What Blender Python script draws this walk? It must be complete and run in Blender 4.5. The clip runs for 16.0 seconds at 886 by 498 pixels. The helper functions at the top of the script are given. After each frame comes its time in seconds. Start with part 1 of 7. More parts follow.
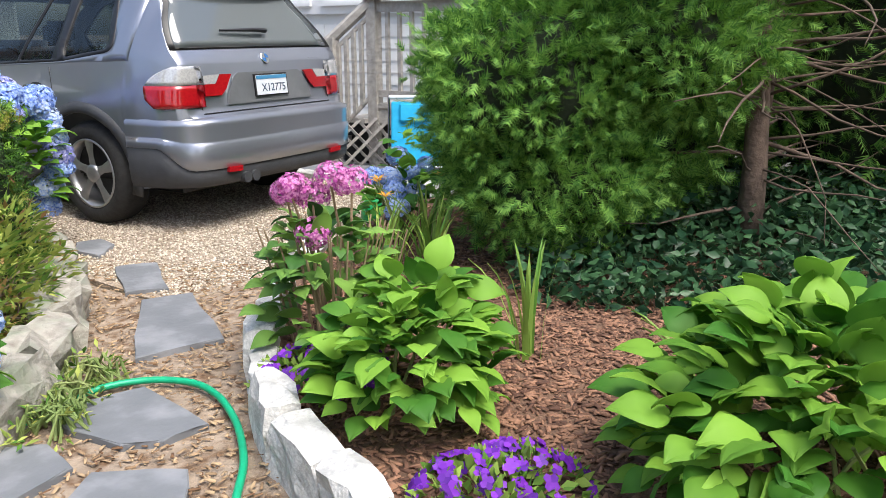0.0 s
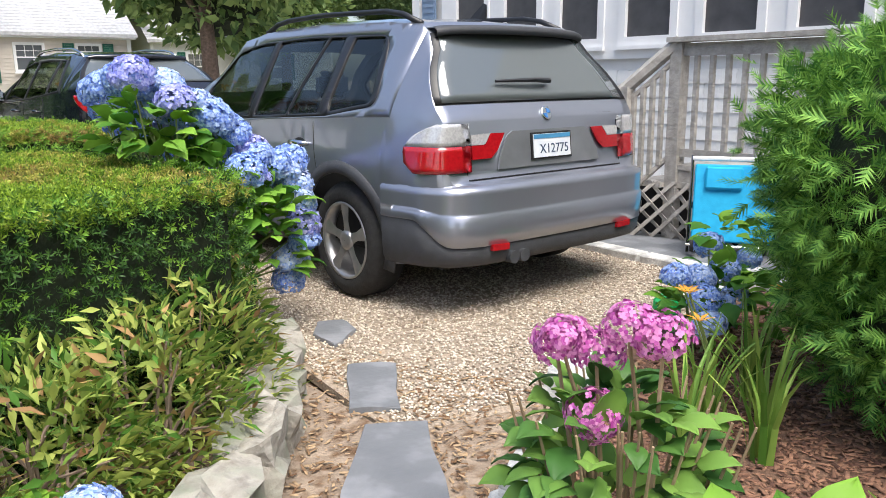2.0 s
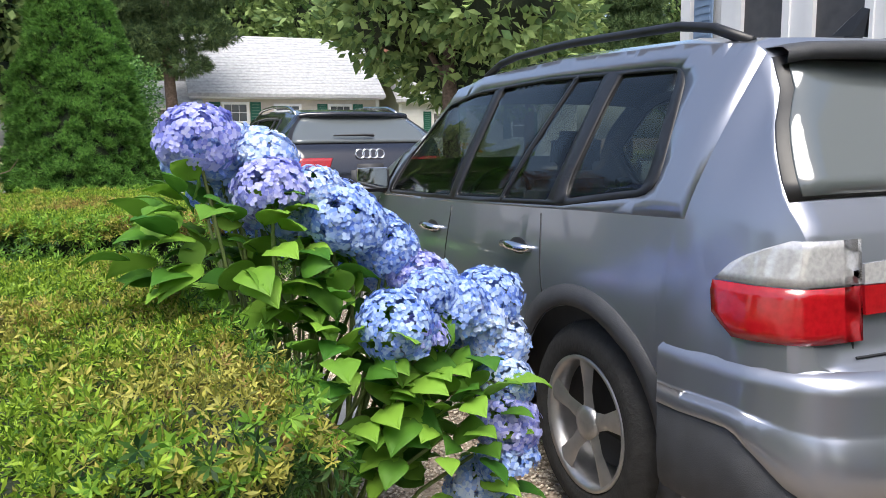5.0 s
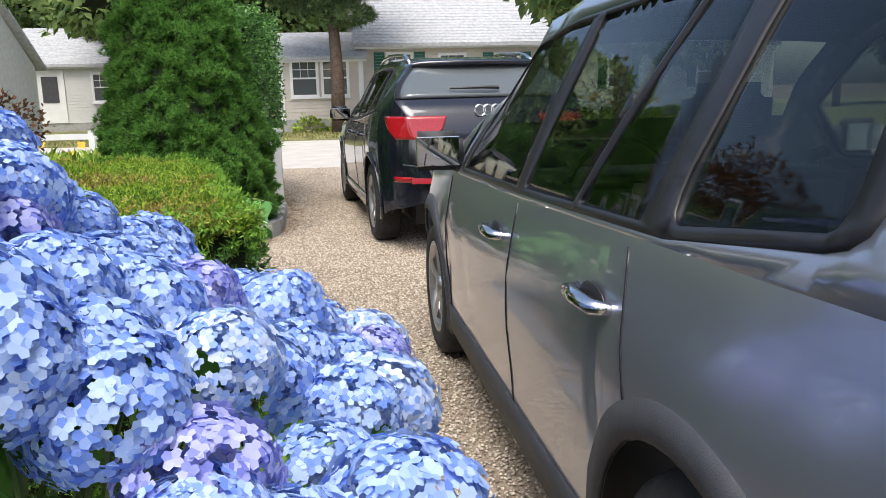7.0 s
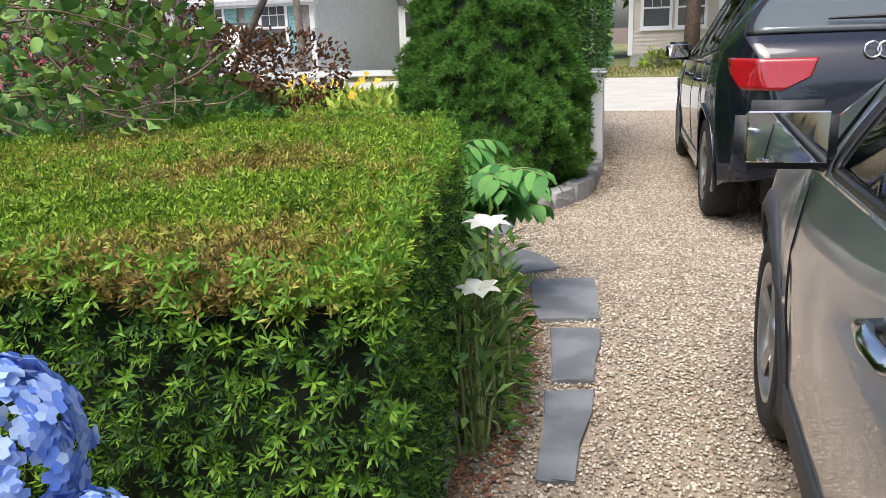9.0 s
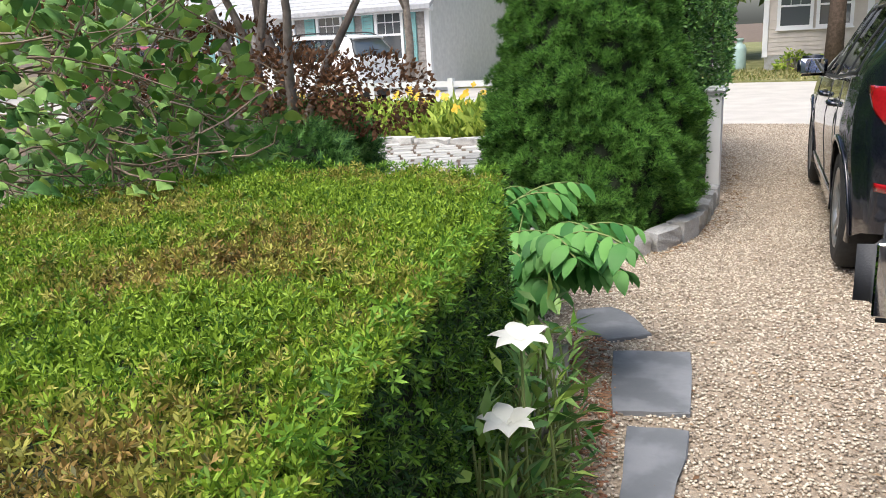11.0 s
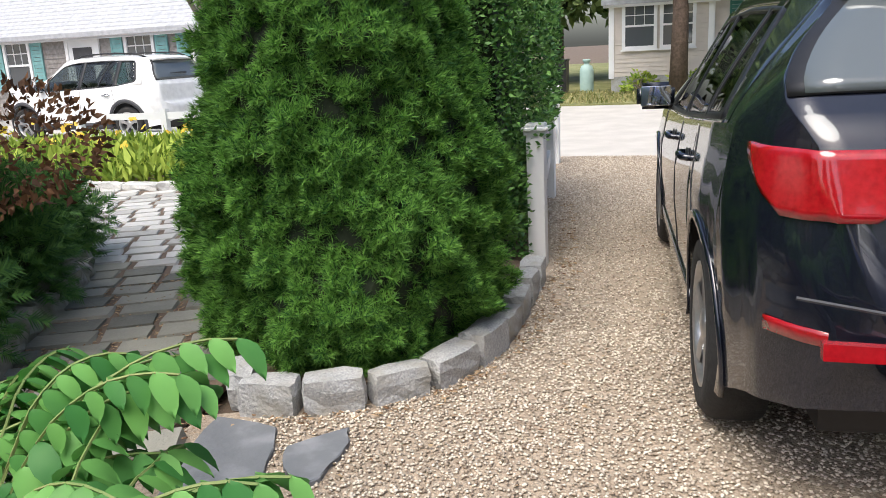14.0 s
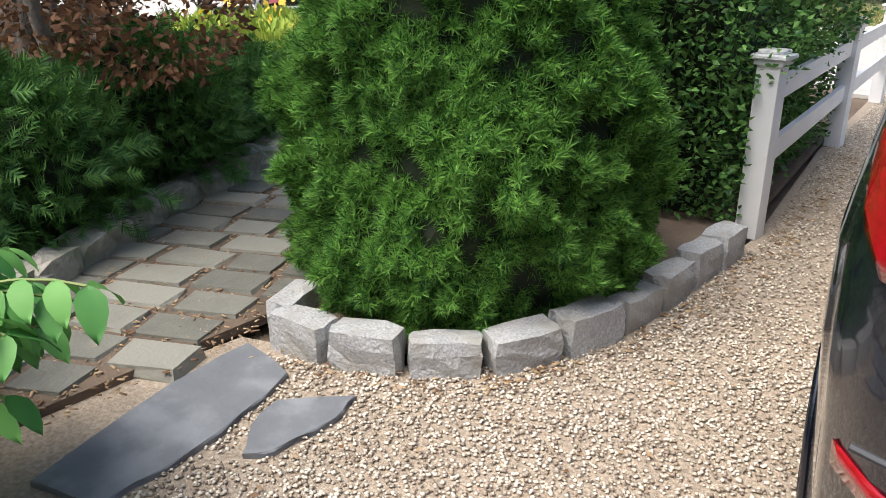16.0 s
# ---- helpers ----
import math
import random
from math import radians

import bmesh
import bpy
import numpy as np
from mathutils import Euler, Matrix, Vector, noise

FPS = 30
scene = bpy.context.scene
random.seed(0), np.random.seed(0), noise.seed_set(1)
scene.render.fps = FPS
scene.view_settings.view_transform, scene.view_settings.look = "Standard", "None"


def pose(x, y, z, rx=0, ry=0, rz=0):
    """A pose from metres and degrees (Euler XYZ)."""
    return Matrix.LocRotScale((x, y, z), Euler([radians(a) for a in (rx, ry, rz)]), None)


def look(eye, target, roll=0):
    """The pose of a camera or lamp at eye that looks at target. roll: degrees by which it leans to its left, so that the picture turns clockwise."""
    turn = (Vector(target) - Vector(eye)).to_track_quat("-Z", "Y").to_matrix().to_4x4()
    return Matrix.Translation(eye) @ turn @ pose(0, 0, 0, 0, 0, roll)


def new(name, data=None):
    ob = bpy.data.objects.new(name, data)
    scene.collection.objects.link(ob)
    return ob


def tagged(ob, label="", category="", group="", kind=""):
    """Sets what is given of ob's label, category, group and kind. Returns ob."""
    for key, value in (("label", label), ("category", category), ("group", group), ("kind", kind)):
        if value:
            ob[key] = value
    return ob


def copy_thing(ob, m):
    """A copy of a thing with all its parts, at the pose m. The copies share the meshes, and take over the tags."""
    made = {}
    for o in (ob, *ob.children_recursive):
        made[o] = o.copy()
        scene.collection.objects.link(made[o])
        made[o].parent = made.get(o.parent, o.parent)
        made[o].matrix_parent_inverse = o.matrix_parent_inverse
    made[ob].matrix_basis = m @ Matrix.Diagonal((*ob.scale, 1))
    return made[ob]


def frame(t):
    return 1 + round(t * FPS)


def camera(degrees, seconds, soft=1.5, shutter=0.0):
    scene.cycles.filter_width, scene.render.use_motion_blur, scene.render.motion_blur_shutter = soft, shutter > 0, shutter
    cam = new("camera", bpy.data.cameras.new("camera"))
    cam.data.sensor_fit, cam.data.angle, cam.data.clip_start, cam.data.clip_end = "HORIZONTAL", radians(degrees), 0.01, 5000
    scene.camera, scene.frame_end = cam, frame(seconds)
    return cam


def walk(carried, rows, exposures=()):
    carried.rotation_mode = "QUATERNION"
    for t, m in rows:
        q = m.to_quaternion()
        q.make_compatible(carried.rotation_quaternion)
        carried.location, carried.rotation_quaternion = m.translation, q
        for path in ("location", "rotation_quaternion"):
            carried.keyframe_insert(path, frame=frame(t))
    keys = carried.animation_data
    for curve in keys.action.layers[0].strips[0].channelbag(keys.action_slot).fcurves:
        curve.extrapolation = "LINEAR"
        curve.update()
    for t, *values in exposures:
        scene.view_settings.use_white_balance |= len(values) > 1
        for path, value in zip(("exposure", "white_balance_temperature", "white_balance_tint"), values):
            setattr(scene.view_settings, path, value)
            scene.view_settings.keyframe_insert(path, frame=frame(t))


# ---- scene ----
cam = camera(59.0, 16.0, 0.85)
PATH = [
    (0, (-3.979, -3.671, 1.222), (-2.344, -2.65, 0.69), 0.0),
    (0.5, (-3.771, -3.489, 1.216), (-2.158, -2.401, 0.753), 0.8),
    (1, (-3.613, -3.302, 1.22), (-2.048, -2.142, 0.769), 1.1),
    (1.5, (-3.418, -3.184, 1.248), (-2.093, -1.75, 0.813), -0.4),
    (2, (-3.186, -2.927, 1.257), (-1.99, -1.382, 0.83), -0.5),
    (2.5, (-3.036, -2.627, 1.26), (-1.945, -1.003, 0.844), -0.4),
    (3, (-2.848, -2.357, 1.231), (-1.869, -0.659, 0.831), -0.0),
    (3.5, (-2.657, -2.095, 1.254), (-1.754, -0.357, 0.848), 0.4),
    (4, (-2.585, -1.746, 1.242), (-1.785, 0.045, 0.849), -0.8),
    (4.5, (-2.428, -1.447, 1.253), (-1.681, 0.376, 0.908), -0.7),
    (4.7, (-2.344, -1.359, 1.273), (-1.614, 0.482, 0.993), -0.8),
    (6.8, (-1.476, -0.231, 1.298), (-1.187, 1.712, 0.92), -1.3),
    (7, (-1.428, -0.102, 1.304), (-1.181, 1.843, 0.906), -1.3),
    (7.5, (-1.247, 0.193, 1.308), (-1.193, 2.148, 0.886), -1.4),
    (8, (-1.177, 0.51, 1.32), (-1.461, 2.432, 0.845), -2.0),
    (8.5, (-1.228, 0.915, 1.301), (-1.71, 2.787, 0.787), -1.8),
    (8.7, (-1.245, 1.015, 1.305), (-1.775, 2.871, 0.779), -1.8),
    (10.8, (-1.183, 1.61, 1.459), (-2.07, 3.327, 0.943), -3.9),
    (11, (-1.191, 1.754, 1.45), (-2.073, 3.471, 0.928), -3.1),
    (11.5, (-1.264, 2.043, 1.437), (-2.138, 3.77, 0.935), -3.2),
    (12, (-1.411, 2.371, 1.462), (-2.201, 4.158, 1.036), -2.7),
    (12.5, (-1.422, 2.759, 1.455), (-2.168, 4.568, 1.041), -2.9),
    (13, (-1.421, 3.154, 1.431), (-2.126, 4.971, 0.983), -3.2),
    (13.1, (-1.418, 3.231, 1.428), (-2.114, 5.049, 0.971), -3.0),
    (13.5, (-1.369, 3.516, 1.406), (-1.965, 5.361, 0.915), -3.2),
    (14, (-1.238, 3.894, 1.402), (-1.823, 5.743, 0.911), -3.0),
    (14.5, (-1.199, 4.236, 1.39), (-1.851, 6.056, 0.875), -3.3),
    (15, (-1.134, 4.5, 1.369), (-1.997, 6.211, 0.797), -2.5),
    (15.5, (-0.89, 4.717, 1.388), (-2.058, 6.207, 0.743), -0.4),
    (16, (-0.767, 4.964, 1.356), (-2.021, 6.352, 0.647), 0.0),
]
walk(cam, [(t, look(eye, target, roll)) for t, eye, target, roll in PATH], ((0.0, 0.95), (4.0, 0.84), (7.0, 0.68), (8.0, 0.64), (11.0, 0.72), (13.0, 0.62), (16.0, 0.85)))

from mathutils.geometry import delaunay_2d_cdt

# ---- light ----
world = bpy.data.worlds.new("sky")
scene.world = world
world.use_nodes = True
wn = world.node_tree
sky = wn.nodes.new("ShaderNodeTexSky")
sky.sky_type = 'NISHITA'
sky.sun_disc = False
sky.sun_elevation = radians(58)
sky.sun_rotation = radians(196)
sky.dust_density = 3.5
sky.air_density = 1.0
sky.ozone_density = 1.0
wn.nodes["Background"].inputs[1].default_value = 0.15
wn.links.new(sky.outputs[0], wn.nodes["Background"].inputs[0])
sun = new("sun", bpy.data.lights.new("sun", 'SUN'))
sun.data.energy = 2.2
sun.data.angle = radians(40)
sun.data.color = (1.0, 0.97, 0.91)
sun.matrix_world = look((0, 0, 0), (0.12, 0.40, -0.90))


# ---- materials ----
def material(name, c1, c2=None, rough=0.7, scale=8.0, bump=0.0, bscale=60.0, metal=0.0, island=False, spec=0.5, trans=0.0, coat=0.0, rnd=False, stain=None):
    m = bpy.data.materials.new(name)
    m.use_nodes = True
    nt = m.node_tree
    b = nt.nodes["Principled BSDF"]
    b.inputs["Roughness"].default_value = rough
    b.inputs["Metallic"].default_value = metal
    b.inputs["Specular IOR Level"].default_value = spec
    b.inputs["Coat Weight"].default_value = coat
    b.inputs["Coat Roughness"].default_value = 0.04
    c2 = c2 or tuple(min(1, v * 1.3) for v in c1)
    tc = nt.nodes.new("ShaderNodeTexCoord")
    geo = nt.nodes.new("ShaderNodeNewGeometry")
    nz = nt.nodes.new("ShaderNodeTexNoise")
    nz.inputs["Scale"].default_value = scale
    nz.inputs["Detail"].default_value = 6
    nt.links.new(geo.outputs["Position"], nz.inputs["Vector"])
    fac = nz.outputs["Fac"]
    if island or rnd:
        add = nt.nodes.new("ShaderNodeMath")
        add.operation = 'MULTIPLY_ADD'
        add.inputs[1].default_value = 0.7
        if island:
            nt.links.new(geo.outputs["Random Per Island"], add.inputs[0])
        else:
            oi = nt.nodes.new("ShaderNodeObjectInfo")
            nt.links.new(oi.outputs["Random"], add.inputs[0])
        sc = nt.nodes.new("ShaderNodeMath")
        sc.operation = 'MULTIPLY'
        sc.inputs[1].default_value = 0.4
        nt.links.new(fac, sc.inputs[0])
        nt.links.new(sc.outputs[0], add.inputs[2])
        fac = add.outputs[0]
    ramp = nt.nodes.new("ShaderNodeValToRGB")
    ramp.color_ramp.elements[0].position = 0.25
    ramp.color_ramp.elements[1].position = 0.75
    ramp.color_ramp.elements[0].color = (*c1, 1)
    ramp.color_ramp.elements[1].color = (*c2, 1)
    nt.links.new(fac, ramp.inputs[0])
    col = ramp.outputs[0]
    if stain:
        n2 = nt.nodes.new("ShaderNodeTexNoise")
        n2.inputs["Scale"].default_value = stain[1]
        n2.inputs["Detail"].default_value = 4
        nt.links.new(geo.outputs["Position"], n2.inputs["Vector"])
        r2 = nt.nodes.new("ShaderNodeValToRGB")
        r2.color_ramp.elements[0].position = 0.48
        r2.color_ramp.elements[1].position = 0.66
        nt.links.new(n2.outputs["Fac"], r2.inputs[0])
        mx = nt.nodes.new("ShaderNodeMix")
        mx.data_type = 'RGBA'
        nt.links.new(r2.outputs[0], mx.inputs["Factor"])
        nt.links.new(col, mx.inputs["A"])
        mx.inputs["B"].default_value = (*stain[0], 1)
        col = mx.outputs["Result"]
    nt.links.new(col, b.inputs["Base Color"])
    if bump:
        n3 = nt.nodes.new("ShaderNodeTexNoise")
        n3.inputs["Scale"].default_value = bscale
        n3.inputs["Detail"].default_value = 5
        nt.links.new(geo.outputs["Position"], n3.inputs["Vector"])
        bp = nt.nodes.new("ShaderNodeBump")
        bp.inputs["Strength"].default_value = min(1.0, bump)
        bp.inputs["Distance"].default_value = 0.01
        nt.links.new(n3.outputs["Fac"], bp.inputs["Height"])
        nt.links.new(bp.outputs[0], b.inputs["Normal"])
    if trans:
        tr = nt.nodes.new("ShaderNodeBsdfTranslucent")
        nt.links.new(col, tr.inputs["Color"])
        ms = nt.nodes.new("ShaderNodeMixShader")
        ms.inputs[0].default_value = trans
        nt.links.new(b.outputs[0], ms.inputs[1])
        nt.links.new(tr.outputs[0], ms.inputs[2])
        nt.links.new(ms.outputs[0], nt.nodes["Material Output"].inputs[0])
    return m


def leafy(name, c1, c2, rough=0.5, trans=0.3):
    return material(name, c1, c2, rough, 6.0, island=True, trans=trans * .7, spec=0.25)


def glass_material(name, tint, rough=0.03, spec=0.8, coat=0.6):
    m = bpy.data.materials.new(name)
    m.use_nodes = True
    b = m.node_tree.nodes["Principled BSDF"]
    b.inputs["Base Color"].default_value = (*tint, 1)
    b.inputs["Roughness"].default_value = rough
    b.inputs["IOR"].default_value = 1.52
    b.inputs["Specular IOR Level"].default_value = spec
    b.inputs["Coat Weight"].default_value = coat
    b.inputs["Coat Roughness"].default_value = 0.02
    return m


def clear_glass(name, tint):
    """Thin tinted glass: clear, with gloss that grows towards grazing."""
    m = bpy.data.materials.new(name)
    m.use_nodes = True
    nt = m.node_tree
    nt.nodes.remove(nt.nodes["Principled BSDF"])
    tr = nt.nodes.new("ShaderNodeBsdfTransparent")
    tr.inputs["Color"].default_value = (*tint, 1)
    gl = nt.nodes.new("ShaderNodeBsdfGlossy")
    gl.inputs["Roughness"].default_value = 0.01
    lw = nt.nodes.new("ShaderNodeLayerWeight")
    lw.inputs["Blend"].default_value = 0.5
    pw = nt.nodes.new("ShaderNodeMath")
    pw.operation = 'POWER'
    pw.inputs[1].default_value = 4.0
    nt.links.new(lw.outputs["Facing"], pw.inputs[0])
    fr = nt.nodes.new("ShaderNodeMath")
    fr.operation = 'MULTIPLY_ADD'
    fr.inputs[1].default_value = 0.60
    fr.inputs[2].default_value = 0.045
    nt.links.new(pw.outputs[0], fr.inputs[0])
    mx = nt.nodes.new("ShaderNodeMixShader")
    nt.links.new(fr.outputs[0], mx.inputs[0])
    nt.links.new(tr.outputs[0], mx.inputs[1])
    nt.links.new(gl.outputs[0], mx.inputs[2])
    nt.links.new(mx.outputs[0], nt.nodes["Material Output"].inputs[0])
    return m


M_SOIL = material("soil", (0.10, 0.07, 0.05), (0.19, 0.14, 0.10), 0.95, 3, 0.8, 70)
M_GRASS = material("lawn", (0.10, 0.13, 0.03), (0.30, 0.28, 0.13), 0.95, 1.2, 0.9, 90)
M_ROAD = material("road", (0.42, 0.40, 0.37), (0.54, 0.51, 0.47), 0.95, 2, 0.4, 200)
M_GRAVEL = material("gravel_bed", (0.26, 0.20, 0.145), (0.48, 0.40, 0.31), 0.95, 70, 1.0, 90)
M_PEBBLE = material("pebble", (0.28, 0.22, 0.165), (0.74, 0.66, 0.55), 0.85, 3, island=True)
M_PATHSOIL = material("path_soil", (0.20, 0.15, 0.11), (0.40, 0.32, 0.24), 0.95, 9, 0.9, 80, stain=((0.15, 0.09, 0.05), 14))
M_MULCH = material("mulch_bed", (0.10, 0.055, 0.035), (0.20, 0.115, 0.075), 0.95, 30, 1.0, 60)
M_CHIP = material("bark_chip", (0.09, 0.043, 0.028), (0.30, 0.16, 0.10), 0.9, 8, island=True)
M_LITTER = material("leaf_litter", (0.15, 0.08, 0.04), (0.42, 0.30, 0.18), 0.9, 8, island=True)
M_SLATE = material("slate", (0.125, 0.135, 0.15), (0.20, 0.21, 0.225), 0.75, 5, 0.35, 40, stain=((0.24, 0.25, 0.27), 5))
M_GRANITE = material("granite", (0.26, 0.265, 0.27), (0.52, 0.52, 0.51), 0.85, 110, 0.9, 55, stain=((0.34, 0.33, 0.30), 7))
M_WHITESTONE = material("pale_granite", (0.42, 0.42, 0.41), (0.74, 0.73, 0.70), 0.9, 90, 0.9, 50, stain=((0.36, 0.36, 0.35), 8))
M_ROUGHSTONE = material("rough_stone", (0.22, 0.20, 0.17), (0.46, 0.44, 0.39), 0.9, 24, 1.0, 40, stain=((0.22, 0.24, 0.18), 6))
M_PAVER = material("paver", (0.125, 0.125, 0.105), (0.27, 0.265, 0.225), 0.7, 9, 0.6, 50, rnd=True)
M_PALEPAVER = material("pale_flagstone", (0.36, 0.355, 0.335), (0.56, 0.55, 0.52), 0.7, 9, 0.4, 50, rnd=True)
M_BARK = material("bark", (0.06, 0.042, 0.032), (0.17, 0.12, 0.092), 0.95, 14, 1.0, 40)
M_GREYBARK = material("grey_bark", (0.15, 0.12, 0.10), (0.34, 0.29, 0.25), 0.95, 12, 1.0, 40)
M_TWIG = material("twig", (0.14, 0.10, 0.075), (0.32, 0.24, 0.18), 0.9, 14)
M_DECKWOOD = material("weathered_wood", (0.28, 0.265, 0.24), (0.48, 0.455, 0.42), 0.9, 18, 0.6, 60)
M_WHITE = material("white_paint", (0.72, 0.73, 0.74), (0.82, 0.82, 0.82), 0.55, 3, 0.1, 40)
M_SHINGLE = material("white_shingle", (0.64, 0.64, 0.63), (0.78, 0.78, 0.76), 0.8, 6, 0.4, 50, rnd=True)
M_CLAP = material("cream_clapboard", (0.52, 0.47, 0.42), (0.64, 0.58, 0.52), 0.8, 3, 0.2, 50)
M_GREYSHINGLE = material("grey_shingle", (0.20, 0.18, 0.17), (0.38, 0.36, 0.34), 0.9, 12, 0.6, 40)
M_GABLE = material("weathered_clapboard", (0.58, 0.58, 0.57), (0.72, 0.72, 0.70), 0.85, 8, 0.4, 40)
M_ROOF = material("roof_shingle", (0.33, 0.34, 0.36), (0.52, 0.53, 0.55), 0.95, 8, 0.7, 40)
M_GREENSHUT = material("green_shutter", (0.01, 0.09, 0.06), (0.02, 0.13, 0.09), 0.6)
M_TEALSHUT = material("teal_shutter", (0.16, 0.36, 0.36), (0.24, 0.45, 0.45), 0.6)
M_BLUESHUT = material("blue_shutter", (0.16, 0.24, 0.36), (0.22, 0.30, 0.42), 0.6)
M_PANE = glass_material("window_glass", (0.10, 0.11, 0.12))
M_SCREEN = material("window_screen", (0.045, 0.045, 0.05), (0.075, 0.075, 0.08), 0.5)
M_BRICK = material("chimney_brick", (0.22, 0.09, 0.06), (0.34, 0.16, 0.11), 0.9, 12, 0.5, 40)
M_CARGLASS = clear_glass("car_glass", (0.60, 0.64, 0.62))
M_TRIM = material("cabin_trim", (0.02, 0.02, 0.022), (0.035, 0.035, 0.038), 0.8, 12, 0.2, 200)
M_SMOKE = glass_material("rear_glass", (0.10, 0.115, 0.12))
M_SILVER = material("silver_blue_paint", (0.28, 0.30, 0.355), (0.315, 0.335, 0.39), 0.28, 2, metal=0.7, coat=1.0, spec=0.5)
M_NAVY = material("navy_paint", (0.006, 0.008, 0.016), (0.010, 0.012, 0.022), 0.25, 2, metal=0.2, coat=1.0)
M_CLAD = material("grey_plastic", (0.035, 0.037, 0.042), (0.05, 0.053, 0.06), 0.6, 20, 0.2, 300)
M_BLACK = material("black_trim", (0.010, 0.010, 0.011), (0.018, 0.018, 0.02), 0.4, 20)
M_RUBBER = material("rubber", (0.014, 0.014, 0.014), (0.03, 0.03, 0.03), 0.85, 30, 0.4, 80)
M_ALLOY = material("alloy", (0.36, 0.36, 0.37), (0.5, 0.5, 0.5), 0.35, 20, metal=0.8)
M_CHROME = material("chrome", (0.62, 0.63, 0.65), (0.72, 0.73, 0.75), 0.15, 20, metal=1.0)
M_MIRROR = material("mirror_glass", (0.75, 0.78, 0.8), (0.8, 0.82, 0.84), 0.02, 2, metal=1.0)
M_RED = material("red_lens", (0.27, 0.004, 0.008), (0.40, 0.008, 0.014), 0.15, 60, coat=1.0)
M_CLEAR = material("clear_lens", (0.42, 0.42, 0.43), (0.62, 0.62, 0.63), 0.12, 80, coat=1.0, metal=0.3)
M_PLATE = material("plate_white", (0.60, 0.66, 0.72), (0.72, 0.74, 0.76), 0.4, 20)
M_PLATEBLUE = material("plate_blue", (0.05, 0.2, 0.36), None, 0.4)
M_TEXT = material("dark_ink", (0.03, 0.05, 0.10), None, 0.5)
M_BLUESPOT = material("roundel_blue", (0.02, 0.13, 0.36), None, 0.3, coat=1.0)
M_CYAN = material("cyan_fabric", (0.0, 0.33, 0.62), (0.01, 0.42, 0.72), 0.7, 20, 0.2, 200)
M_HOSE = material("green_rubber", (0.0, 0.30, 0.14), (0.01, 0.38, 0.19), 0.4, 30)
M_GREENPL = material("green_plastic", (0.0, 0.30, 0.07), (0.01, 0.38, 0.10), 0.4)
M_TANK = material("pale_green_paint", (0.35, 0.5, 0.47), (0.42, 0.57, 0.53), 0.5)
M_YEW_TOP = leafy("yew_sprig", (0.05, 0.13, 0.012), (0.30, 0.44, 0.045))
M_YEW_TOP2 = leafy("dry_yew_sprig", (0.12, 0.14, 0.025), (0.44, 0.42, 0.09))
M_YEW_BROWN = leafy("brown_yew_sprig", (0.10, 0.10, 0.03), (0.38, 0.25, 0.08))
# Side sprigs are coloured darker than the clipped top to stand for shade.
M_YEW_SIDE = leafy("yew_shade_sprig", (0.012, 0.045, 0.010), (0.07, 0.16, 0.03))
M_YEW_TIP = leafy("yew_lit_young_tip", (0.08, 0.20, 0.02), (0.22, 0.40, 0.05))
# Near-black filler colour: the deep shade inside foliage, painted in.
M_CORE = material("shade_core", (0.010, 0.018, 0.008), (0.02, 0.03, 0.012), 0.95, 20, 1.0, 30)
M_SPRUCE = leafy("spruce_needle", (0.02, 0.09, 0.018), (0.19, 0.40, 0.07), 0.6, .4)
M_JUNIPER = leafy("cedar_spray", (0.05, 0.165, 0.03), (0.23, 0.44, 0.08), 0.6)
M_LOWJUN = leafy("juniper_spray", (0.035, 0.11, 0.035), (0.14, 0.30, 0.07), 0.6)
M_HOLLY = leafy("glossy_leaf", (0.03, 0.10, 0.028), (0.18, 0.36, 0.09), 0.35, 0.3)
M_IVY = leafy("ivy_leaf", (0.012, 0.045, 0.022), (0.05, 0.12, 0.05), 0.35, 0.15)
M_HYDLEAF = leafy("hydrangea_leaf", (0.05, 0.17, 0.02), (0.22, 0.42, 0.05), 0.55, 0.4)
M_HYDDARK = leafy("dark_hydrangea_leaf", (0.05, 0.14, 0.03), (0.20, 0.36, 0.07), 0.45, 0.3)
M_SHRUB = leafy("shrub_leaf", (0.08, 0.20, 0.03), (0.40, 0.46, 0.11), 0.45, 0.3)
M_SHRUBRED = leafy("bronze_leaf", (0.25, 0.13, 0.06), (0.50, 0.33, 0.14), 0.5, 0.3)
M_RHODO = leafy("rhododendron_leaf", (0.07, 0.18, 0.05), (0.28, 0.46, 0.13), 0.4, 0.2)
M_MAPLE = leafy("maple_leaf", (0.08, 0.04, 0.022), (0.24, 0.12, 0.06), 0.55, 0.4)
M_SEAL = leafy("solomon_leaf", (0.05, 0.19, 0.045), (0.17, 0.40, 0.10), 0.5, 0.35)
M_STRAP = leafy("strap_leaf", (0.09, 0.22, 0.03), (0.33, 0.46, 0.10), 0.5, 0.3)
M_TREE = leafy("tree_leaf", (0.08, 0.15, 0.05), (0.28, 0.38, 0.13), 0.6, 0.3)
M_PINE = leafy("pine_needle", (0.03, 0.07, 0.03), (0.13, 0.19, 0.07), 0.6, 0.2)
M_MEADOW = leafy("bed_leaf", (0.14, 0.24, 0.03), (0.42, 0.52, 0.09), 0.6, 0.3)
M_STEM = material("green_stem", (0.12, 0.20, 0.05), (0.25, 0.28, 0.10), 0.7)
M_CANE = material("woody_cane", (0.22, 0.15, 0.09), (0.40, 0.29, 0.18), 0.8)
M_BLUEFL = material("blue_petal", (0.16, 0.29, 0.76), (0.50, 0.65, 0.90), 0.6, 9, island=True, trans=0.3)
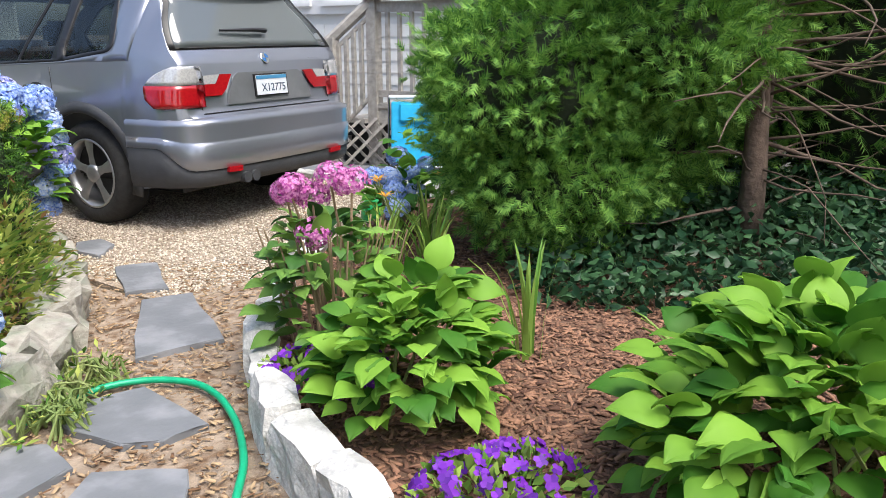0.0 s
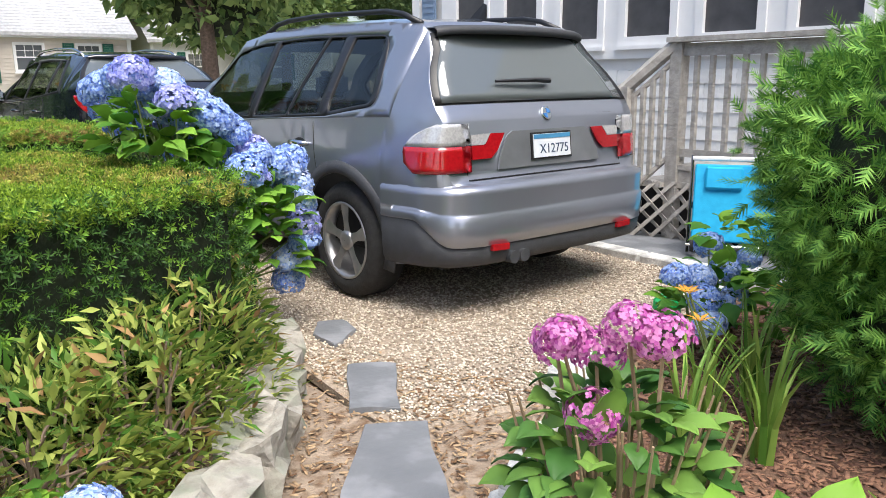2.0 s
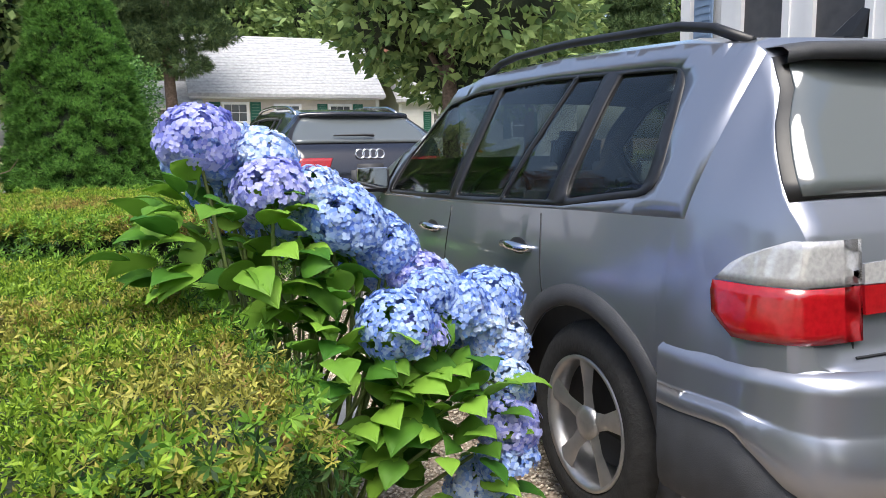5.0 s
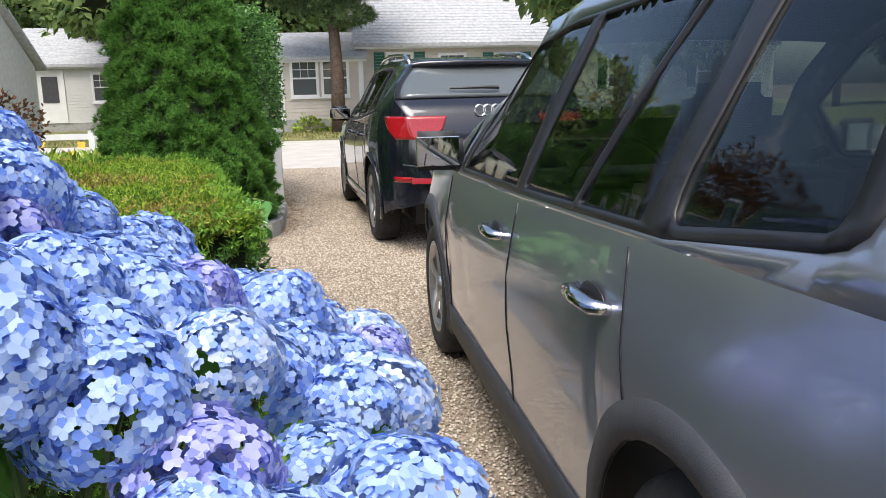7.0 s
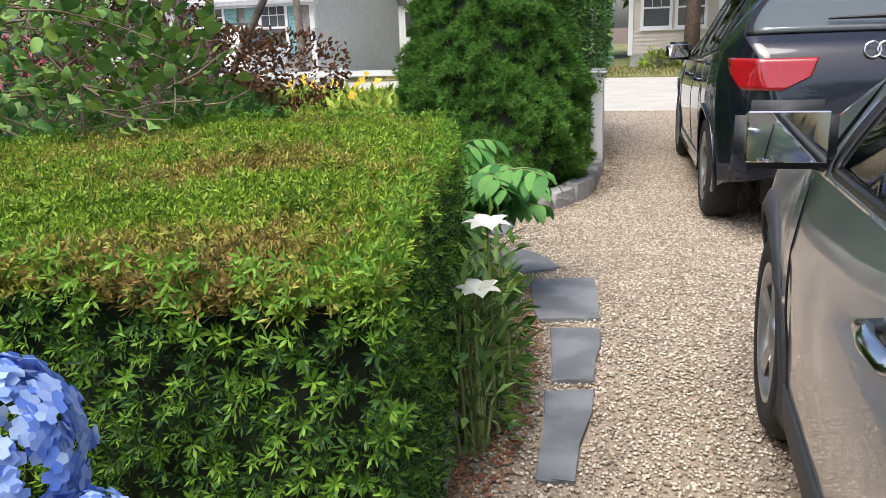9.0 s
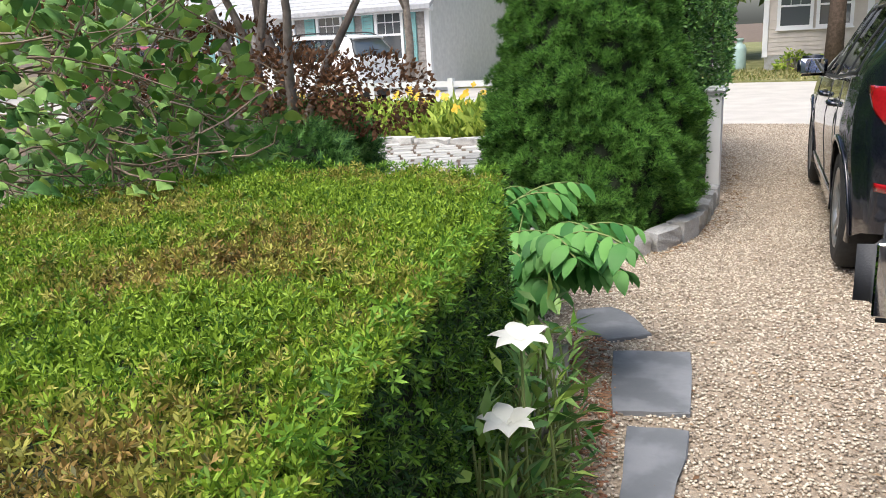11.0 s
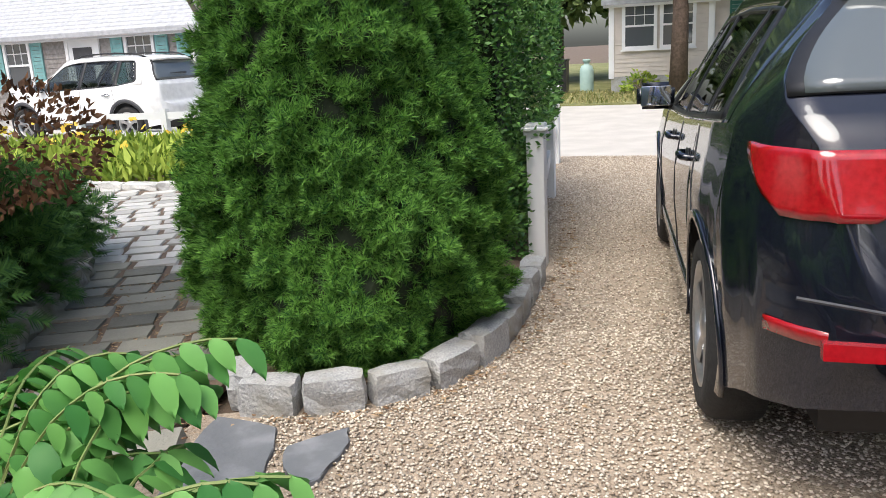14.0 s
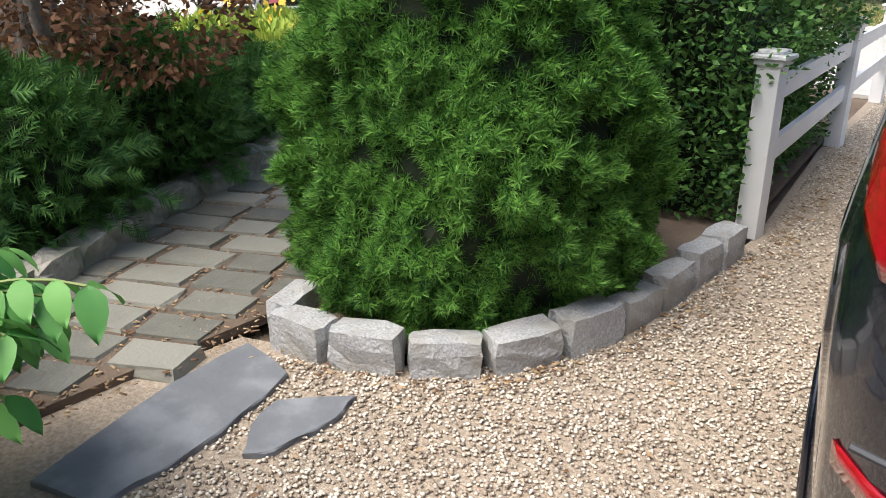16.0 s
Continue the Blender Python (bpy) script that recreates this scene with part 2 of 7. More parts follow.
M_BLUEFL2 = material("violet_blue_petal", (0.24, 0.27, 0.72), (0.55, 0.57, 0.88), 0.6, 9, island=True, trans=0.3)
M_BLUEFL3 = material("pale_blue_petal", (0.25, 0.41, 0.82), (0.66, 0.75, 0.90), 0.6, 9, island=True, trans=0.3)
M_PINKFL = material("pink_petal", (0.42, 0.05, 0.32), (0.78, 0.33, 0.62), 0.6, 9, island=True, trans=0.3)
M_PURPLE = material("purple_petal", (0.085, 0.006, 0.27), (0.22, 0.03, 0.50), 0.6, 9, island=True, trans=0.2)
M_WHITEFL = material("white_petal", (0.80, 0.80, 0.72), (0.90, 0.90, 0.84), 0.6, 9, trans=0.3)
M_YELLOWFL = material("yellow_petal", (0.72, 0.45, 0.03), (0.85, 0.60, 0.08), 0.6, 9, island=True, trans=0.3)
M_ORANGEFL = material("orange_petal", (0.75, 0.26, 0.02), (0.85, 0.45, 0.06), 0.6, 9, island=True, trans=0.3)


# ---- mesh helpers ----
def part(name, bm, mat, parent=None, label="", smooth=False):
    if smooth:
        for f in bm.faces:
            f.smooth = True
    me = bpy.data.meshes.new(name)
    bm.to_mesh(me)
    bm.free()
    me.materials.append(mat)
    ob = new(name, me)
    if parent:
        ob.parent = parent
    if label:
        ob["label"] = label
    return ob


def thing(name, m, label, category, group="", kind=""):
    ob = new(name)
    ob.matrix_world = m
    return tagged(ob, label, category, group, kind)


def single(name, bm, mat, label, category, group="", kind="", m=None, smooth=False):
    ob = part(name, bm, mat, None, "", smooth)
    if m:
        ob.matrix_world = m
    return tagged(ob, label, category, group, kind)


def box(bm, x0, x1, y0, y1, z0, z1, bevel=0.0):
    vs = [bm.verts.new(p) for p in ((x0, y0, z0), (x1, y0, z0), (x1, y1, z0), (x0, y1, z0), (x0, y0, z1), (x1, y0, z1), (x1, y1, z1), (x0, y1, z1))]
    fs = [bm.faces.new([vs[i] for i in q]) for q in ((3, 2, 1, 0), (4, 5, 6, 7), (0, 1, 5, 4), (1, 2, 6, 5), (2, 3, 7, 6), (3, 0, 4, 7))]
    if bevel:
        es = list({e for f in fs for e in f.edges})
        bmesh.ops.bevel(bm, geom=es, offset=bevel, segments=1, affect='EDGES')
    return bm


def prism(bm, pts, z0, z1):
    lo = [bm.verts.new((x, y, z0)) for x, y in pts]
    hi = [bm.verts.new((x, y, z1)) for x, y in pts]
    n = len(pts)
    bm.faces.new(hi)
    bm.faces.new(lo[::-1])
    for i in range(n):
        bm.faces.new((lo[i], lo[(i + 1) % n], hi[(i + 1) % n], hi[i]))
    return bm


def slab(bm, pts, y0, y1):
    """An upright plate: an outline of (x, z), from y0 to y1."""
    a = [bm.verts.new((x, y0, z)) for x, z in pts]
    b = [bm.verts.new((x, y1, z)) for x, z in pts]
    n = len(pts)
    bm.faces.new(a)
    bm.faces.new(b[::-1])
    for i in range(n):
        bm.faces.new((a[(i + 1) % n], a[i], b[i], b[(i + 1) % n]))
    return bm


def tube(bm, pts, radii, sides=8):
    pts = [Vector(p) for p in pts]
    if not hasattr(radii, "__len__"):
        radii = [radii] * len(pts)
    rings = []
    for i, p in enumerate(pts):
        d = (pts[min(i + 1, len(pts) - 1)] - pts[max(i - 1, 0)]).normalized()
        u = d.cross(Vector((0.31, 0.17, 1) if abs(d.z) < 0.9 else (1, 0, 0))).normalized()
        v = d.cross(u)
        rings.append([bm.verts.new(p + (u * math.cos(a) + v * math.sin(a)) * radii[i]) for a in [2 * math.pi * k / sides for k in range(sides)]])
    for r, s in zip(rings, rings[1:]):
        for k in range(sides):
            bm.faces.new((r[k], r[(k + 1) % sides], s[(k + 1) % sides], s[k]))
    bm.faces.new(rings[0][::-1])
    bm.faces.new(rings[-1])
    return bm


def lathe(bm, profile, n=32, axis="z", closed=True):
    """profile: (radius, height) round the axis."""
    rings = []
    for r, h in profile:
        ring = []
        for k in range(n):
            a = 2 * math.pi * k / n
            p = (r * math.cos(a), r * math.sin(a), h)
            if axis == "x":
                p = (h, r * math.cos(a), r * math.sin(a))
            ring.append(bm.verts.new(p))
        rings.append(ring)
    for r, s in zip(rings, rings[1:]):
        for k in range(n):
            bm.faces.new((r[k], r[(k + 1) % n], s[(k + 1) % n], s[k]))
    if closed:
        bm.faces.new(rings[0][::-1])
        bm.faces.new(rings[-1])
    return bm


def grid_surface(bm, rows):
    vs = [[bm.verts.new(p) for p in row] for row in rows]
    for a, b in zip(vs, vs[1:]):
        for i in range(len(a) - 1):
            bm.faces.new((a[i], a[i + 1], b[i + 1], b[i]))
    return vs


def rough_stone(bm, L, W, Hh, rng, jag=0.012):
    """A split stone block, centred in plan, standing on z = 0."""
    r = bmesh.ops.create_cube(bm, size=1.0)
    bmesh.ops.subdivide_edges(bm, edges=bm.edges[:], cuts=2, use_grid_fill=True)
    for v in bm.verts:
        e = sum(abs(abs(c) - 0.5) < 1e-4 for c in v.co)
        k = {1: 1.0, 2: 0.965, 3: 0.92}.get(e, 1)
        v.co = Vector((v.co.x * L * k, v.co.y * W * k, (v.co.z * k + 0.5) * Hh))
        v.co += Vector((rng.uniform(-jag, jag), rng.uniform(-jag, jag), rng.uniform(-jag, jag) if v.co.z > 0.02 else 0))
    return bm


RNG = np.random.default_rng(7)


def scatter(name, tv, tf, pos, direction, roll, size, mat, parent=None, label="", smooth=False):
    """One mesh of many copies of a small template: its y axis along direction, turned by roll, scaled by size."""
    tv = np.asarray(tv, float)
    tf = np.asarray(tf, int)
    pos = np.asarray(pos, float)
    n = len(pos)
    d = np.asarray(direction, float)
    d = d / np.maximum(np.linalg.norm(d, axis=1, keepdims=True), 1e-6)
    ref = np.where(np.abs(d[:, 2:3]) > 0.95, np.array([[1.0, 0, 0]]), np.array([[0, 0, 1.0]]))
    r = np.cross(d, ref)
    r /= np.linalg.norm(r, axis=1, keepdims=True)
    u = np.cross(r, d)
    c, s = np.cos(roll)[:, None], np.sin(roll)[:, None]
    r, u = r * c + u * s, u * c - r * s
    size = np.broadcast_to(np.asarray(size, float).reshape(-1, 1, 1), (n, 1, 1))
    V = (tv[None, :, 0:1] * r[:, None] + tv[None, :, 1:2] * d[:, None] + tv[None, :, 2:3] * u[:, None]) * size + pos[:, None]
    Fc = tf[None] + (np.arange(n) * len(tv))[:, None, None]
    V, Fc = V.reshape(-1, 3), Fc.reshape(-1, tf.shape[1])
    me = bpy.data.meshes.new(name)
    me.vertices.add(len(V))
    me.vertices.foreach_set("co", V.astype(np.float32).ravel())
    me.loops.add(Fc.size)
    me.loops.foreach_set("vertex_index", Fc.astype(np.int32).ravel())
    me.polygons.add(len(Fc))
    me.polygons.foreach_set("loop_start", (np.arange(len(Fc)) * tf.shape[1]).astype(np.int32))
    me.polygons.foreach_set("loop_total", np.full(len(Fc), tf.shape[1], np.int32))
    if smooth:
        me.polygons.foreach_set("use_smooth", np.ones(len(Fc), bool))
    me.update(calc_edges=True)
    me.validate()
    me.materials.append(mat)
    ob = new(name, me)
    if parent:
        ob.parent = parent
    if label:
        ob["label"] = label
    return ob


LEAF = ([(0, 0, 0), (-0.27, 0.42, 0.07), (0, 0.45, -0.02), (0.27, 0.42, 0.07), (0, 1, -0.12)], [(0, 2, 1), (0, 3, 2), (1, 2, 4), (2, 3, 4)])
NARROW = ([(0, 0, 0), (-0.15, 0.45, 0.05), (0, 0.5, -0.01), (0.15, 0.45, 0.05), (0, 1, -0.1)], [(0, 2, 1), (0, 3, 2), (1, 2, 4), (2, 3, 4)])


def broad_leaf():
    """A pointed oval leaf, folded along the midrib, puckered between the veins, with a drooping tip."""
    rows = [(0.0, .02), (.08, .17), (.18, .28), (.30, .355), (.44, .37), (.58, .33), (.72, .25), (.86, .13), (1.0, 0.0)]
    v, f = [], []
    for i, (y, w) in enumerate(rows):
        z = .10 * math.sin(y * 2.6) - .24 * y ** 3
        p = .018 * (1 if i % 2 else -1)
        v += [(-w, y + .03, z + .02), (-w * .5, y + .015, z + .055 + p), (0, y, z), (w * .5, y + .015, z + .055 + p), (w, y + .03, z + .02)]
    for i in range(len(rows) - 1):
        for j in range(4):
            a = 5 * i + j
            f += [(a, a + 1, a + 6), (a, a + 6, a + 5)]
    return v, f


def oblong_leaf():
    rows = [(0.0, .02), (.12, .15), (.32, .25), (.58, .235), (.82, .14), (1.0, 0.0)]
    v, f = [], []
    for y, w in rows:
        z = .05 * math.sin(y * 3) - .30 * y ** 2
        v += [(-w, y, z + .03), (0, y, z), (w, y, z + .03)]
    for i in range(len(rows) - 1):
        for j in range(2):
            a = 3 * i + j
            f += [(a, a + 1, a + 4), (a, a + 4, a + 3)]
    return v, f


OBLONG = oblong_leaf()
BROAD = broad_leaf()


def feather(n, w, spread, droop=0.1):
    """A sprig: pairs of needles along a stem."""
    v, f = [], []
    for i in range(n):
        y = 0.15 + 0.8 * i / n
        L = 0.42 * (1 - 0.45 * i / n) * spread
        for sgn in (-1, 1):
            k = len(v)
            v += [(0, y - w, 0), (0, y + w, 0), (sgn * L, y + 0.30 * spread, droop * (i % 2 - 0.3))]
            f.append((k, k + 1, k + 2))
    k = len(v)
    v += [(-0.012, 0, 0), (0.012, 0, 0), (0, 1.05, 0)]
    f.append((k, k + 1, k + 2))
    return v, f


FAN = feather(8, 0.055, 1.15, 0.16)


def tuft(n):
    v, f = [], []
    g = np.random.default_rng(3)
    for i in range(n):
        a = 2 * math.pi * i / n + g.uniform(-.2, .2)
        e = g.uniform(0.2, 1.2)
        tip = (math.cos(a) * math.sin(e), math.cos(e) * 0.95, math.sin(a) * math.sin(e))
        s = (math.sin(a) * 0.06, 0, -math.cos(a) * 0.06)
        k = len(v)
        b = tuple(0.12 * t for t in tip)
        v += [(b[0] + s[0], b[1], b[2] + s[2]), (b[0] - s[0], b[1], b[2] - s[2]), tip]
        f.append((k, k + 1, k + 2))
    return v, f


TUFT = tuft(11)


def yew_tip(n):
    """A short shoot with blunt needles all round it."""
    v, f = [], []
    g = np.random.default_rng(8)
    for i in range(n):
        a = 2.4 * i
        y0 = .02 + .45 * i / n
        e = 1.40 - .85 * i / n
        t = np.array((math.cos(a) * math.sin(e), math.cos(e), math.sin(a) * math.sin(e))) * g.uniform(.45, .6)
        q = np.array((-math.sin(a), 0, math.cos(a))) * .07
        b = np.array((0, y0, 0))
        k = len(v)
        v += [tuple(b), tuple(b + t * .55 + q), tuple(b + t), tuple(b + t * .55 - q)]
        f += [(k, k + 1, k + 2), (k, k + 2, k + 3)]
    return v, f


YEW = yew_tip(9)


def floret():
    v, f = [], []
    for i in range(4):
        a = math.pi / 2 * i
        c, s = math.cos(a), math.sin(a)
        pts = [(0, 0, 0), (0.46, 0.42, 0.07), (0.30, 0.95, 0.02), (-0.30, 0.95, 0.02), (-0.46, 0.42, 0.07)]
        k = len(v)
        v += [(x * c - y * s, z, x * s + y * c) for x, y, z in pts]
        f += [(k, k + 1, k + 2), (k, k + 2, k + 3), (k, k + 3, k + 4)]
    return v, f


FLORET = floret()


def sphere_dirs(n, rng, zmin=-1.0):
    z = rng.uniform(zmin, 1, n)
    a = rng.uniform(0, 2 * math.pi, n)
    r = np.sqrt(1 - z * z)
    return np.c_[r * np.cos(a), r * np.sin(a), z]


def rolls(n):
    return RNG.uniform(0, 2 * math.pi, n)


# ---- ground ----
def sheet(name, pts, z, mat, label, category):
    bm = bmesh.new()
    prism(bm, pts, z - 0.04, z)
    return single(name, bm, mat, label, category, kind="structure")


bm = bmesh.new()
box(bm, -400, 400, -400, 400, -0.5, -0.06)
single("ground", bm, M_SOIL, "bare brown soil under the garden and beyond", "ground", kind="structure")
sheet("driveway", [(-1.72, -0.75), (-0.6, -1.0), (1.15, -0.4), (1.15, 14), (-2.9, 14), (-2.5, 11), (-2.1, 8.8), (-2.05, 7.4), (-2.4, 6.72), (-3.11, 6.42), (-3.13, 5.2), (-2.5, 5.0), (-2.1, 4.6), (-1.92, 3.3), (-1.62, 0.8), (-1.64, 0.3)], -0.004, M_GRAVEL, "pale tan pea gravel driveway", "driveway")
sheet("garden_path", [(-3.6, -4.6), (-2.6, -2.9), (-2.3, -1.9), (-1.4, -1.15), (-0.9, -0.75), (-1.72, -0.745), (-1.73, 0.2), (-2.0, -0.4), (-2.5, -1.1), (-2.9, -1.3), (-4.2, -1.8), (-5.5, -4)], -0.008, M_PATHSOIL, "worn sandy garden path with bark litter", "path")
sheet("mulch_bed", [(-3.0, -4.4), (-2.62, -2.6), (-2.35, -2.0), (-1.9, -1.6), (-1.45, -1.25), (-0.9, -0.9), (0.4, -0.6), (2.5, -1.0), (2.5, -6), (-2, -6)], 0.07, M_MULCH, "garden bed under dark brown bark mulch", "garden bed")
sheet("hedge_bed", [(-1.75, 0.2), (-2.05, -0.45), (-2.55, -1.15), (-4.5, -2.2), (-6, -2), (-6, 5.6), (-3.2, 5.3), (-2.5, 5.0), (-2.05, 4.3), (-1.98, 3.3), (-1.72, 0.9)], 0.06, M_SOIL, "dark soil bed under the clipped hedges", "garden bed")
sheet("spruce_bed", [(-3.05, 6.6), (-2.6, 6.66), (-2.3, 6.85), (-2.12, 7.3), (-2.12, 8.6), (-2.6, 11.6), (-3.2, 13.6), (-4.2, 13.5), (-3.6, 9.0)], 0.06, M_SOIL, "brown soil bed round the conical spruce", "garden bed")
sheet("juniper_bed", [(-3.9, 5.6), (-4.16, 6.12), (-4.48, 6.65), (-4.8, 7.15), (-5.0, 7.75), (-5.5, 8.4), (-9, 9.5), (-9, 4)], 0.08, M_SOIL, "soil bed under spreading junipers", "garden bed")
sheet("flower_bed", [(-9.5, 11.4), (-5.4, 11.3), (-4.6, 12.2), (-4.6, 14.2), (-14, 14.2)], 0.03, M_SOIL, "soil bed of daylilies before the road", "garden bed")
sheet("patio", [(-3.09, 5.4), (-3.15, 6.6), (-3.6, 9), (-4.4, 12), (-5.4, 11.4), (-9.5, 11.5), (-9, 9.3), (-5.8, 8.2), (-4.2, 6.1), (-4, 5.5)], 0.028, M_SOIL, "earth joints under the stone patio", "patio")
sheet("road", [(-60, 14.1), (60, 13.6), (60, 21.6), (-60, 23.4)], -0.015, M_ROAD, "pale worn sandy asphalt road", "road")
sheet("lawn", [(-60, 23.4), (60, 21.6), (60, 60), (-60, 60)], 0.02, M_GRASS, "dry patchy grass verge before the cottages", "lawn")
sheet("walkway", [(1.18, -0.9), (1.18, 8), (3.6, 8), (3.6, -0.9)], 0.03, M_SLATE, "grey flagstone walk beside the porch", "walkway")

rng = random.Random(4)


def edge_stones(name, pts, W, Hh, mat, label, category, Ls, gap=0.012, jag=0.012):
    """A run of split stones laid end to end along a line in plan."""
    P = [Vector((*p, 0)) for p in pts]
    cum = [0.0]
    for a, b in zip(P, P[1:]):
        cum.append(cum[-1] + (b - a).length)

    def at(s):
        for i in range(len(P) - 1):
            if s <= cum[i + 1] or i == len(P) - 2:
                return P[i].lerp(P[i + 1], (s - cum[i]) / (cum[i + 1] - cum[i]))
    s = 0.0
    while s < cum[-1] - 0.1:
        L = rng.uniform(*Ls)
        a, b = at(s), at(min(s + L, cum[-1]))
        d = b - a
        bm = bmesh.new()
        rough_stone(bm, d.length - gap, W * rng.uniform(.9, 1.1), Hh * rng.uniform(.85, 1.12), rng, jag)
        m = (a + b) / 2
        single(name, bm, mat, label, category, group=name + " row", m=pose(m.x, m.y, -0.02, rng.uniform(-2, 2), rng.uniform(-2, 2), math.degrees(math.atan2(d.y, d.x))))
        s += L


edge_stones("edging_stone", [(-2.83, -2.95), (-2.62, -2.50), (-2.46, -2.14), (-2.2, -1.82), (-1.9, -1.55), (-1.5, -1.28)], 0.11, 0.20, M_WHITESTONE, "pale split granite block edging the mulch bed", "edging stone", (0.2, 0.32))
edge_stones("boulder", [(-1.08, -0.97), (-0.80, -0.84)], 0.19, 0.18, M_WHITESTONE, "pale grey rough stone beside the gravel", "stone", (0.30, 0.31), jag=0.014)
edge_stones("border_stone", [(0.4, -0.50), (1.2, -0.42)], 0.16, 0.12, M_WHITESTONE, "pale border stone at the end of the flower bed", "stone", (0.35, 0.45), jag=0.02)
edge_stones("wall_stone", [(-3.0, -1.36), (-2.72, -1.24), (-2.42, -0.96), (-2.12, -0.56), (-1.88, -0.14), (-1.76, 0.16)], 0.2, 0.22, M_ROUGHSTONE, "rough lichen-stained stone edging the shrub bed", "edging stone", (0.26, 0.42), jag=0.03)
edge_stones("kerb_slab", [(-1.76, 0.18), (-1.70, 0.9), (-1.76, 1.7), (-1.90, 2.8), (-2.02, 3.6), (-2.08, 4.3), (-2.2, 4.75)], 0.10, 0.19, M_ROUGHSTONE, "weathered granite slab edging the hedge bed", "edging stone", (0.4, 0.75), jag=0.014)
edge_stones("kerb_block", [(-3.09, 6.75), (-3.04, 6.52), (-2.88, 6.47), (-2.58, 6.58), (-2.33, 6.73), (-2.19, 6.98), (-2.10, 7.25), (-2.07, 7.55), (-2.08, 8.05), (-2.11, 8.6)], 0.13, 0.17, M_GRANITE, "grey split granite block ringing the spruce", "kerb stone", (0.26, 0.31), 0.022, 0.007)
edge_stones("border_block", [(-3.84, 5.6), (-4.10, 6.12), (-4.42, 6.65), (-4.74, 7.15), (-4.95, 7.75), (-5.4, 8.35)], 0.2, 0.19, M_ROUGHSTONE, "mossy stone edging the juniper bed", "edging stone", (0.3, 0.45), jag=0.02)
edge_stones("bed_block", [(-9.5, 11.48), (-6.6, 11.38), (-5.3, 11.35)], 0.16, 0.14, M_WHITESTONE, "pale stone edging the daylily bed", "edging stone", (0.4, 0.6), jag=0.012)

SLATES = [[(-1.78, -.63), (-1.58, -.75), (-1.91, -1.32), (-2.24, -1.19)], [(-1.51, -.06), (-1.42, -.10), (-1.33, -.18), (-1.59, -.59), (-1.75, -.47)],
          [(-2.38, -1.43), (-2.45, -1.83), (-2.60, -1.80), (-2.69, -1.71), (-2.71, -1.39), (-2.55, -1.36)], [(-2.89, -1.42), (-2.80, -1.52), (-2.84, -1.70), (-3.06, -1.72), (-3.1, -1.5)],
          [(-2.83, -1.77), (-2.67, -1.99), (-2.86, -2.2), (-3.05, -2.1), (-2.98, -1.85)], [(-1.31, .58), (-1.18, .53), (-1.21, .35), (-1.42, .21), (-1.42, .42)],
          [(-1.50, 1.5), (-1.30, 1.52), (-1.28, 1.98), (-1.50, 1.95)], [(-1.5, 2.08), (-1.32, 2.06), (-1.34, 2.5), (-1.52, 2.52)],
          [(-1.58, 3.04), (-1.40, 3.05), (-1.36, 2.64), (-1.57, 2.62)], [(-1.73, 3.76), (-1.55, 3.82), (-1.53, 3.19), (-1.65, 3.17)],
          [(-1.82, 4.40), (-1.60, 4.44), (-1.56, 3.90), (-1.72, 3.86)], [(-2.05, 5.08), (-1.72, 5.18), (-1.62, 4.58), (-1.90, 4.50)],
          [(-2.36, 5.56), (-2.21, 5.66), (-2.05, 5.52), (-1.93, 5.35), (-2.11, 5.2), (-2.3, 5.32)], [(-2.60, 6.32), (-2.45, 6.36), (-2.39, 6.06), (-2.5, 5.9)],
          [(-3.02, 6.39), (-2.73, 6.35), (-2.66, 6.2), (-2.58, 5.9), (-2.54, 5.60), (-2.78, 5.52), (-2.96, 6.04)], [(-2.62, 6.22), (-2.45, 6.41), (-2.40, 6.28), (-2.40, 6.05), (-2.46, 5.98), (-2.56, 6.08)]]
for k, pts in enumerate(SLATES[:13] + SLATES[14:]):
    bm = bmesh.new()
    fine = []
    for a, b in zip(pts, pts[1:] + pts[:1]):
        for u in (0, 0.33, 0.66):
            j = 0.012 if u else 0.0
            fine.append((a[0] + (b[0] - a[0]) * u + rng.uniform(-j, j), a[1] + (b[1] - a[1]) * u + rng.uniform(-j, j)))
    if sum(a[0] * b[1] - b[0] * a[1] for a, b in zip(fine, fine[1:] + fine[:1])) < 0:
        fine = fine[::-1]
    prism(bm, fine, -0.02, 0.018)
    top = max(bm.faces, key=lambda f: f.calc_center_median().z)
    bmesh.ops.bevel(bm, geom=list(top.edges), offset=0.005, segments=1, affect='EDGES')
    single("stepping_stone", bm, M_SLATE, "flat blue-grey slate stepping stone set in gravel", "stepping stone", group="slate stepping stones")


# loose stone, bark and litter
def inside(poly, P):
    P = np.asarray(P)
    r = np.zeros(len(P), bool)
    for (x0, y0), (x1, y1) in zip(poly, poly[1:] + poly[:1]):
        c = (y0 > P[:, 1]) != (y1 > P[:, 1])
        r ^= c & (P[:, 0] < (x1 - x0) * (P[:, 1] - y0) / ((y1 - y0) or 1e-9) + x0)
    return r


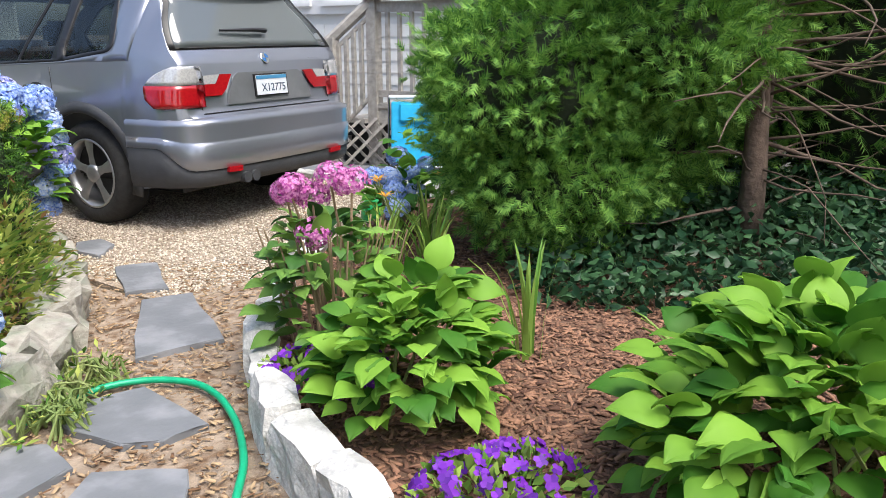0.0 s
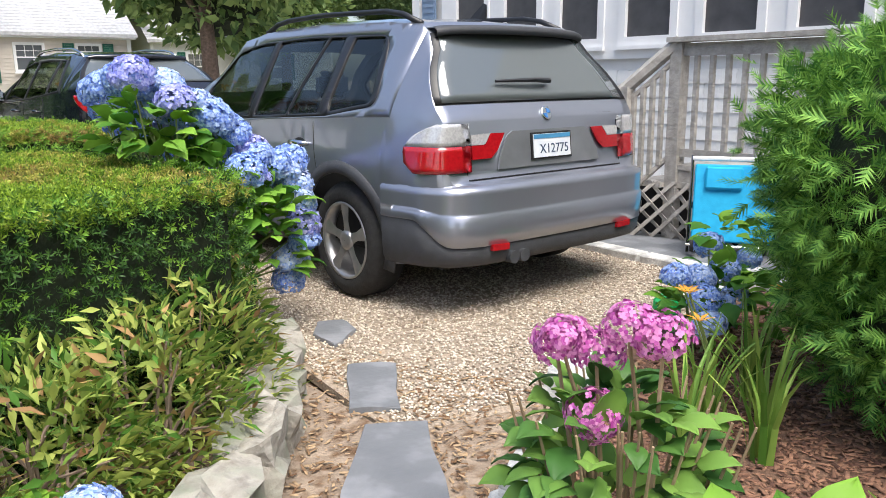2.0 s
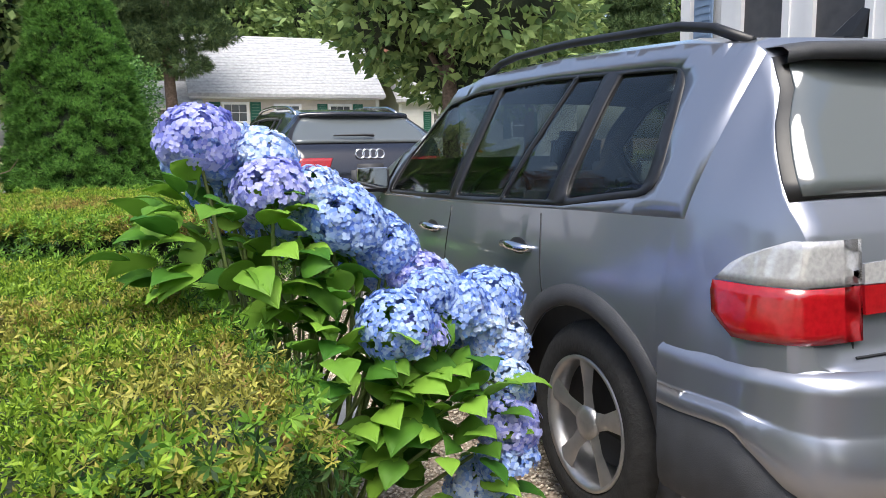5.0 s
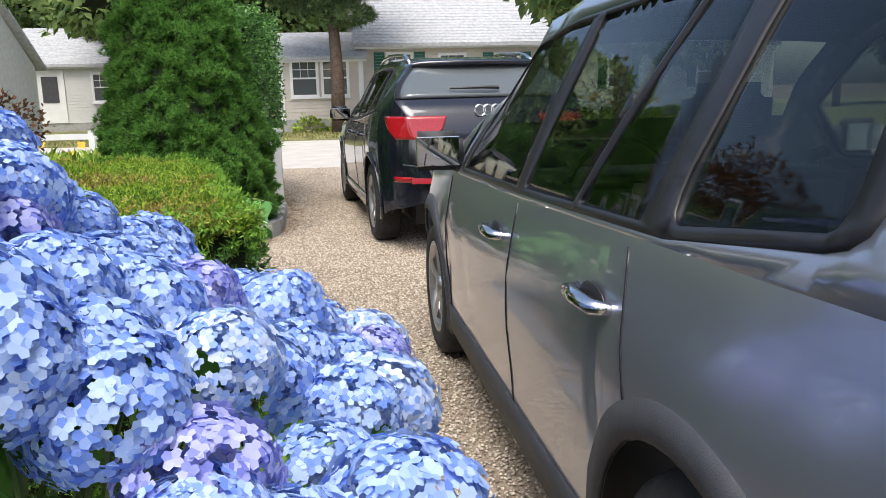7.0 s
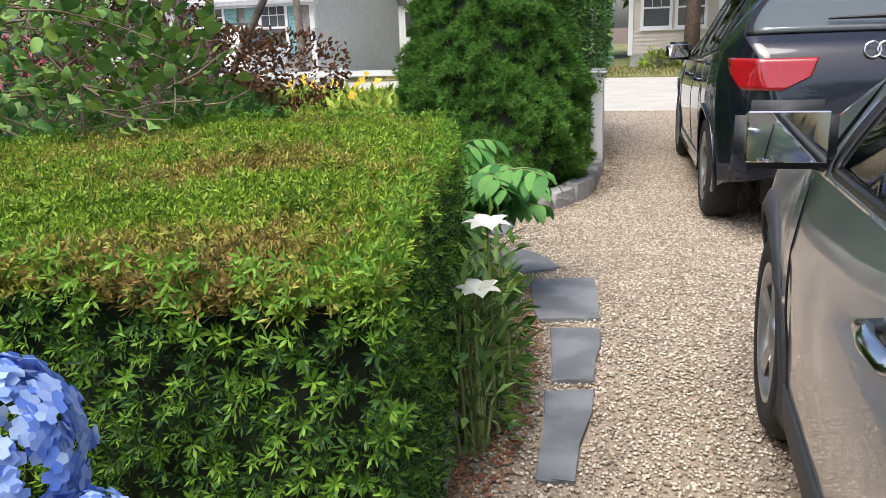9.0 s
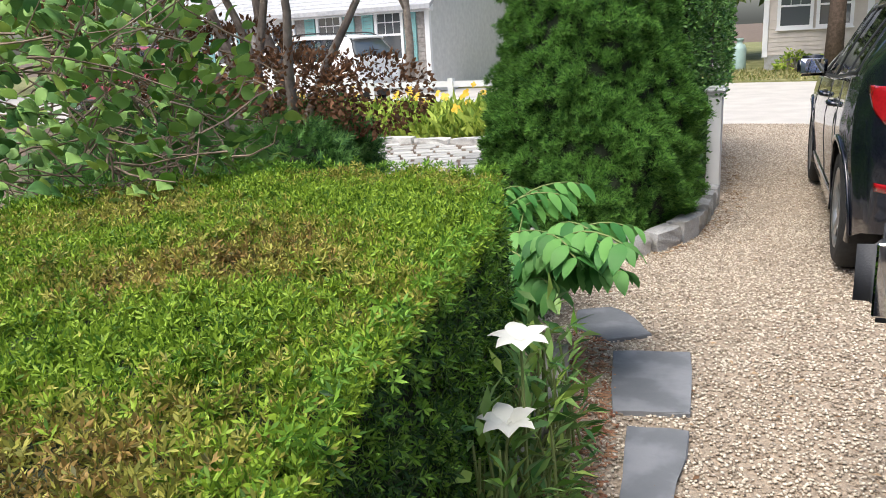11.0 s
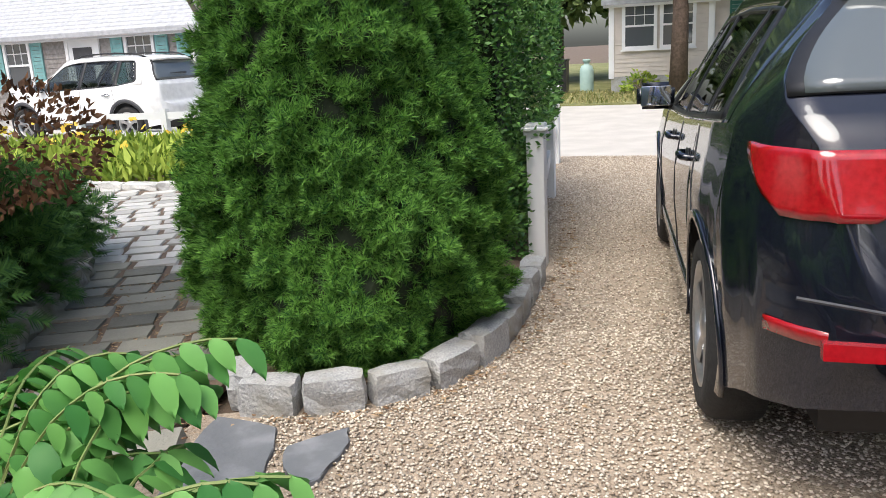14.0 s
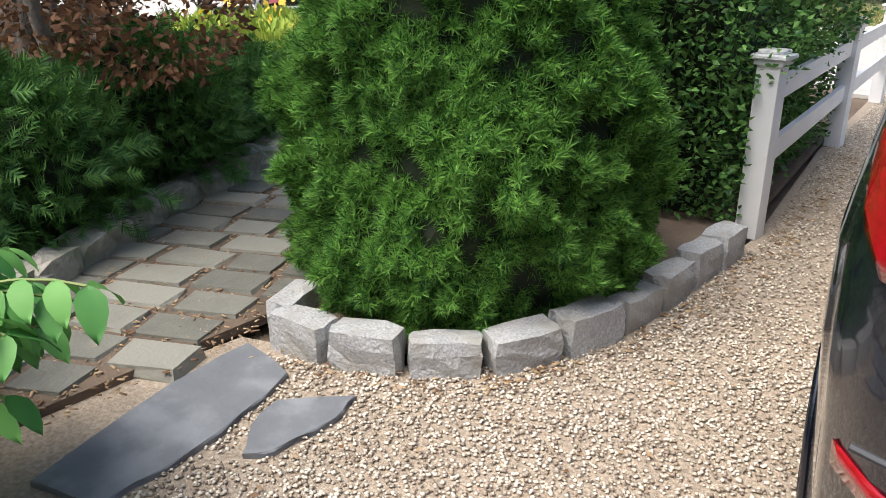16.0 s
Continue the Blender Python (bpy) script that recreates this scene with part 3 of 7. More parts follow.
OCTA = ([(1, 0, 0), (-1, 0, 0), (0, 1, 0), (0, -1, 0), (0, 0, .6), (0, 0, -.6)], [(0, 2, 4), (2, 1, 4), (1, 3, 4), (3, 0, 4), (2, 0, 5), (1, 2, 5), (3, 1, 5), (0, 3, 5)])
CHIP = ([(-.16, 0, 0), (.16, 0, .02), (.12, 1, 0), (-.13, .95, .03), (-.14, 0, .12), (.15, 0, .12), (.1, 1, .1), (-.12, .9, .13)], [(4, 5, 6), (4, 6, 7), (0, 1, 5), (0, 5, 4), (1, 2, 6), (1, 6, 5), (2, 3, 7), (2, 7, 6), (3, 0, 4), (3, 4, 7)])
gravel = [(-1.66, -0.7), (-0.6, -0.95), (1.12, -0.38), (1.12, 1.2), (0.9, 6.0), (-0.4, 6.2), (-0.9, 14), (-2.8, 14), (-2.45, 11), (-2.05, 8.8), (-2.0, 7.4), (-2.35, 6.68), (-2.95, 6.38), (-2.55, 5.4), (-2.05, 4.6), (-1.88, 3.3), (-1.6, 0.8)]


def strew(name, poly, n, tmpl, size, mat, label, category, z=0.0, flat=1.0, keep=None):
    xs, ys = [p[0] for p in poly], [p[1] for p in poly]
    P = np.c_[RNG.uniform(min(xs), max(xs), n), RNG.uniform(min(ys), max(ys), n)]
    P = P[inside(poly, P)]
    if keep is not None:
        P = P[keep(P)]
    n = len(P)
    pos = np.c_[P, np.full(n, z) + RNG.uniform(-0.002, 0.006, n)]
    a = rolls(n)
    ob = scatter(name, *tmpl, pos, np.c_[np.cos(a), np.sin(a), RNG.uniform(-.25, .25, n) * flat], RNG.uniform(-.4, .4, n) * flat, RNG.uniform(*size, n), mat)
    return tagged(ob, label, category, kind="stuff")


def off_slates(P):
    r = np.ones(len(P), bool)
    for s in SLATES:
        r &= ~inside(s, P) | (RNG.uniform(0, 1, len(P)) < 0.01)
    return r


near = [p for p in gravel]
strew("gravel", near, 235000, OCTA, (0.005, 0.0105), M_PEBBLE, "loose tan and cream pea gravel", "gravel", 0.0, keep=lambda P: off_slates(P) & ((P[:, 1] < 8) | (RNG.uniform(0, 1, len(P)) < 0.55)) & ~((P[:, 0] > -0.6) & (P[:, 1] > 1.4) & (P[:, 1] < 4.2)))
mulch = [(-2.62, -2.9), (-2.55, -2.6), (-2.3, -2.0), (-1.85, -1.62), (-1.45, -1.3), (-0.9, -0.98), (0.3, -0.7), (0.8, -1.0), (0.4, -3.4), (-1.6, -4.2)]
strew("bark_mulch", mulch, 42000, CHIP, (0.012, 0.045), M_CHIP, "loose brown bark mulch chips", "mulch", 0.072)
path = [(-3.4, -3.2), (-2.6, -2.6), (-2.2, -1.85), (-1.45, -1.2), (-1.0, -0.8), (-1.3, -0.1), (-1.6, 0.2), (-1.95, -0.4), (-2.45, -1.05), (-3.2, -1.4)]
strew("wood_litter", path, 9000, CHIP, (0.01, 0.035), M_LITTER, "scattered bark and dry leaf litter on the path", "litter", 0.0, keep=off_slates)
strew("dry_litter", [(-2.0, 2.6), (-1.78, 2.6), (-1.72, 3.4), (-1.85, 4.4), (-2.1, 5.2), (-2.3, 5.3), (-2.1, 4.3), (-1.95, 3.3)], 4200, CHIP, (0.012, 0.035), material("rust_litter", (0.22, 0.09, 0.05), (0.42, 0.24, 0.14), 0.9, 8, island=True), "rust-brown fallen leaves along the kerb", "litter", 0.006)
strew("needle_litter", [(-3.1, 6.3), (-2.9, 6.45), (-2.35, 6.72), (-2.05, 7.3), (-2.0, 8.6), (-2.3, 11), (-2.2, 11), (-1.85, 8.6), (-1.9, 7.3), (-2.2, 6.6), (-2.9, 6.3)], 3000, CHIP, (0.012, 0.04), M_LITTER, "brown needles and leaves against the kerb", "litter", 0.005)

strew("joint_litter", [(-3.06, 5.5), (-2.98, 5.7), (-3.03, 6.45), (-3.2, 6.6), (-3.6, 8.6), (-4.4, 8.4), (-5.2, 7.4), (-4.4, 6.3), (-3.9, 5.55)], 5200, CHIP, (0.012, 0.03), M_LITTER, "brown needles and crumbs in the patio joints", "litter", 0.031)
strew("gravel_leaves", gravel, 1500, LEAF, (0.012, 0.035), M_LITTER, "dry leaf scraps scattered over the gravel", "litter", 0.012)
# patio stones
pav = bpy.data.objects["patio"]
kinds = []
for k in range(6):
    bm = bmesh.new()
    box(bm, -.5, .5, -.5, .5, 0, 0.05)
    for v in bm.verts:
        v.co.x += rng.uniform(-.05, .05)
        v.co.y += rng.uniform(-.05, .05)
    top = max(bm.faces, key=lambda f: f.calc_center_median().z)
    bmesh.ops.bevel(bm, geom=list(top.edges), offset=0.05, segments=1, affect='EDGES')
    for v in bm.verts:
        v.co.z = min(v.co.z, 0.05)
    me = bpy.data.meshes.new("paver")
    bm.to_mesh(me)
    bm.free()
    pair = []
    for mt in (M_PAVER, M_PALEPAVER):
        m2 = me.copy()
        m2.materials.append(mt)
        pair.append(m2)
    kinds.append(pair)
patio_poly = [(-3.04, 5.5), (-3.14, 6.5), (-3.25, 7.3), (-3.65, 9), (-4.5, 11.2), (-9, 11.3), (-8.5, 9.4), (-5.75, 8.3), (-5.15, 7.45), (-4.5, 6.45), (-3.95, 5.6)]
ang = radians(27)
ca, sa = math.cos(ang), math.sin(ang)
placed = 0
for j in range(-12, 40):
    x = -6.0 + rng.uniform(-.1, .1)
    wy = 0.21
    while x < 6:
        w = rng.uniform(0.24, 0.40)
        lx, ly = x + w / 2, j * 0.22
        px_, py_ = -3.9 + lx * ca - ly * sa, 6.2 + lx * sa + ly * ca
        x += w
        if inside(patio_poly, [(px_, py_)])[0] and placed < 420:
            ob = new("paver", rng.choice(kinds)[1 if py_ > 8.3 else 0])
            ob.parent = pav
            ob.matrix_world = pose(px_, py_, -0.012 + rng.uniform(0, 0.008), rng.uniform(-1, 1), rng.uniform(-1, 1), 27 + rng.uniform(-2, 2)) @ Matrix.Diagonal((w - 0.016, wy - 0.014, 1, 1))
            placed += 1

# hose
bm = bmesh.new()
hp = [(-4.3, -1.75), (-3.5, -1.6), (-3.15, -1.50), (-2.87, -1.38), (-2.64, -1.31), (-2.46, -1.33), (-2.34, -1.42), (-2.28, -1.56), (-2.30, -1.70), (-2.36, -1.83), (-2.45, -1.97), (-2.58, -2.12), (-2.76, -2.27), (-3.1, -2.6), (-3.6, -3.0)]
fine = []
for i in range(len(hp) - 1):
    a, b, c, d = [Vector(hp[max(0, min(len(hp) - 1, i + q))]) for q in (-1, 0, 1, 2)]
    for u in (0, .25, .5, .75):
        p = 0.5 * ((2 * b) + (c - a) * u + (2 * a - 5 * b + 4 * c - d) * u * u + (3 * b - a - 3 * c + d) * u ** 3)
        fine.append((p.x, p.y, 0.022))
tube(bm, fine, 0.0125, 10)
single("garden_hose", bm, M_HOSE, "bright green rubber hose looped over the path", "hose", smooth=True)


# ---- houses ----
def window_unit(parent, m, w, h, shutters=None, screen=False, grid=True):
    """A sash window in local x (width), z (height), facing -y."""
    W = new("window")
    W.parent = parent
    W.matrix_local = m
    bm = bmesh.new()
    t = 0.09
    for x0, x1, z0, z1 in ((-w / 2 - t, -w / 2, -t, h + t), (w / 2, w / 2 + t, -t, h + t), (-w / 2, w / 2, h, h + t), (-w / 2, w / 2, -t, 0)):
        box(bm, x0, x1, -0.05, 0.02, z0, z1)
    box(bm, -w / 2 - t - .03, w / 2 + t + .03, -0.09, -0.052, -t - .04, -t)
    if grid:
        box(bm, -w / 2, w / 2, -0.03, 0.01, h * .48, h * .53)
        box(bm, -w / 2, w / 2, -0.024, 0.01, h * .76, h * .78)
        for q in (-w / 6, w / 6):
            box(bm, q - .008, q + .008, -0.022, 0.01, h * .53, h)
    part("window_frame", bm, M_WHITE, W)
    bm = bmesh.new()
    box(bm, -w / 2, w / 2, -0.005, 0.02, 0, h)
    part("pane", bm, M_SCREEN if screen else M_PANE, W)
    if shutters:
        for sgn in (-1, 1):
            bm = bmesh.new()
            x0 = sgn * (w / 2 + t + .04)
            x1 = x0 + sgn * 0.36
            a, b = min(x0, x1), max(x0, x1)
            box(bm, a, a + .05, -0.055, -0.01, -t, h + t)
            box(bm, b - .05, b, -0.055, -0.01, -t, h + t)
            for k in range(14):
                zz = -t + (h + 2 * t) * k / 14
                box(bm, a + .05, b - .05, -0.05, -0.015, zz + .006, zz + (h + 2 * t) / 14 - .006)
            part("shutter", bm, shutters, W)


def ribbed(bm, x0, x1, front, back):
    """A plate from x0 to x1: a stepped front profile of (y, z) and a plain back, as one closed shell."""
    ring = front + back
    A_ = [bm.verts.new((x0, y, z)) for y, z in ring]
    B_ = [bm.verts.new((x1, y, z)) for y, z in ring]
    n = len(ring)
    for i in range(n):
        bm.faces.new((A_[i], B_[i], B_[(i + 1) % n], A_[(i + 1) % n]))
    bm.faces.new(A_[::-1])
    bm.faces.new(B_)
    bmesh.ops.recalc_face_normals(bm, faces=bm.faces[:])


def clapboards(bm, x0, x1, z0, z1, step=0.12, y=0.0):
    front = []
    z = z0
    while z < z1 - 0.01:
        zt = min(z + step, z1)
        front += [(y - .022, z), (y - .006, zt - .002)]
        z = zt
    ribbed(bm, x0, x1, front, [(y + .05, z1), (y + .05, z0)])


def roof_slab(name, x0, x1, ye, ze, yr, zr, parent, mat, thick=0.1):
    """Courses of shingles from the eave to the ridge."""
    bm = bmesh.new()
    n = 22
    front = []
    for k in range(n):
        for u, up in ((k / n, .02), ((k + .96) / n, 0)):
            front.append((ye + (yr - ye) * u, ze + (zr - ze) * u + up))
    ribbed(bm, x0, x1, front, [(yr, zr - thick), (ye, ze - thick)])
    return part(name, bm, mat, parent)


def cottage(m, L, depth, eave, ridge, wall_mat, label, wins, door=None, gable_mat=None, name="cottage"):
    c = thing(name, m, label, "house")
    bm = bmesh.new()
    clapboards(bm, 0, L, 0.15, eave)
    part("front_wall", bm, wall_mat, c)
    for x, s in ((0, -1), (L, 1)):
        bm = bmesh.new()
        a = sorted((x, x - s * 0.12))
        pts = [(0.052, 0.0), (depth, 0.0), (depth, eave), (depth / 2, ridge - .1), (0.052, eave)]
        lo = [bm.verts.new((a[0], y, z)) for y, z in pts]
        hi = [bm.verts.new((a[1], y, z)) for y, z in pts]
        bm.faces.new(lo[::-1])
        bm.faces.new(hi)
        for i in range(5):
            bm.faces.new((lo[i], lo[(i + 1) % 5], hi[(i + 1) % 5], hi[i]))
        part("gable_wall", bm, gable_mat or wall_mat, c)
    bm = bmesh.new()
    box(bm, 0.12, L - .12, depth - .12, depth, 0, eave)
    part("back_wall", bm, wall_mat, c)
    bm = bmesh.new()
    box(bm, 0, L, -0.01, 0.3, -0.3, 0.15)
    part("foundation", bm, M_GRANITE, c)
    bm = bmesh.new()
    for x in (0, L):
        box(bm, x - .07, x + .07, -.05, .07, .1, eave - .02)
    box(bm, -.2, L + .2, -.22, -.02, eave - .16, eave + .0)
    part("trim", bm, M_WHITE, c)
    roof_slab("roof", -.25, L + .25, -.3, eave, depth / 2, ridge, c, M_ROOF)
    roof_slab("roof", -.25, L + .25, depth + .3, eave, depth / 2, ridge, c, M_ROOF)
    for x, z, w, h, sh in wins:
        window_unit(c, pose(x, -0.02, z), w, h, sh)
    if door is not None:
        d = new("door")
        d.parent = c
        d.location = (door, -0.03, 0.15)
        bm = bmesh.new()
        box(bm, -.55, -.45, -.04, .02, 0, 2.05)
        box(bm, .45, .55, -.04, .02, 0, 2.05)
        box(bm, -.45, .45, -.04, .02, 1.95, 2.05)
        part("door_frame", bm, M_WHITE, d)
        bm = bmesh.new()
        box(bm, -.45, .45, -.01, .02, 0, 1.95)
        part("door_leaf", bm, M_WHITE, d)
        bm = bmesh.new()
        box(bm, -.3, .3, -.03, -.011, .8, 1.8)
        part("pane", bm, M_SCREEN, d)
    return c


cA = cottage(pose(-0.62, 27.0, 0.30, 0, 0, 1), 6.4, 6.0, 2.55, 4.9, M_CLAP, "cream clapboard cottage with dark green shutters and grey roof", [(1.3, 1.0, 0.75, 1.2, M_GREENSHUT), (3.1, 1.35, 0.8, 0.8, None), (5.0, 1.35, 0.7, 0.8, M_GREENSHUT)], None)
cW = cottage(pose(-3.25, 26.6, 0.30, 0, 0, 1), 2.6, 4.5, 2.15, 3.1, M_CLAP, "low white-trimmed porch wing with large windows beside the cottage", [(0.75, 0.95, 0.75, 1.05, None), (1.75, 0.95, 0.75, 1.05, None)], None, name="cottage_wing")
bm = bmesh.new()
box(bm, -.3, .3, -.3, .3, 0, 1.6)
single("chimney", bm, M_BRICK, "red brick chimney on the roof", "chimney", m=pose(7.4, 32.0, 4.2))
cB = cottage(pose(-20.6, 21.4, 0.0, 0, 0, -2), 9.4, 6.0, 2.3, 4.6, M_GREYSHINGLE, gable_mat=M_GABLE, label= "grey shingled cottage with white trim and teal shutters", wins=[(2.2, 1.0, 0.75, 1.15, M_TEALSHUT), (6.2, 0.95, 0.75, 1.25, M_TEALSHUT), (8.2, 0.95, 0.75, 1.25, M_TEALSHUT)], door=4.4)
cC = cottage(pose(-14.0, 33.0, 0.2, 0, 0, 0), 4.6, 5, 2.4, 4.0, M_SHINGLE, "small white shingled outbuilding with a pale door", [(3.4, 1.0, 0.7, 1.0, None)], 1.4, name="outbuilding")
cD = cottage(pose(8.5, 33.0, 0.2, 0, 0, 0), 9, 6, 2.8, 5.2, M_SHINGLE, "white cottage behind the trees", [(2, 1.1, .8, 1.1, M_GREENSHUT), (6, 1.1, .8, 1.1, M_GREENSHUT)], None, name="far_cottage")

# near house with porch deck, wall along x = 3.6
hs = thing("shingled_house", pose(3.6, 6.4, 0, 0, 0, -90), "white cedar-shingled house with wide white window trim", "house")
LH = 14.0
bm = bmesh.new()
box(bm, 0, LH, 0.03, 0.2, 0, 5.0)
hwall = part("wall", bm, M_SHINGLE, hs)
bm = bmesh.new()
box(bm, 0, LH, 0.2, 7, 4.6, 5.0)
part("roof", bm, M_ROOF, hs)
for x in (0, LH):
    bm = bmesh.new()
    a = (0.0, 0.12) if x == 0 else (LH - .12, LH)
    box(bm, a[0], a[1], 0.2, 7, 0, 4.6)
    part("side_wall", bm, M_SHINGLE, hs)
bm = bmesh.new()
box(bm, 0.12, LH - .12, 6.9, 7, 0, 4.6)
part("back_wall", bm, M_SHINGLE, hs)
bm = bmesh.new()
box(bm, -.06, .1, -.03, .03, 0, 4.6)
box(bm, .1, 6.2, -.03, .028, 1.44, 1.58)
box(bm, .1, 6.2, -.03, .028, 3.0, 3.2)
for k in range(7):
    box(bm, 0.62 + .94 * k, 0.9 + .94 * k, -.028, .028, 1.58, 3.0)
box(bm, 6.6, 6.85, -.03, .03, .6, 3.0)
box(bm, 7.55, 7.8, -.03, .03, .6, 3.0)
box(bm, 6.85, 7.55, -.03, .03, 2.7, 3.0)
part("trim", bm, M_WHITE, hs)
for k in range(6):
    window_unit(hs, pose(1.23 + .94 * k, 0.0, 1.66), 0.56, 1.25, None, True, False)
bm = bmesh.new()
box(bm, 6.85, 7.55, -.01, .029, .6, 2.7)
part("screen_door", bm, M_SCREEN, hs)
bm = bmesh.new()
box(bm, .2, .5, -.05, -.03, 1.62, 2.9)
for k in range(16):
    box(bm, .23, .47, -.06, -.051, 1.66 + k * .078, 1.70 + k * .078)
part("shutter", bm, M_BLUESHUT, hs)
cols = []
for k in range(4):
    bm = bmesh.new()
    w = (0.13, 0.16, 0.19, 0.15)[k]
    vs = [bm.verts.new(p) for p in ((0, -.016, 0), (w - .004, -.016, 0), (w - .004, -.002, .138), (0, -.002, .138), (0, .03, 0), (w - .004, .03, 0), (w - .004, .03, .138), (0, .03, .138))]
    for q in ((0, 1, 2, 3), (1, 0, 4, 5), (3, 2, 6, 7), (0, 3, 7, 4), (2, 1, 5, 6), (5, 4, 7, 6)):
        bm.faces.new([vs[i] for i in q])
    me = bpy.data.meshes.new("shingle")
    bm.to_mesh(me)
    bm.free()
    me.materials.append(M_SHINGLE)
    cols.append((w, me))
count = 0
for r in range(0, 13):
    z = 0.1 + r * 0.135
    x = 0.11 + rng.uniform(0, .1)
    while x < 8.6:
        w, me = rng.choice(cols)
        blocked = (z > 1.3 and x < 6.25) or (x + w > 6.58 and x < 7.82)
        if not blocked and count < 520 and not (x < 2.2 and z < 1.0):
            ob = new("shingle", me)
            ob.parent = hwall
            ob.location = (x, 0.0 + rng.uniform(-.002, .002), z + rng.uniform(-.004, .004))
            count += 1
        x += w

# porch deck with stair rail and lattice, front edge along x = 1.9
deck = thing("porch_deck", pose(1.88, 0.72, 0), "weathered grey timber porch deck with rail and lattice skirt", "deck")


def deckpart(name, boxes, mat=M_DECKWOOD):
    bm = bmesh.new()
    for b in boxes:
        box(bm, *b)
    return part(name, bm, mat, deck)


deckpart("deck_floor", [(-.03 + k * .143, .107 + k * .143, -1.75, -.02, .56, .60) for k in range(12)])
deckpart("rim_board", [(-.02, .02, -1.75, .02, .42, .558), (.02, 1.7, -.02, .02, .42, .558)])
for p, h0, h1 in (((0, -.0), 0.0, 1.50), ((0, -1.7), 0.0, 1.50), ((-.16, .36), 0.0, 1.18)):
    deckpart("post", [(p[0] - .05, p[0] + .05, p[1] - .05, p[1] + .05, h0, h1)])
deckpart("rail_cap", [(-.08, .08, -1.78, .07, 1.50, 1.535)])
deckpart("top_rail", [(-.02, .02, -1.7, -.05, 1.40, 1.49)])
deckpart("bottom_rail", [(-.02, .02, -1.7, -.05, .66, .72)])
for k in range(12):
    deckpart("baluster", [(-.017, .017, -.17 - k * .13, -.136 - k * .13, .72, 1.40)])
for z0, z1, nm, w in ((1.17, 1.51, "stair_cap", .05), (1.05, 1.40, "stair_rail", .02), (.30, .70, "stair_bottom_rail", .02)):
    bm = bmesh.new()
    tube(bm, [(-.34, .75, z0 - .32), (-.16, .36, z0), (0, .0, z1)], w, 6)
    part(nm, bm, M_DECKWOOD, deck)
for k in range(5):
    u = (k + 1) / 5.6
    bx, by = -.16 + .16 * u - .01, .36 - .36 * u
    deckpart("baluster", [(bx - .017, bx + .017, by - .017, by + .017, .30 + .40 * u, 1.05 + .35 * u)])
for k in range(3):
    deckpart("stair_tread", [(-.1, .95, .05 + k * .26, .33 + k * .26, .42 - k * .18, .46 - k * .18)])
bm = bmesh.new()
for s in (-1, 1):
    for k in range(-4, 22):
        y0 = -1.7 + k * .14
        a, b = (y0, 0.0), (y0 + s * .45, .45)
        pts = []
        clip = [(a[0] + (b[0] - a[0]) * u, .02 + .45 * u) for u in [i / 10 for i in range(11)]]
        clip = [p for p in clip if -1.7 <= p[0] <= .5]
        if len(clip) > 1:
            (ya, za), (yb, zb) = clip[0], clip[-1]
            xo = -.03 if s > 0 else -.042
            off = .022
            q = [(xo - max(ya, 0) * .44, ya - off, za), (xo - max(ya, 0) * .44, ya + off, za), (xo - max(yb, 0) * .44, yb + off, zb), (xo - max(yb, 0) * .44, yb - off, zb)]
            lo = [bm.verts.new(p) for p in q]
            hi = [bm.verts.new((p[0] - .010, p[1], p[2])) for p in q]
            bm.faces.new(hi)
            bm.faces.new(lo[::-1])
            for i in range(4):
                bm.faces.new((lo[i], lo[(i + 1) % 4], hi[(i + 1) % 4], hi[i]))
part("lattice", bm, M_DECKWOOD, deck, "diagonal grey wooden lattice")
# Black sheet behind the lattice stands in for the shade under the deck.
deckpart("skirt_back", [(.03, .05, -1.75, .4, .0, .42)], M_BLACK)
bm = bmesh.new()
for k in range(9):
    box(bm, 1.12, 1.26, -0.8 + k * .62, -0.8 + k * .62 + .60, -.02, .05, .008)
single("walk_edging", bm, M_WHITESTONE, "pale stone edging of the flagstone walk", "kerb", kind="structure")

# folded beach chair
ch = thing("folding_chair", pose(1.60, 0.02, 0.05, -14, 0, -58), "bright blue folded beach chair leaning by the porch", "chair")
bm = bmesh.new()
box(bm, -.27, .27, -.015, .015, .08, .62, .01)
part("seat_fabric", bm, M_CYAN, ch)
bm = bmesh.new()
box(bm, -.2, .05, -.05, -.016, .44, .6, .015)
part("pocket", bm, M_CYAN, ch)
for x in (-.29, .29):
    bm = bmesh.new()
    tube(bm, [(x, 0, 0), (x, 0, .68)], .011)
    part("frame_tube", bm, M_CHROME, ch)
bm = bmesh.new()
tube(bm, [(-.29, 0, .66), (.29, 0, .66)], .018)
part("head_bar", bm, M_WHITE, ch)
bm = bmesh.new()
tube(bm, [(-.3, -.06, .05), (.3, -.06, .05)], .010)
part("cross_bar", bm, M_CHROME, ch)
for x in (-.25, .2):
    bm = bmesh.new()
    lathe(bm, [(.015, -.02), (.045, -.02), (.05, 0), (.045, .02), (.015, .02)], 16, "x")
    w = part("wheel", bm, M_RUBBER, ch)
    w.location = (x, -.06, .05)

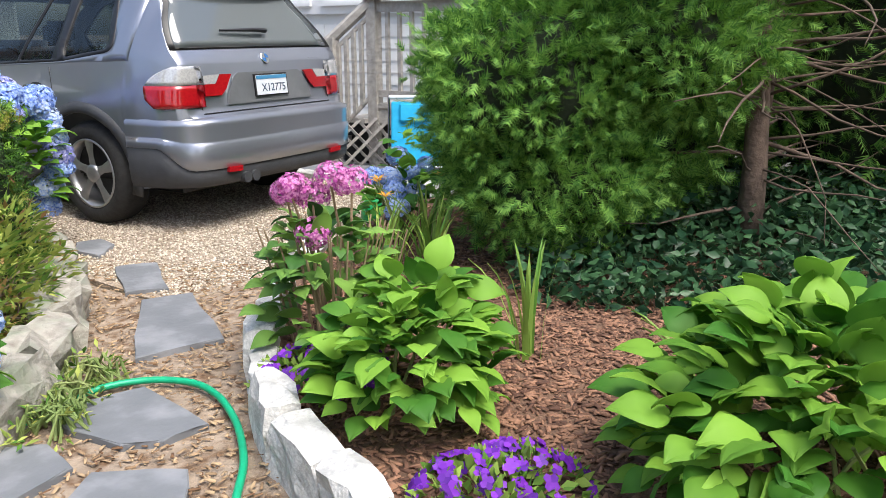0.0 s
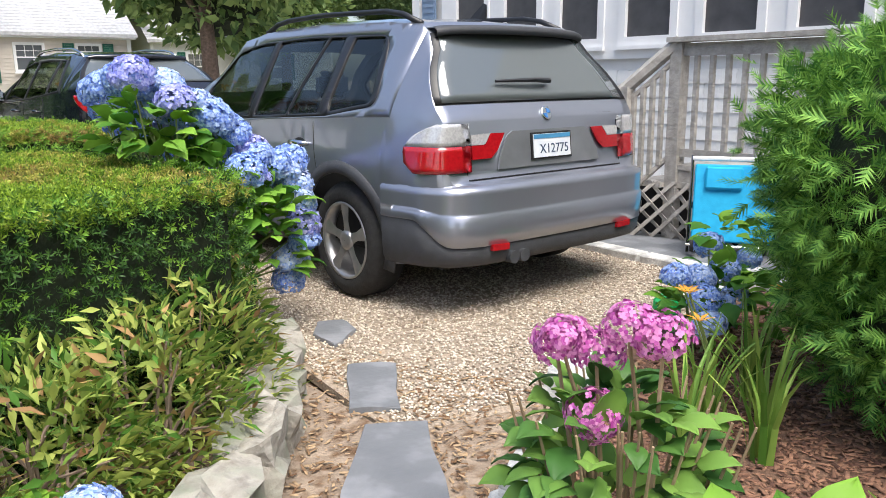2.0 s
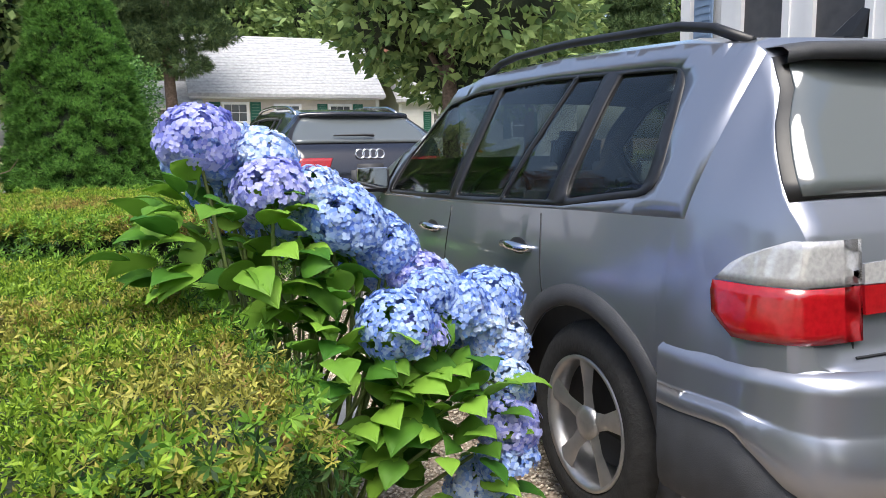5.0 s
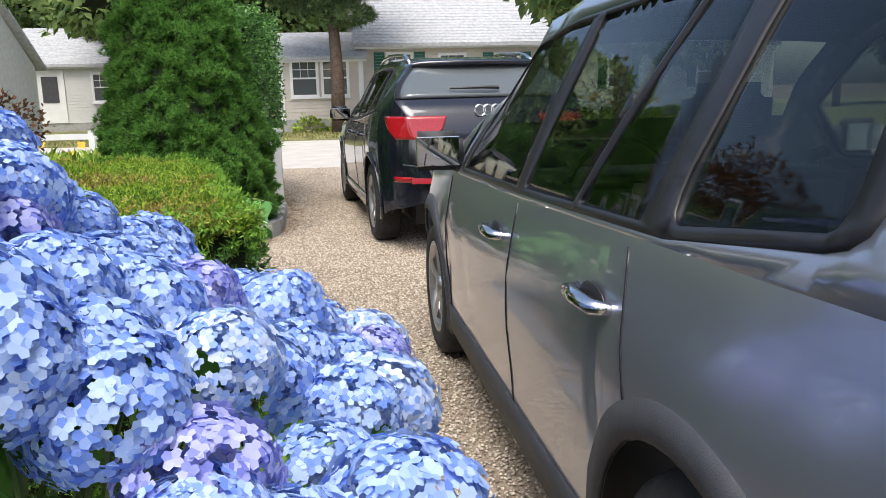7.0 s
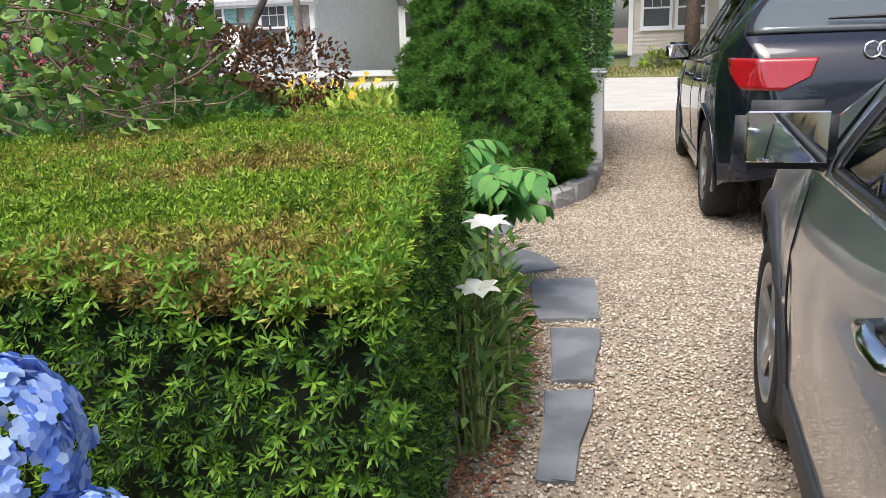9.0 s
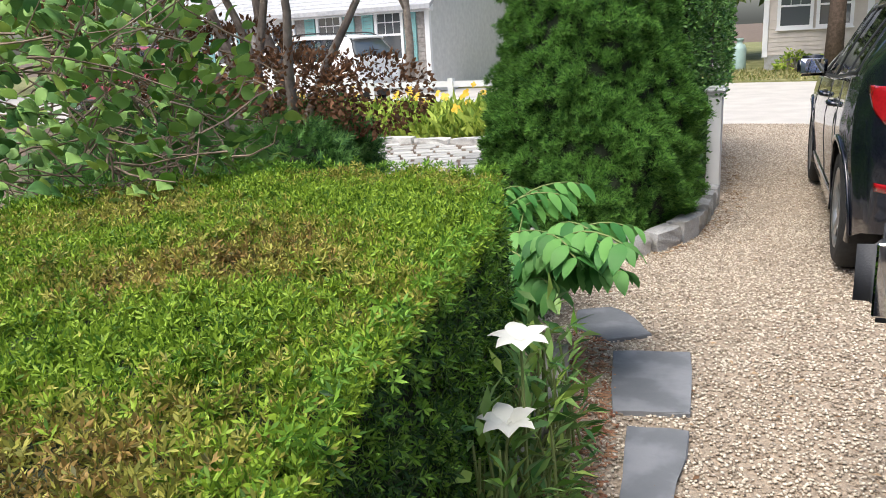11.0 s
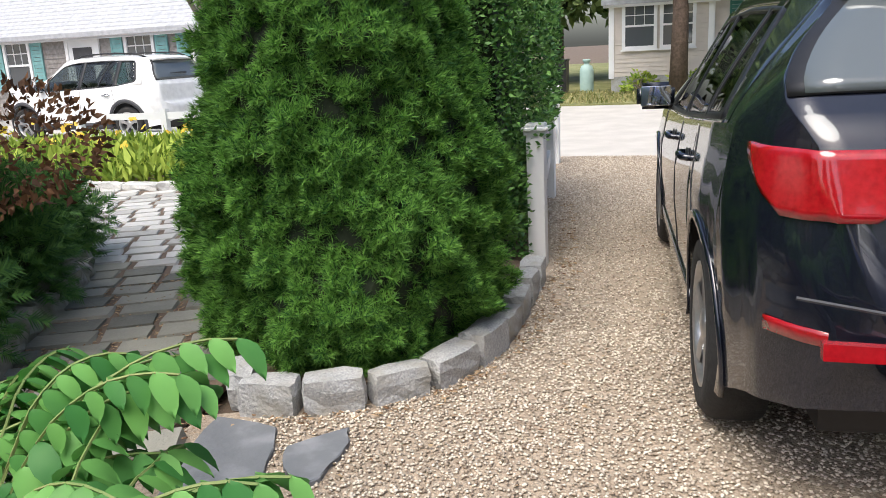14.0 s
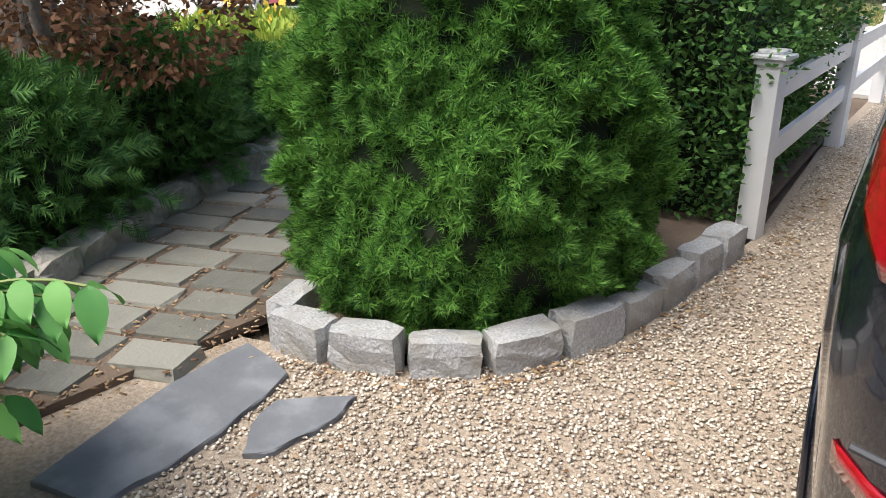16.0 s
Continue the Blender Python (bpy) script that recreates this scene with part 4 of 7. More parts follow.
# little green watering can
can = thing("watering_can", pose(0.16, -0.52, 0, 0, 0, 200), "small bright green plastic watering can on the gravel", "watering can")
bm = bmesh.new()
lathe(bm, [(.06, 0), (.075, .01), (.07, .11), (.045, .135), (.04, .135)], 20)
part("body", bm, M_GREENPL, can, smooth=True)
bm = bmesh.new()
tube(bm, [(.06, 0, .04), (.13, 0, .10), (.17, 0, .15)], [.016, .012, .012])
part("spout", bm, M_GREENPL, can)
bm = bmesh.new()
tube(bm, [(-.06, 0, .03), (-.12, 0, .07), (-.11, 0, .14), (-.03, 0, .15)], .009)
part("handle", bm, M_GREENPL, can)

# white rail fence
fn = thing("rail_fence", pose(0, 0, 0), "white painted post-and-rail fence along the driveway", "fence")
posts = [(-2.14, 8.82), (-2.46, 11.2), (-2.75, 13.4)]
for x, y in posts:
    bm = bmesh.new()
    box(bm, x - .055, x + .055, y - .055, y + .055, 0, .86)
    p = part("post", bm, M_WHITE, fn)
    bm = bmesh.new()
    box(bm, x - .085, x + .085, y - .085, y + .085, .885, .91, .006)
    box(bm, x - .068, x + .068, y - .068, y + .068, .86, .885)
    box(bm, x - .06, x + .06, y - .06, y + .06, .91, .93, .005)
    part("post_cap", bm, M_WHITE, p)
for (xa, ya), (xb, yb) in zip(posts, posts[1:]):
    for z in (.40, .72):
        bm = bmesh.new()
        for s in (0,):
            d = Vector((xb - xa, yb - ya, 0)).normalized()
            nrm = Vector((-d.y, d.x, 0)) * .018
            A, B = Vector((xa, ya, 0)) + d * .055, Vector((xb, yb, 0)) - d * .055
            vs = [bm.verts.new(v) for v in (A - nrm + Vector((0, 0, z - .055)), A + nrm + Vector((0, 0, z - .055)), B + nrm + Vector((0, 0, z - .055)), B - nrm + Vector((0, 0, z - .055)), A - nrm + Vector((0, 0, z + .055)), A + nrm + Vector((0, 0, z + .055)), B + nrm + Vector((0, 0, z + .055)), B - nrm + Vector((0, 0, z + .055)))]
            for q in ((3, 2, 1, 0), (4, 5, 6, 7), (0, 1, 5, 4), (1, 2, 6, 5), (2, 3, 7, 6), (3, 0, 4, 7)):
                bm.faces.new([vs[i] for i in q])
        part("rail", bm, M_WHITE, fn)
fw = thing("picket_fence", pose(-10.5, 14.3, 0), "low white board fence before the road", "fence")
for k in range(5):
    bm = bmesh.new()
    box(bm, k * 1.6 - .05, k * 1.6 + .05, -.05, .05, 0, .75)
    part("post", bm, M_WHITE, fw)
for z in (.35, .65):
    bm = bmesh.new()
    box(bm, 0, 6.4, -.02, .02, z - .05, z + .05)
    part("rail", bm, M_WHITE, fw)
fw2 = thing("garden_fence", pose(2.0, 23.6, 0.02), "white picket fence beyond the road", "fence")
for k in range(40):
    bm = bmesh.new()
    slab(bm, [(k * .16 - .04, .05), (k * .16 + .04, .05), (k * .16 + .04, .8), (k * .16, .88), (k * .16 - .04, .8)], -.01, .01)
    part("picket", bm, M_WHITE, fw2)
for z in (.25, .65):
    bm = bmesh.new()
    box(bm, -.1, 6.4, .012, .05, z - .04, z + .04)
    part("rail", bm, M_WHITE, fw2)
bm = bmesh.new()
lathe(bm, [(.05, 0), (.19, .0), (.2, .05), (.2, .62), (.16, .74), (.08, .78), (.08, .86), (.11, .86), (.11, .93), (.02, .93)], 24)
single("gas_cylinder", bm, M_TANK, "pale green gas cylinder beside the cottage", "gas cylinder", m=pose(-4.0, 27.2, .02), smooth=True)
for k, dx in enumerate((-5.5, -4.8)):
    bin_ = thing("wheelie_bin", pose(dx, 27.3, .02), "dark plastic refuse bin beside the cottage", "bin")
    bm = bmesh.new()
    prism(bm, [(-.24, -.28), (.24, -.28), (.24, .28), (-.24, .28)], 0, .9)
    part("body", bm, M_BLACK, bin_)
    bm = bmesh.new()
    box(bm, -.27, .27, -.31, .31, .9, .96, .02)
    part("lid", bm, M_BLACK, bin_)


# ---- cars ----
def curve(keys):
    xs, ys = zip(*keys)
    return lambda v: float(np.interp(v, xs, ys))


def car(name, m, label, s, glass_rear):
    """A five-door car. Local y runs from the rear bumper (0) to the nose."""
    c = thing(name, m, label, "car")
    L, top, belt, wid, low = s["L"], curve(s["top"]), curve(s["belt"]), curve(s["wid"]), curve(s["low"])
    wr = curve(s["roofw"])
    R = s["arch"]

    def zb(y):
        z = low(y)
        for hy in s["hubs"]:
            if abs(y - hy) < R:
                z = max(z, s["hubz"] + math.sqrt(R * R - (y - hy) ** 2))
        return z

    def section(y):
        """Half outline from the sill up to the roof's middle: (x, z)."""
        b, t, bt, w = zb(y), top(y), min(belt(y), top(y) - .015), wid(y)
        b = min(b, bt - .02)
        z0 = low(y)
        pts = []
        for u in (0, .12, .3, .5, .7, .85, 1.0):
            z = b + (bt - b) * u
            q = (z - z0) / max(bt - z0, .05)
            pts.append((w * (1 - .035 * (1 - q) ** 2 * (q < .5) - .045 * max(0, q - .72) / .28), z))
        h = t - bt
        k = min(1.0, h / .35)
        x1 = w * .955
        xr = x1 + (min(wr(y), x1 - .02) - x1) * k
        for i in range(1, 10):
            pts.append((x1 + (xr - x1) * (i / 10) ** 1.2, bt + h * .095 * i))
        for u, v in ((1.0, .95), (.9, .985), (.6, 1.0), (.3, 1.008), (0, 1.01)):
            pts.append((xr * u, bt + h * v))
        return pts

    ys = sorted(set([round(v, 3) for v in np.linspace(0, L, 70)] + [round(h + R * math.sin(a), 3) for h in s["hubs"] for a in np.linspace(-1.5708, 1.5708, 23)] + [k for k, _ in s["top"]]))
    ys = [y for i, y in enumerate(ys) if i == 0 or y - ys[i - 1] > .004]
    rows = []
    for y in ys:
        h = section(y)
        rows.append([(-x, y, z) for x, z in h] + [(x, y, z) for x, z in h[-2::-1]])
    gy = [y for y in ys if s["green"][0] <= y <= s["green"][1]]
    wy0, wy1 = s["shield"][0] + .03, s["shield"][1] - .03
    bm = bmesh.new()
    vs = [[bm.verts.new(p) for p in row] for row in rows]
    for ja, (ra_, rb_) in enumerate(zip(vs, vs[1:])):
        ya, yb = ys[ja], ys[ja + 1]
        for i in range(40):
            if gy[0] <= ya and yb <= gy[-1] and (6 <= i < 16 or 24 <= i < 34):
                continue
            if wy0 <= ya and yb <= wy1 and 17 <= i < 23:
                continue
            bm.faces.new((ra_[i], ra_[i + 1], rb_[i + 1], rb_[i]))
    bm.faces.new(vs[0])
    bm.faces.new(vs[-1][::-1])
    bmesh.ops.recalc_face_normals(bm, faces=bm.faces[:])
    body = part("body", bm, s["paint"], c, smooth=True)

    def side(y, u, off=.004):
        """A point on the left side: u from -1 (sill) over 0 (belt) to 1 (roof edge)."""
        h = section(y)
        if u <= 0:
            k = (u + 1) * 6
        else:
            k = 6 + u * 10
        i = min(int(k), len(h) - 2)
        x = h[i][0] + (h[i + 1][0] - h[i][0]) * (k - i)
        z = h[i][1] + (h[i + 1][1] - h[i][1]) * (k - i)
        return (-(x + off), y, z)

    def sidez(y, z, off=.004):
        h = section(y)
        for (xa, za), (xb, zc) in zip(h, h[1:]):
            if za <= z <= zc:
                q = (z - za) / max(zc - za, 1e-5)
                return (-(xa + (xb - xa) * q + off), y, z)
        return (-(h[0][0] + off), y, z)

    def mirrored(nm, build, mat, parent, label=""):
        for sg in (1, -1):
            bm = bmesh.new()
            build(bm)
            for v in bm.verts:
                v.co.x *= sg
            bmesh.ops.recalc_face_normals(bm, faces=bm.faces[:])
            part(nm, bm, mat, parent, label, smooth=True)

    def shell(rows_, th=.006):
        def f(bm):
            vs_ = grid_surface(bm, rows_)
            r = bmesh.ops.extrude_face_region(bm, geom=bm.faces[:])
            for v in r["geom"]:
                if isinstance(v, bmesh.types.BMVert):
                    v.co.x += th
        return f
    # glasshouse: painted frame, dark surround and clear panes, cut out of one curved side
    def cut_sheet(outer, holes, off, th):
        """A curved plate on the side, from an outline of (y, z) with holes."""
        loops = [outer] + holes
        pts, edges = [], []
        for lp in loops:
            k0 = len(pts)
            pts += [Vector(p) for p in lp]
            edges += [(k0 + i, k0 + (i + 1) % len(lp)) for i in range(len(lp))]
        P = [(y, z) for y in np.arange(.3, 3.3, .05) for z in np.arange(.95, 1.7, .045)]
        P = np.array(P)[inside(outer, P)]
        rim = np.array([tuple(q) for q in pts])
        P = P[np.linalg.norm(P[:, None] - rim[None], axis=2).min(axis=1) > .016]
        pts += [Vector(p) for p in P]
        co, _, fs = delaunay_2d_cdt(pts, edges, [], 0, 1e-5)[:3]
        mid = np.array([[sum(co[i].x for i in q) / 3, sum(co[i].y for i in q) / 3] for q in fs])
        ok = inside(outer, mid)
        for hl in holes:
            ok &= ~inside(hl, mid)
        fs = [q for q, k in zip(fs, ok) if k]
        spots = [sidez(p.x, p.y, off) for p in co]

        def f(bm):
            vv = [bm.verts.new(p) for p in spots]
            for q in fs:
                bm.faces.new([vv[i] for i in q])
            for v in [v for v in bm.verts if not v.link_faces]:
                bm.verts.remove(v)
            r = bmesh.ops.extrude_face_region(bm, geom=bm.faces[:])
            for v in r["geom"]:
                if isinstance(v, bmesh.types.BMVert):
                    v.co.x += th
        return f

    def eave(y):
        h = section(y)
        return h[16][1]

    def rounded(poly, r):
        out = []
        n = len(poly)
        for i, p in enumerate(poly):
            p, a_, b_ = Vector(p), Vector(poly[i - 1]), Vector(poly[(i + 1) % n])
            ra_, rb_ = min(r, (a_ - p).length * .45), min(r, (b_ - p).length * .45)
            A_, B_ = p + (a_ - p).normalized() * ra_, p + (b_ - p).normalized() * rb_
            if (A_ - p).normalized().dot((B_ - p).normalized()) < -.97:
                out.append(tuple(p))
            else:
                out += [tuple(A_.lerp(p, u).lerp(p.lerp(B_, u), u)) for u in (0, .25, .5, .75, 1)]
        return out

    def light_opening(yb0, yt0, yb1, yt1, lift, r, m0, m1):
        """An opening between the belt (plus m0) and the roof edge (less m1)."""
        bot = [(y, belt(y) + m0 + lift * max(0, (1.1 - y) / .5)) for y in np.linspace(yb1, yb0, 6)]
        topl = []
        for y in np.linspace(yt0, yt1, 12):
            z = eave(y) - m1
            if z > belt(y) + m0 + .03:
                topl.append((y, z))
        return rounded(bot + topl, r)
    frame_out = light_opening(*s["surround"], .07)
    rect = [(y, belt(y)) for y in gy] + [(y, eave(y)) for y in gy[::-1]]
    panes = [light_opening(*p) for p in s["panes"]]
    mirrored("window_frame", cut_sheet(rect, [frame_out], .0, .012), s["paint"], body)
    mirrored("window_surround", cut_sheet(frame_out, panes, .001, .014), M_BLACK, body)
    for p in panes:
        mirrored("side_window", cut_sheet(p, [], -.004, .004), M_CARGLASS, body)
    # cabin
    def soft_box(x0, x1, y0, y1, z0, z1, bv, lean=0.0):
        bm = bmesh.new()
        box(bm, x0, x1, y0, y1, z0, z1)
        bmesh.ops.bevel(bm, geom=bm.edges[:], offset=bv, segments=3, affect='EDGES')
        for v in bm.verts:
            v.co.y += lean * (v.co.z - z0)
        return bm
    for sg in (-1, 1):
        seat = part("front_seat", soft_box(sg * .37 - .24, sg * .37 + .24, 1.95, 2.45, .42, .58, .05), M_TRIM, c, smooth=True)
        part("seat_back", soft_box(sg * .37 - .23, sg * .37 + .23, 1.95, 2.07, .55, 1.12, .05, -.26), M_TRIM, seat, smooth=True)
        part("headrest", soft_box(sg * .37 - .13, sg * .37 + .13, 1.78, 1.87, 1.16, 1.34, .04, -.1), M_TRIM, seat, smooth=True)
        part("door_lining", soft_box(sg * .80 - .03, sg * .80 + .03, .5, 3.15, .30, .97, .02), M_TRIM, c, smooth=True)
    seat = part("rear_seat", soft_box(-.62, .62, 1.15, 1.6, .42, .60, .05), M_TRIM, c, smooth=True)
    part("seat_back", soft_box(-.62, .62, 1.12, 1.24, .55, 1.09, .05, -.2), M_TRIM, seat, smooth=True)
    for x in (-.38, .38):
        part("headrest", soft_box(x - .13, x + .13, 1.0, 1.08, 1.11, 1.27, .035, -.1), M_TRIM, seat, smooth=True)
    part("dashboard", soft_box(-.72, .72, 2.72, 3.2, .6, .99, .06), M_TRIM, c, smooth=True)
    bm = bmesh.new()
    tube(bm, [(-.37 + .18 * math.cos(a), 2.60 - .07 * math.sin(a), .98 + .165 * math.sin(a)) for a in np.linspace(0, 2 * math.pi, 29)], .014, 8)
    tube(bm, [(-.55, 2.60, .98), (-.37, 2.63, .97), (-.19, 2.60, .98)], .02, 6)
    part("steering_wheel", bm, M_TRIM, c, smooth=True)
    part("load_cover", soft_box(-.74, .74, .36, 1.10, .93, .98, .01), M_TRIM, c)
    bm = bmesh.new()
    grid_surface(bm, [[(q * (wr(y) - .015), y, top(y) - .045 - .02 * q * q) for q in np.linspace(-1, 1, 7)] for y in np.linspace(s["rear"][1] + .02, s["shield"][0], 12)])
    part("headliner", bm, M_TRIM, c, smooth=True)
    # belt line strip, door cuts, cladding
    def line(pts, r):
        def f(bm):
            tube(bm, pts, r, 5)
        return f
    mirrored("door_seam", line([side(s["cut"][1], u, .0005) for u in np.linspace(-.94, -.02, 14)], .0035), M_BLACK, body)
    mirrored("door_seam", line([side(s["cut"][2], u, .0005) for u in np.linspace(-.94, -.02, 14)], .0035), M_BLACK, body)
    hy = s["hubs"][0]
    back = [sidez(hy + (R + .01) * math.cos(a), s["hubz"] + (R + .01) * math.sin(a), .0005) for a in np.linspace(.15, 1.0, 9)]
    y0 = back[-1][1]
    back += [sidez(y0 + (s["cut"][0] - y0) * u, back[-1][2] + (belt(s["cut"][0]) - .02 - back[-1][2]) * u, .0005) for u in np.linspace(.1, 1, 9)]
    mirrored("door_seam", line(back, .0035), M_BLACK, body)
    for hy in s["hubs"]:
        arch = [[sidez(hy + (R + w) * math.cos(a), max(.2, s["hubz"] + (R + w) * math.sin(a)), o) for a in np.linspace(-.25, 3.39, 30)] for w, o in ((.002, .012), (.03, .014), (s["cladw"], .006))]
        mirrored("arch_trim", shell(arch, .01), s["clad"], body)
        mirrored("wheel_house", lambda bm, hy=hy: box(bm, -.62, -.30, hy - R, hy + R, .25, s["hubz"] + R + .02), M_BLACK, body)
    sill = [[sidez(y, z, .008) for y in np.linspace(s["hubs"][0] + R, s["hubs"][1] - R, 20)] for z in (low(1.5) + .005, low(1.5) + .07, low(1.5) + .13)]
    mirrored("sill_trim", shell(sill, .01), s["clad"], body)
    bm = bmesh.new()
    box(bm, -.62, .62, .35, L - .3, .22, .45)
    part("underbody", bm, M_BLACK, body)
    # handles
    for hy, hz in s["handles"]:
        p0 = sidez(hy, hz)
        def hnd(bm, p0=p0):
            tube(bm, [(p0[0] + .01, hy - .10, hz), (p0[0] - .028, hy - .07, hz + .004), (p0[0] - .035, hy, hz + .006), (p0[0] - .028, hy + .07, hz + .004), (p0[0] + .01, hy + .10, hz)], [.013, .017, .018, .017, .013], 8)
        mirrored("door_handle", hnd, s["handlemat"], body, "door handle")
        def cup(bm, p0=p0):
            bmesh.ops.create_uvsphere(bm, u_segments=14, v_segments=8, radius=1)
            for v in bm.verts:
                v.co = Vector((p0[0] + .002 + v.co.x * .006, hy + v.co.y * .075, hz + .002 + v.co.z * .034))
        mirrored("handle_cup", cup, M_BLACK, body)
    # mirrors
    my, mz = s["mirror"]
    mx = sidez(my, mz)[0]
    for sg in (1, -1):
        bm = bmesh.new()
        box(bm, -.115, .115, -.055, .055, -.082, .082)
        bmesh.ops.bevel(bm, geom=bm.edges[:], offset=.035, segments=3, affect='EDGES')
        for v in bm.verts:
            if v.co.y > 0:
                v.co.x *= .8
                v.co.z *= .8
        mir = part("door_mirror", bm, s["mirmat"], c, smooth=True)
        mir.location = (sg * (mx - .14), my, mz)
        bm = bmesh.new()
        box(bm, -.09, .09, -.062, -.054, -.06, .06)
        bmesh.ops.bevel(bm, geom=bm.edges[:], offset=.003, segments=1, affect='EDGES')
        part("mirror_glass", bm, M_MIRROR, mir)
        bm = bmesh.new()
        tube(bm, [(sg * .05, .01, -.05), (sg * .20, .03, -.09)], [.03, .035], 8)
        part("mirror_arm", bm, M_BLACK, mir)
    # wheels
    for hy in s["hubs"]:
        for sg in (-1, 1):
            wv = new("wheel")
            wv.parent = c
            wv.matrix_local = pose(sg * (wid(hy) - .135), hy, s["hubz"], 0, 0, 0 if sg < 0 else 180)
            r, w2 = s["hubz"] + .004, .115
            bm = bmesh.new()
            lathe(bm, [(r * .66, -w2 + .01), (r * .72, -w2 - .005), (r * .88, -w2 - .004), (r * .97, -w2 + .025), (r, -w2 * .55), (r, w2 * .55), (r * .97, w2 - .02), (r * .7, w2), (r * .6, w2 - .02)], 48, "x", closed=False)
            part("tyre", bm, M_RUBBER, wv, smooth=True)
            bm = bmesh.new()
            rr = r * .67
            lathe(bm, [(rr * 1.0, -w2 + .012), (rr, -w2), (rr * .93, -w2 + .005), (rr * .90, -w2 + .06), (rr * .86, w2 - .02), (.02, w2 - .015)], 40, "x", closed=False)
            for k in range(5):
                a = 2 * math.pi * k / 5 + .3
                ca_, sa_ = math.cos(a), math.sin(a)
                def P(rad, t, x):
                    return (x, ca_ * rad - sa_ * t, sa_ * rad + ca_ * t)
                q = [[P(.03, -.035, -w2 + .03), P(.03, 0, -w2 + .018), P(.03, .035, -w2 + .03)], [P(rr * .5, -.026, -w2 + .022), P(rr * .5, 0, -w2 + .010), P(rr * .5, .026, -w2 + .022)], [P(rr * .93, -.045, -w2 + .016), P(rr * .93, 0, -w2 + .006), P(rr * .93, .045, -w2 + .016)]]
                g = grid_surface(bm, q)
            lathe(bm, [(.062, -w2 + .03), (.058, -w2 + .012), (.03, -w2 + .006), (.002, -w2 + .005)], 20, "x", closed=False)
            part("rim", bm, M_ALLOY, wv, "five-spoke alloy rim", smooth=True)
            bm = bmesh.new()
            lathe(bm, [(.165, .0), (.165, .02), (.05, .02), (.05, 0)], 24, "x")
            part("brake_disc", bm, M_CLAD, wv)
    # roof rails
    for sg in (1, -1):
        bm = bmesh.new()
        ra, rb = s["rails"]
        pts = []
        for u in np.linspace(0, 1, 12):
            y = ra + (rb - ra) * u
            pts.append((sg * (wr(y) - .035), y, top(y) - .02 + s["railh"] * min(1, 9 * u * (1 - u))))
        tube(bm, pts, .017, 8)
        part("roof_rail", bm, s["railmat"], c, smooth=True)
    # tail end: top surface strips
    def topx(y, x, off):
        h = section(y)
        z = np.interp(abs(x), [h[i][0] for i in (20, 19, 18, 17, 16)], [h[i][1] for i in (20, 19, 18, 17, 16)])
        return (x, y - off, z + off * .6)
    ra, rb = s["rear"]
    bm = bmesh.new()
    grid_surface(bm, [[topx(y, (section(y)[16][0] - .004) * q, .004) for q in np.linspace(-1, 1, 15)] for y in np.linspace(ra - .004, rb + .01, 9)])
    r = bmesh.ops.extrude_face_region(bm, geom=bm.faces[:])
    for v in r["geom"]:
        if isinstance(v, bmesh.types.BMVert):
            v.co.y += .01
    bmesh.ops.recalc_face_normals(bm, faces=bm.faces[:])
    part("rear_surround", bm, M_BLACK, body, smooth=True)
    bm = bmesh.new()
    rws = []
    for k in range(9):
        y = ra + (rb - ra) * k / 8
        hw = section(y)[16][0] - .05
        rws.append([topx(y, hw * q, .008) for q in np.linspace(-1, 1, 15)])
    grid_surface(bm, rws)
    r = bmesh.ops.extrude_face_region(bm, geom=bm.faces[:])
    for v in r["geom"]:
        if isinstance(v, bmesh.types.BMVert):
            v.co.y += .01
    bmesh.ops.recalc_face_normals(bm, faces=bm.faces[:])
    part("rear_window", bm, glass_rear, body, smooth=True)
    # spoiler over the rear window
    bm = bmesh.new()
    rws = []
    for q in np.linspace(-1, 1, 17):
        hw = section(rb)[16][0] - .02
        x = hw * q
        base = topx(rb + .02, x, .0)
        e = .13 * (1 - .55 * abs(q) ** 3)
        rws.append([(x, base[1] + .05, base[2] + .022), (x, base[1] - e * .6, base[2] + .020), (x, base[1] - e, base[2] + .004), (x, base[1] - e * .95, base[2] - .028), (x, base[1] - .02, base[2] - .03)])
    grid_surface(bm, rws)
    bmesh.ops.recalc_face_normals(bm, faces=bm.faces[:])
    part("spoiler", bm, s["spoilmat"], body, smooth=True)
    bm = bmesh.new()
    wy, wz = topx(ra + .05, 0, 0)[1:]
    tube(bm, [(.10, wy - .03, wz + .03), (-.02, wy - .035, wz + .035), (-.32, wy - .02, wz + .03)], [.017, .014, .008], 6)
    part("wiper", bm, M_BLACK, body)
    bm = bmesh.new()
    fy, fz = s["shield"]
    rws = []
    for k in range(9):
        y = fy + (fz - fy) * k / 8
        hw = section(y)[16][0] - .05
        h = section(y)
        rws.append([(hw * q, y + .006, topx(y, hw * q, 0)[2] + .008) for q in np.linspace(-1, 1, 13)])
    grid_surface(bm, rws)
    bmesh.ops.recalc_face_normals(bm, faces=bm.faces[:])
    part("windscreen", bm, M_CARGLASS, body, smooth=True)
    return c, body, side, sidez, mirrored, shell, section


def flat(bm, outline, y, slope=0.0, th=.012, zref=0.9):
    """A panel on the tail: outline of (x, z), leaning by slope."""
    slab(bm, outline, 0, th)
    for v in bm.verts:
        v.co.y += y + slope * (v.co.z - zref)
    bmesh.ops.recalc_face_normals(bm, faces=bm.faces[:])
    return bm


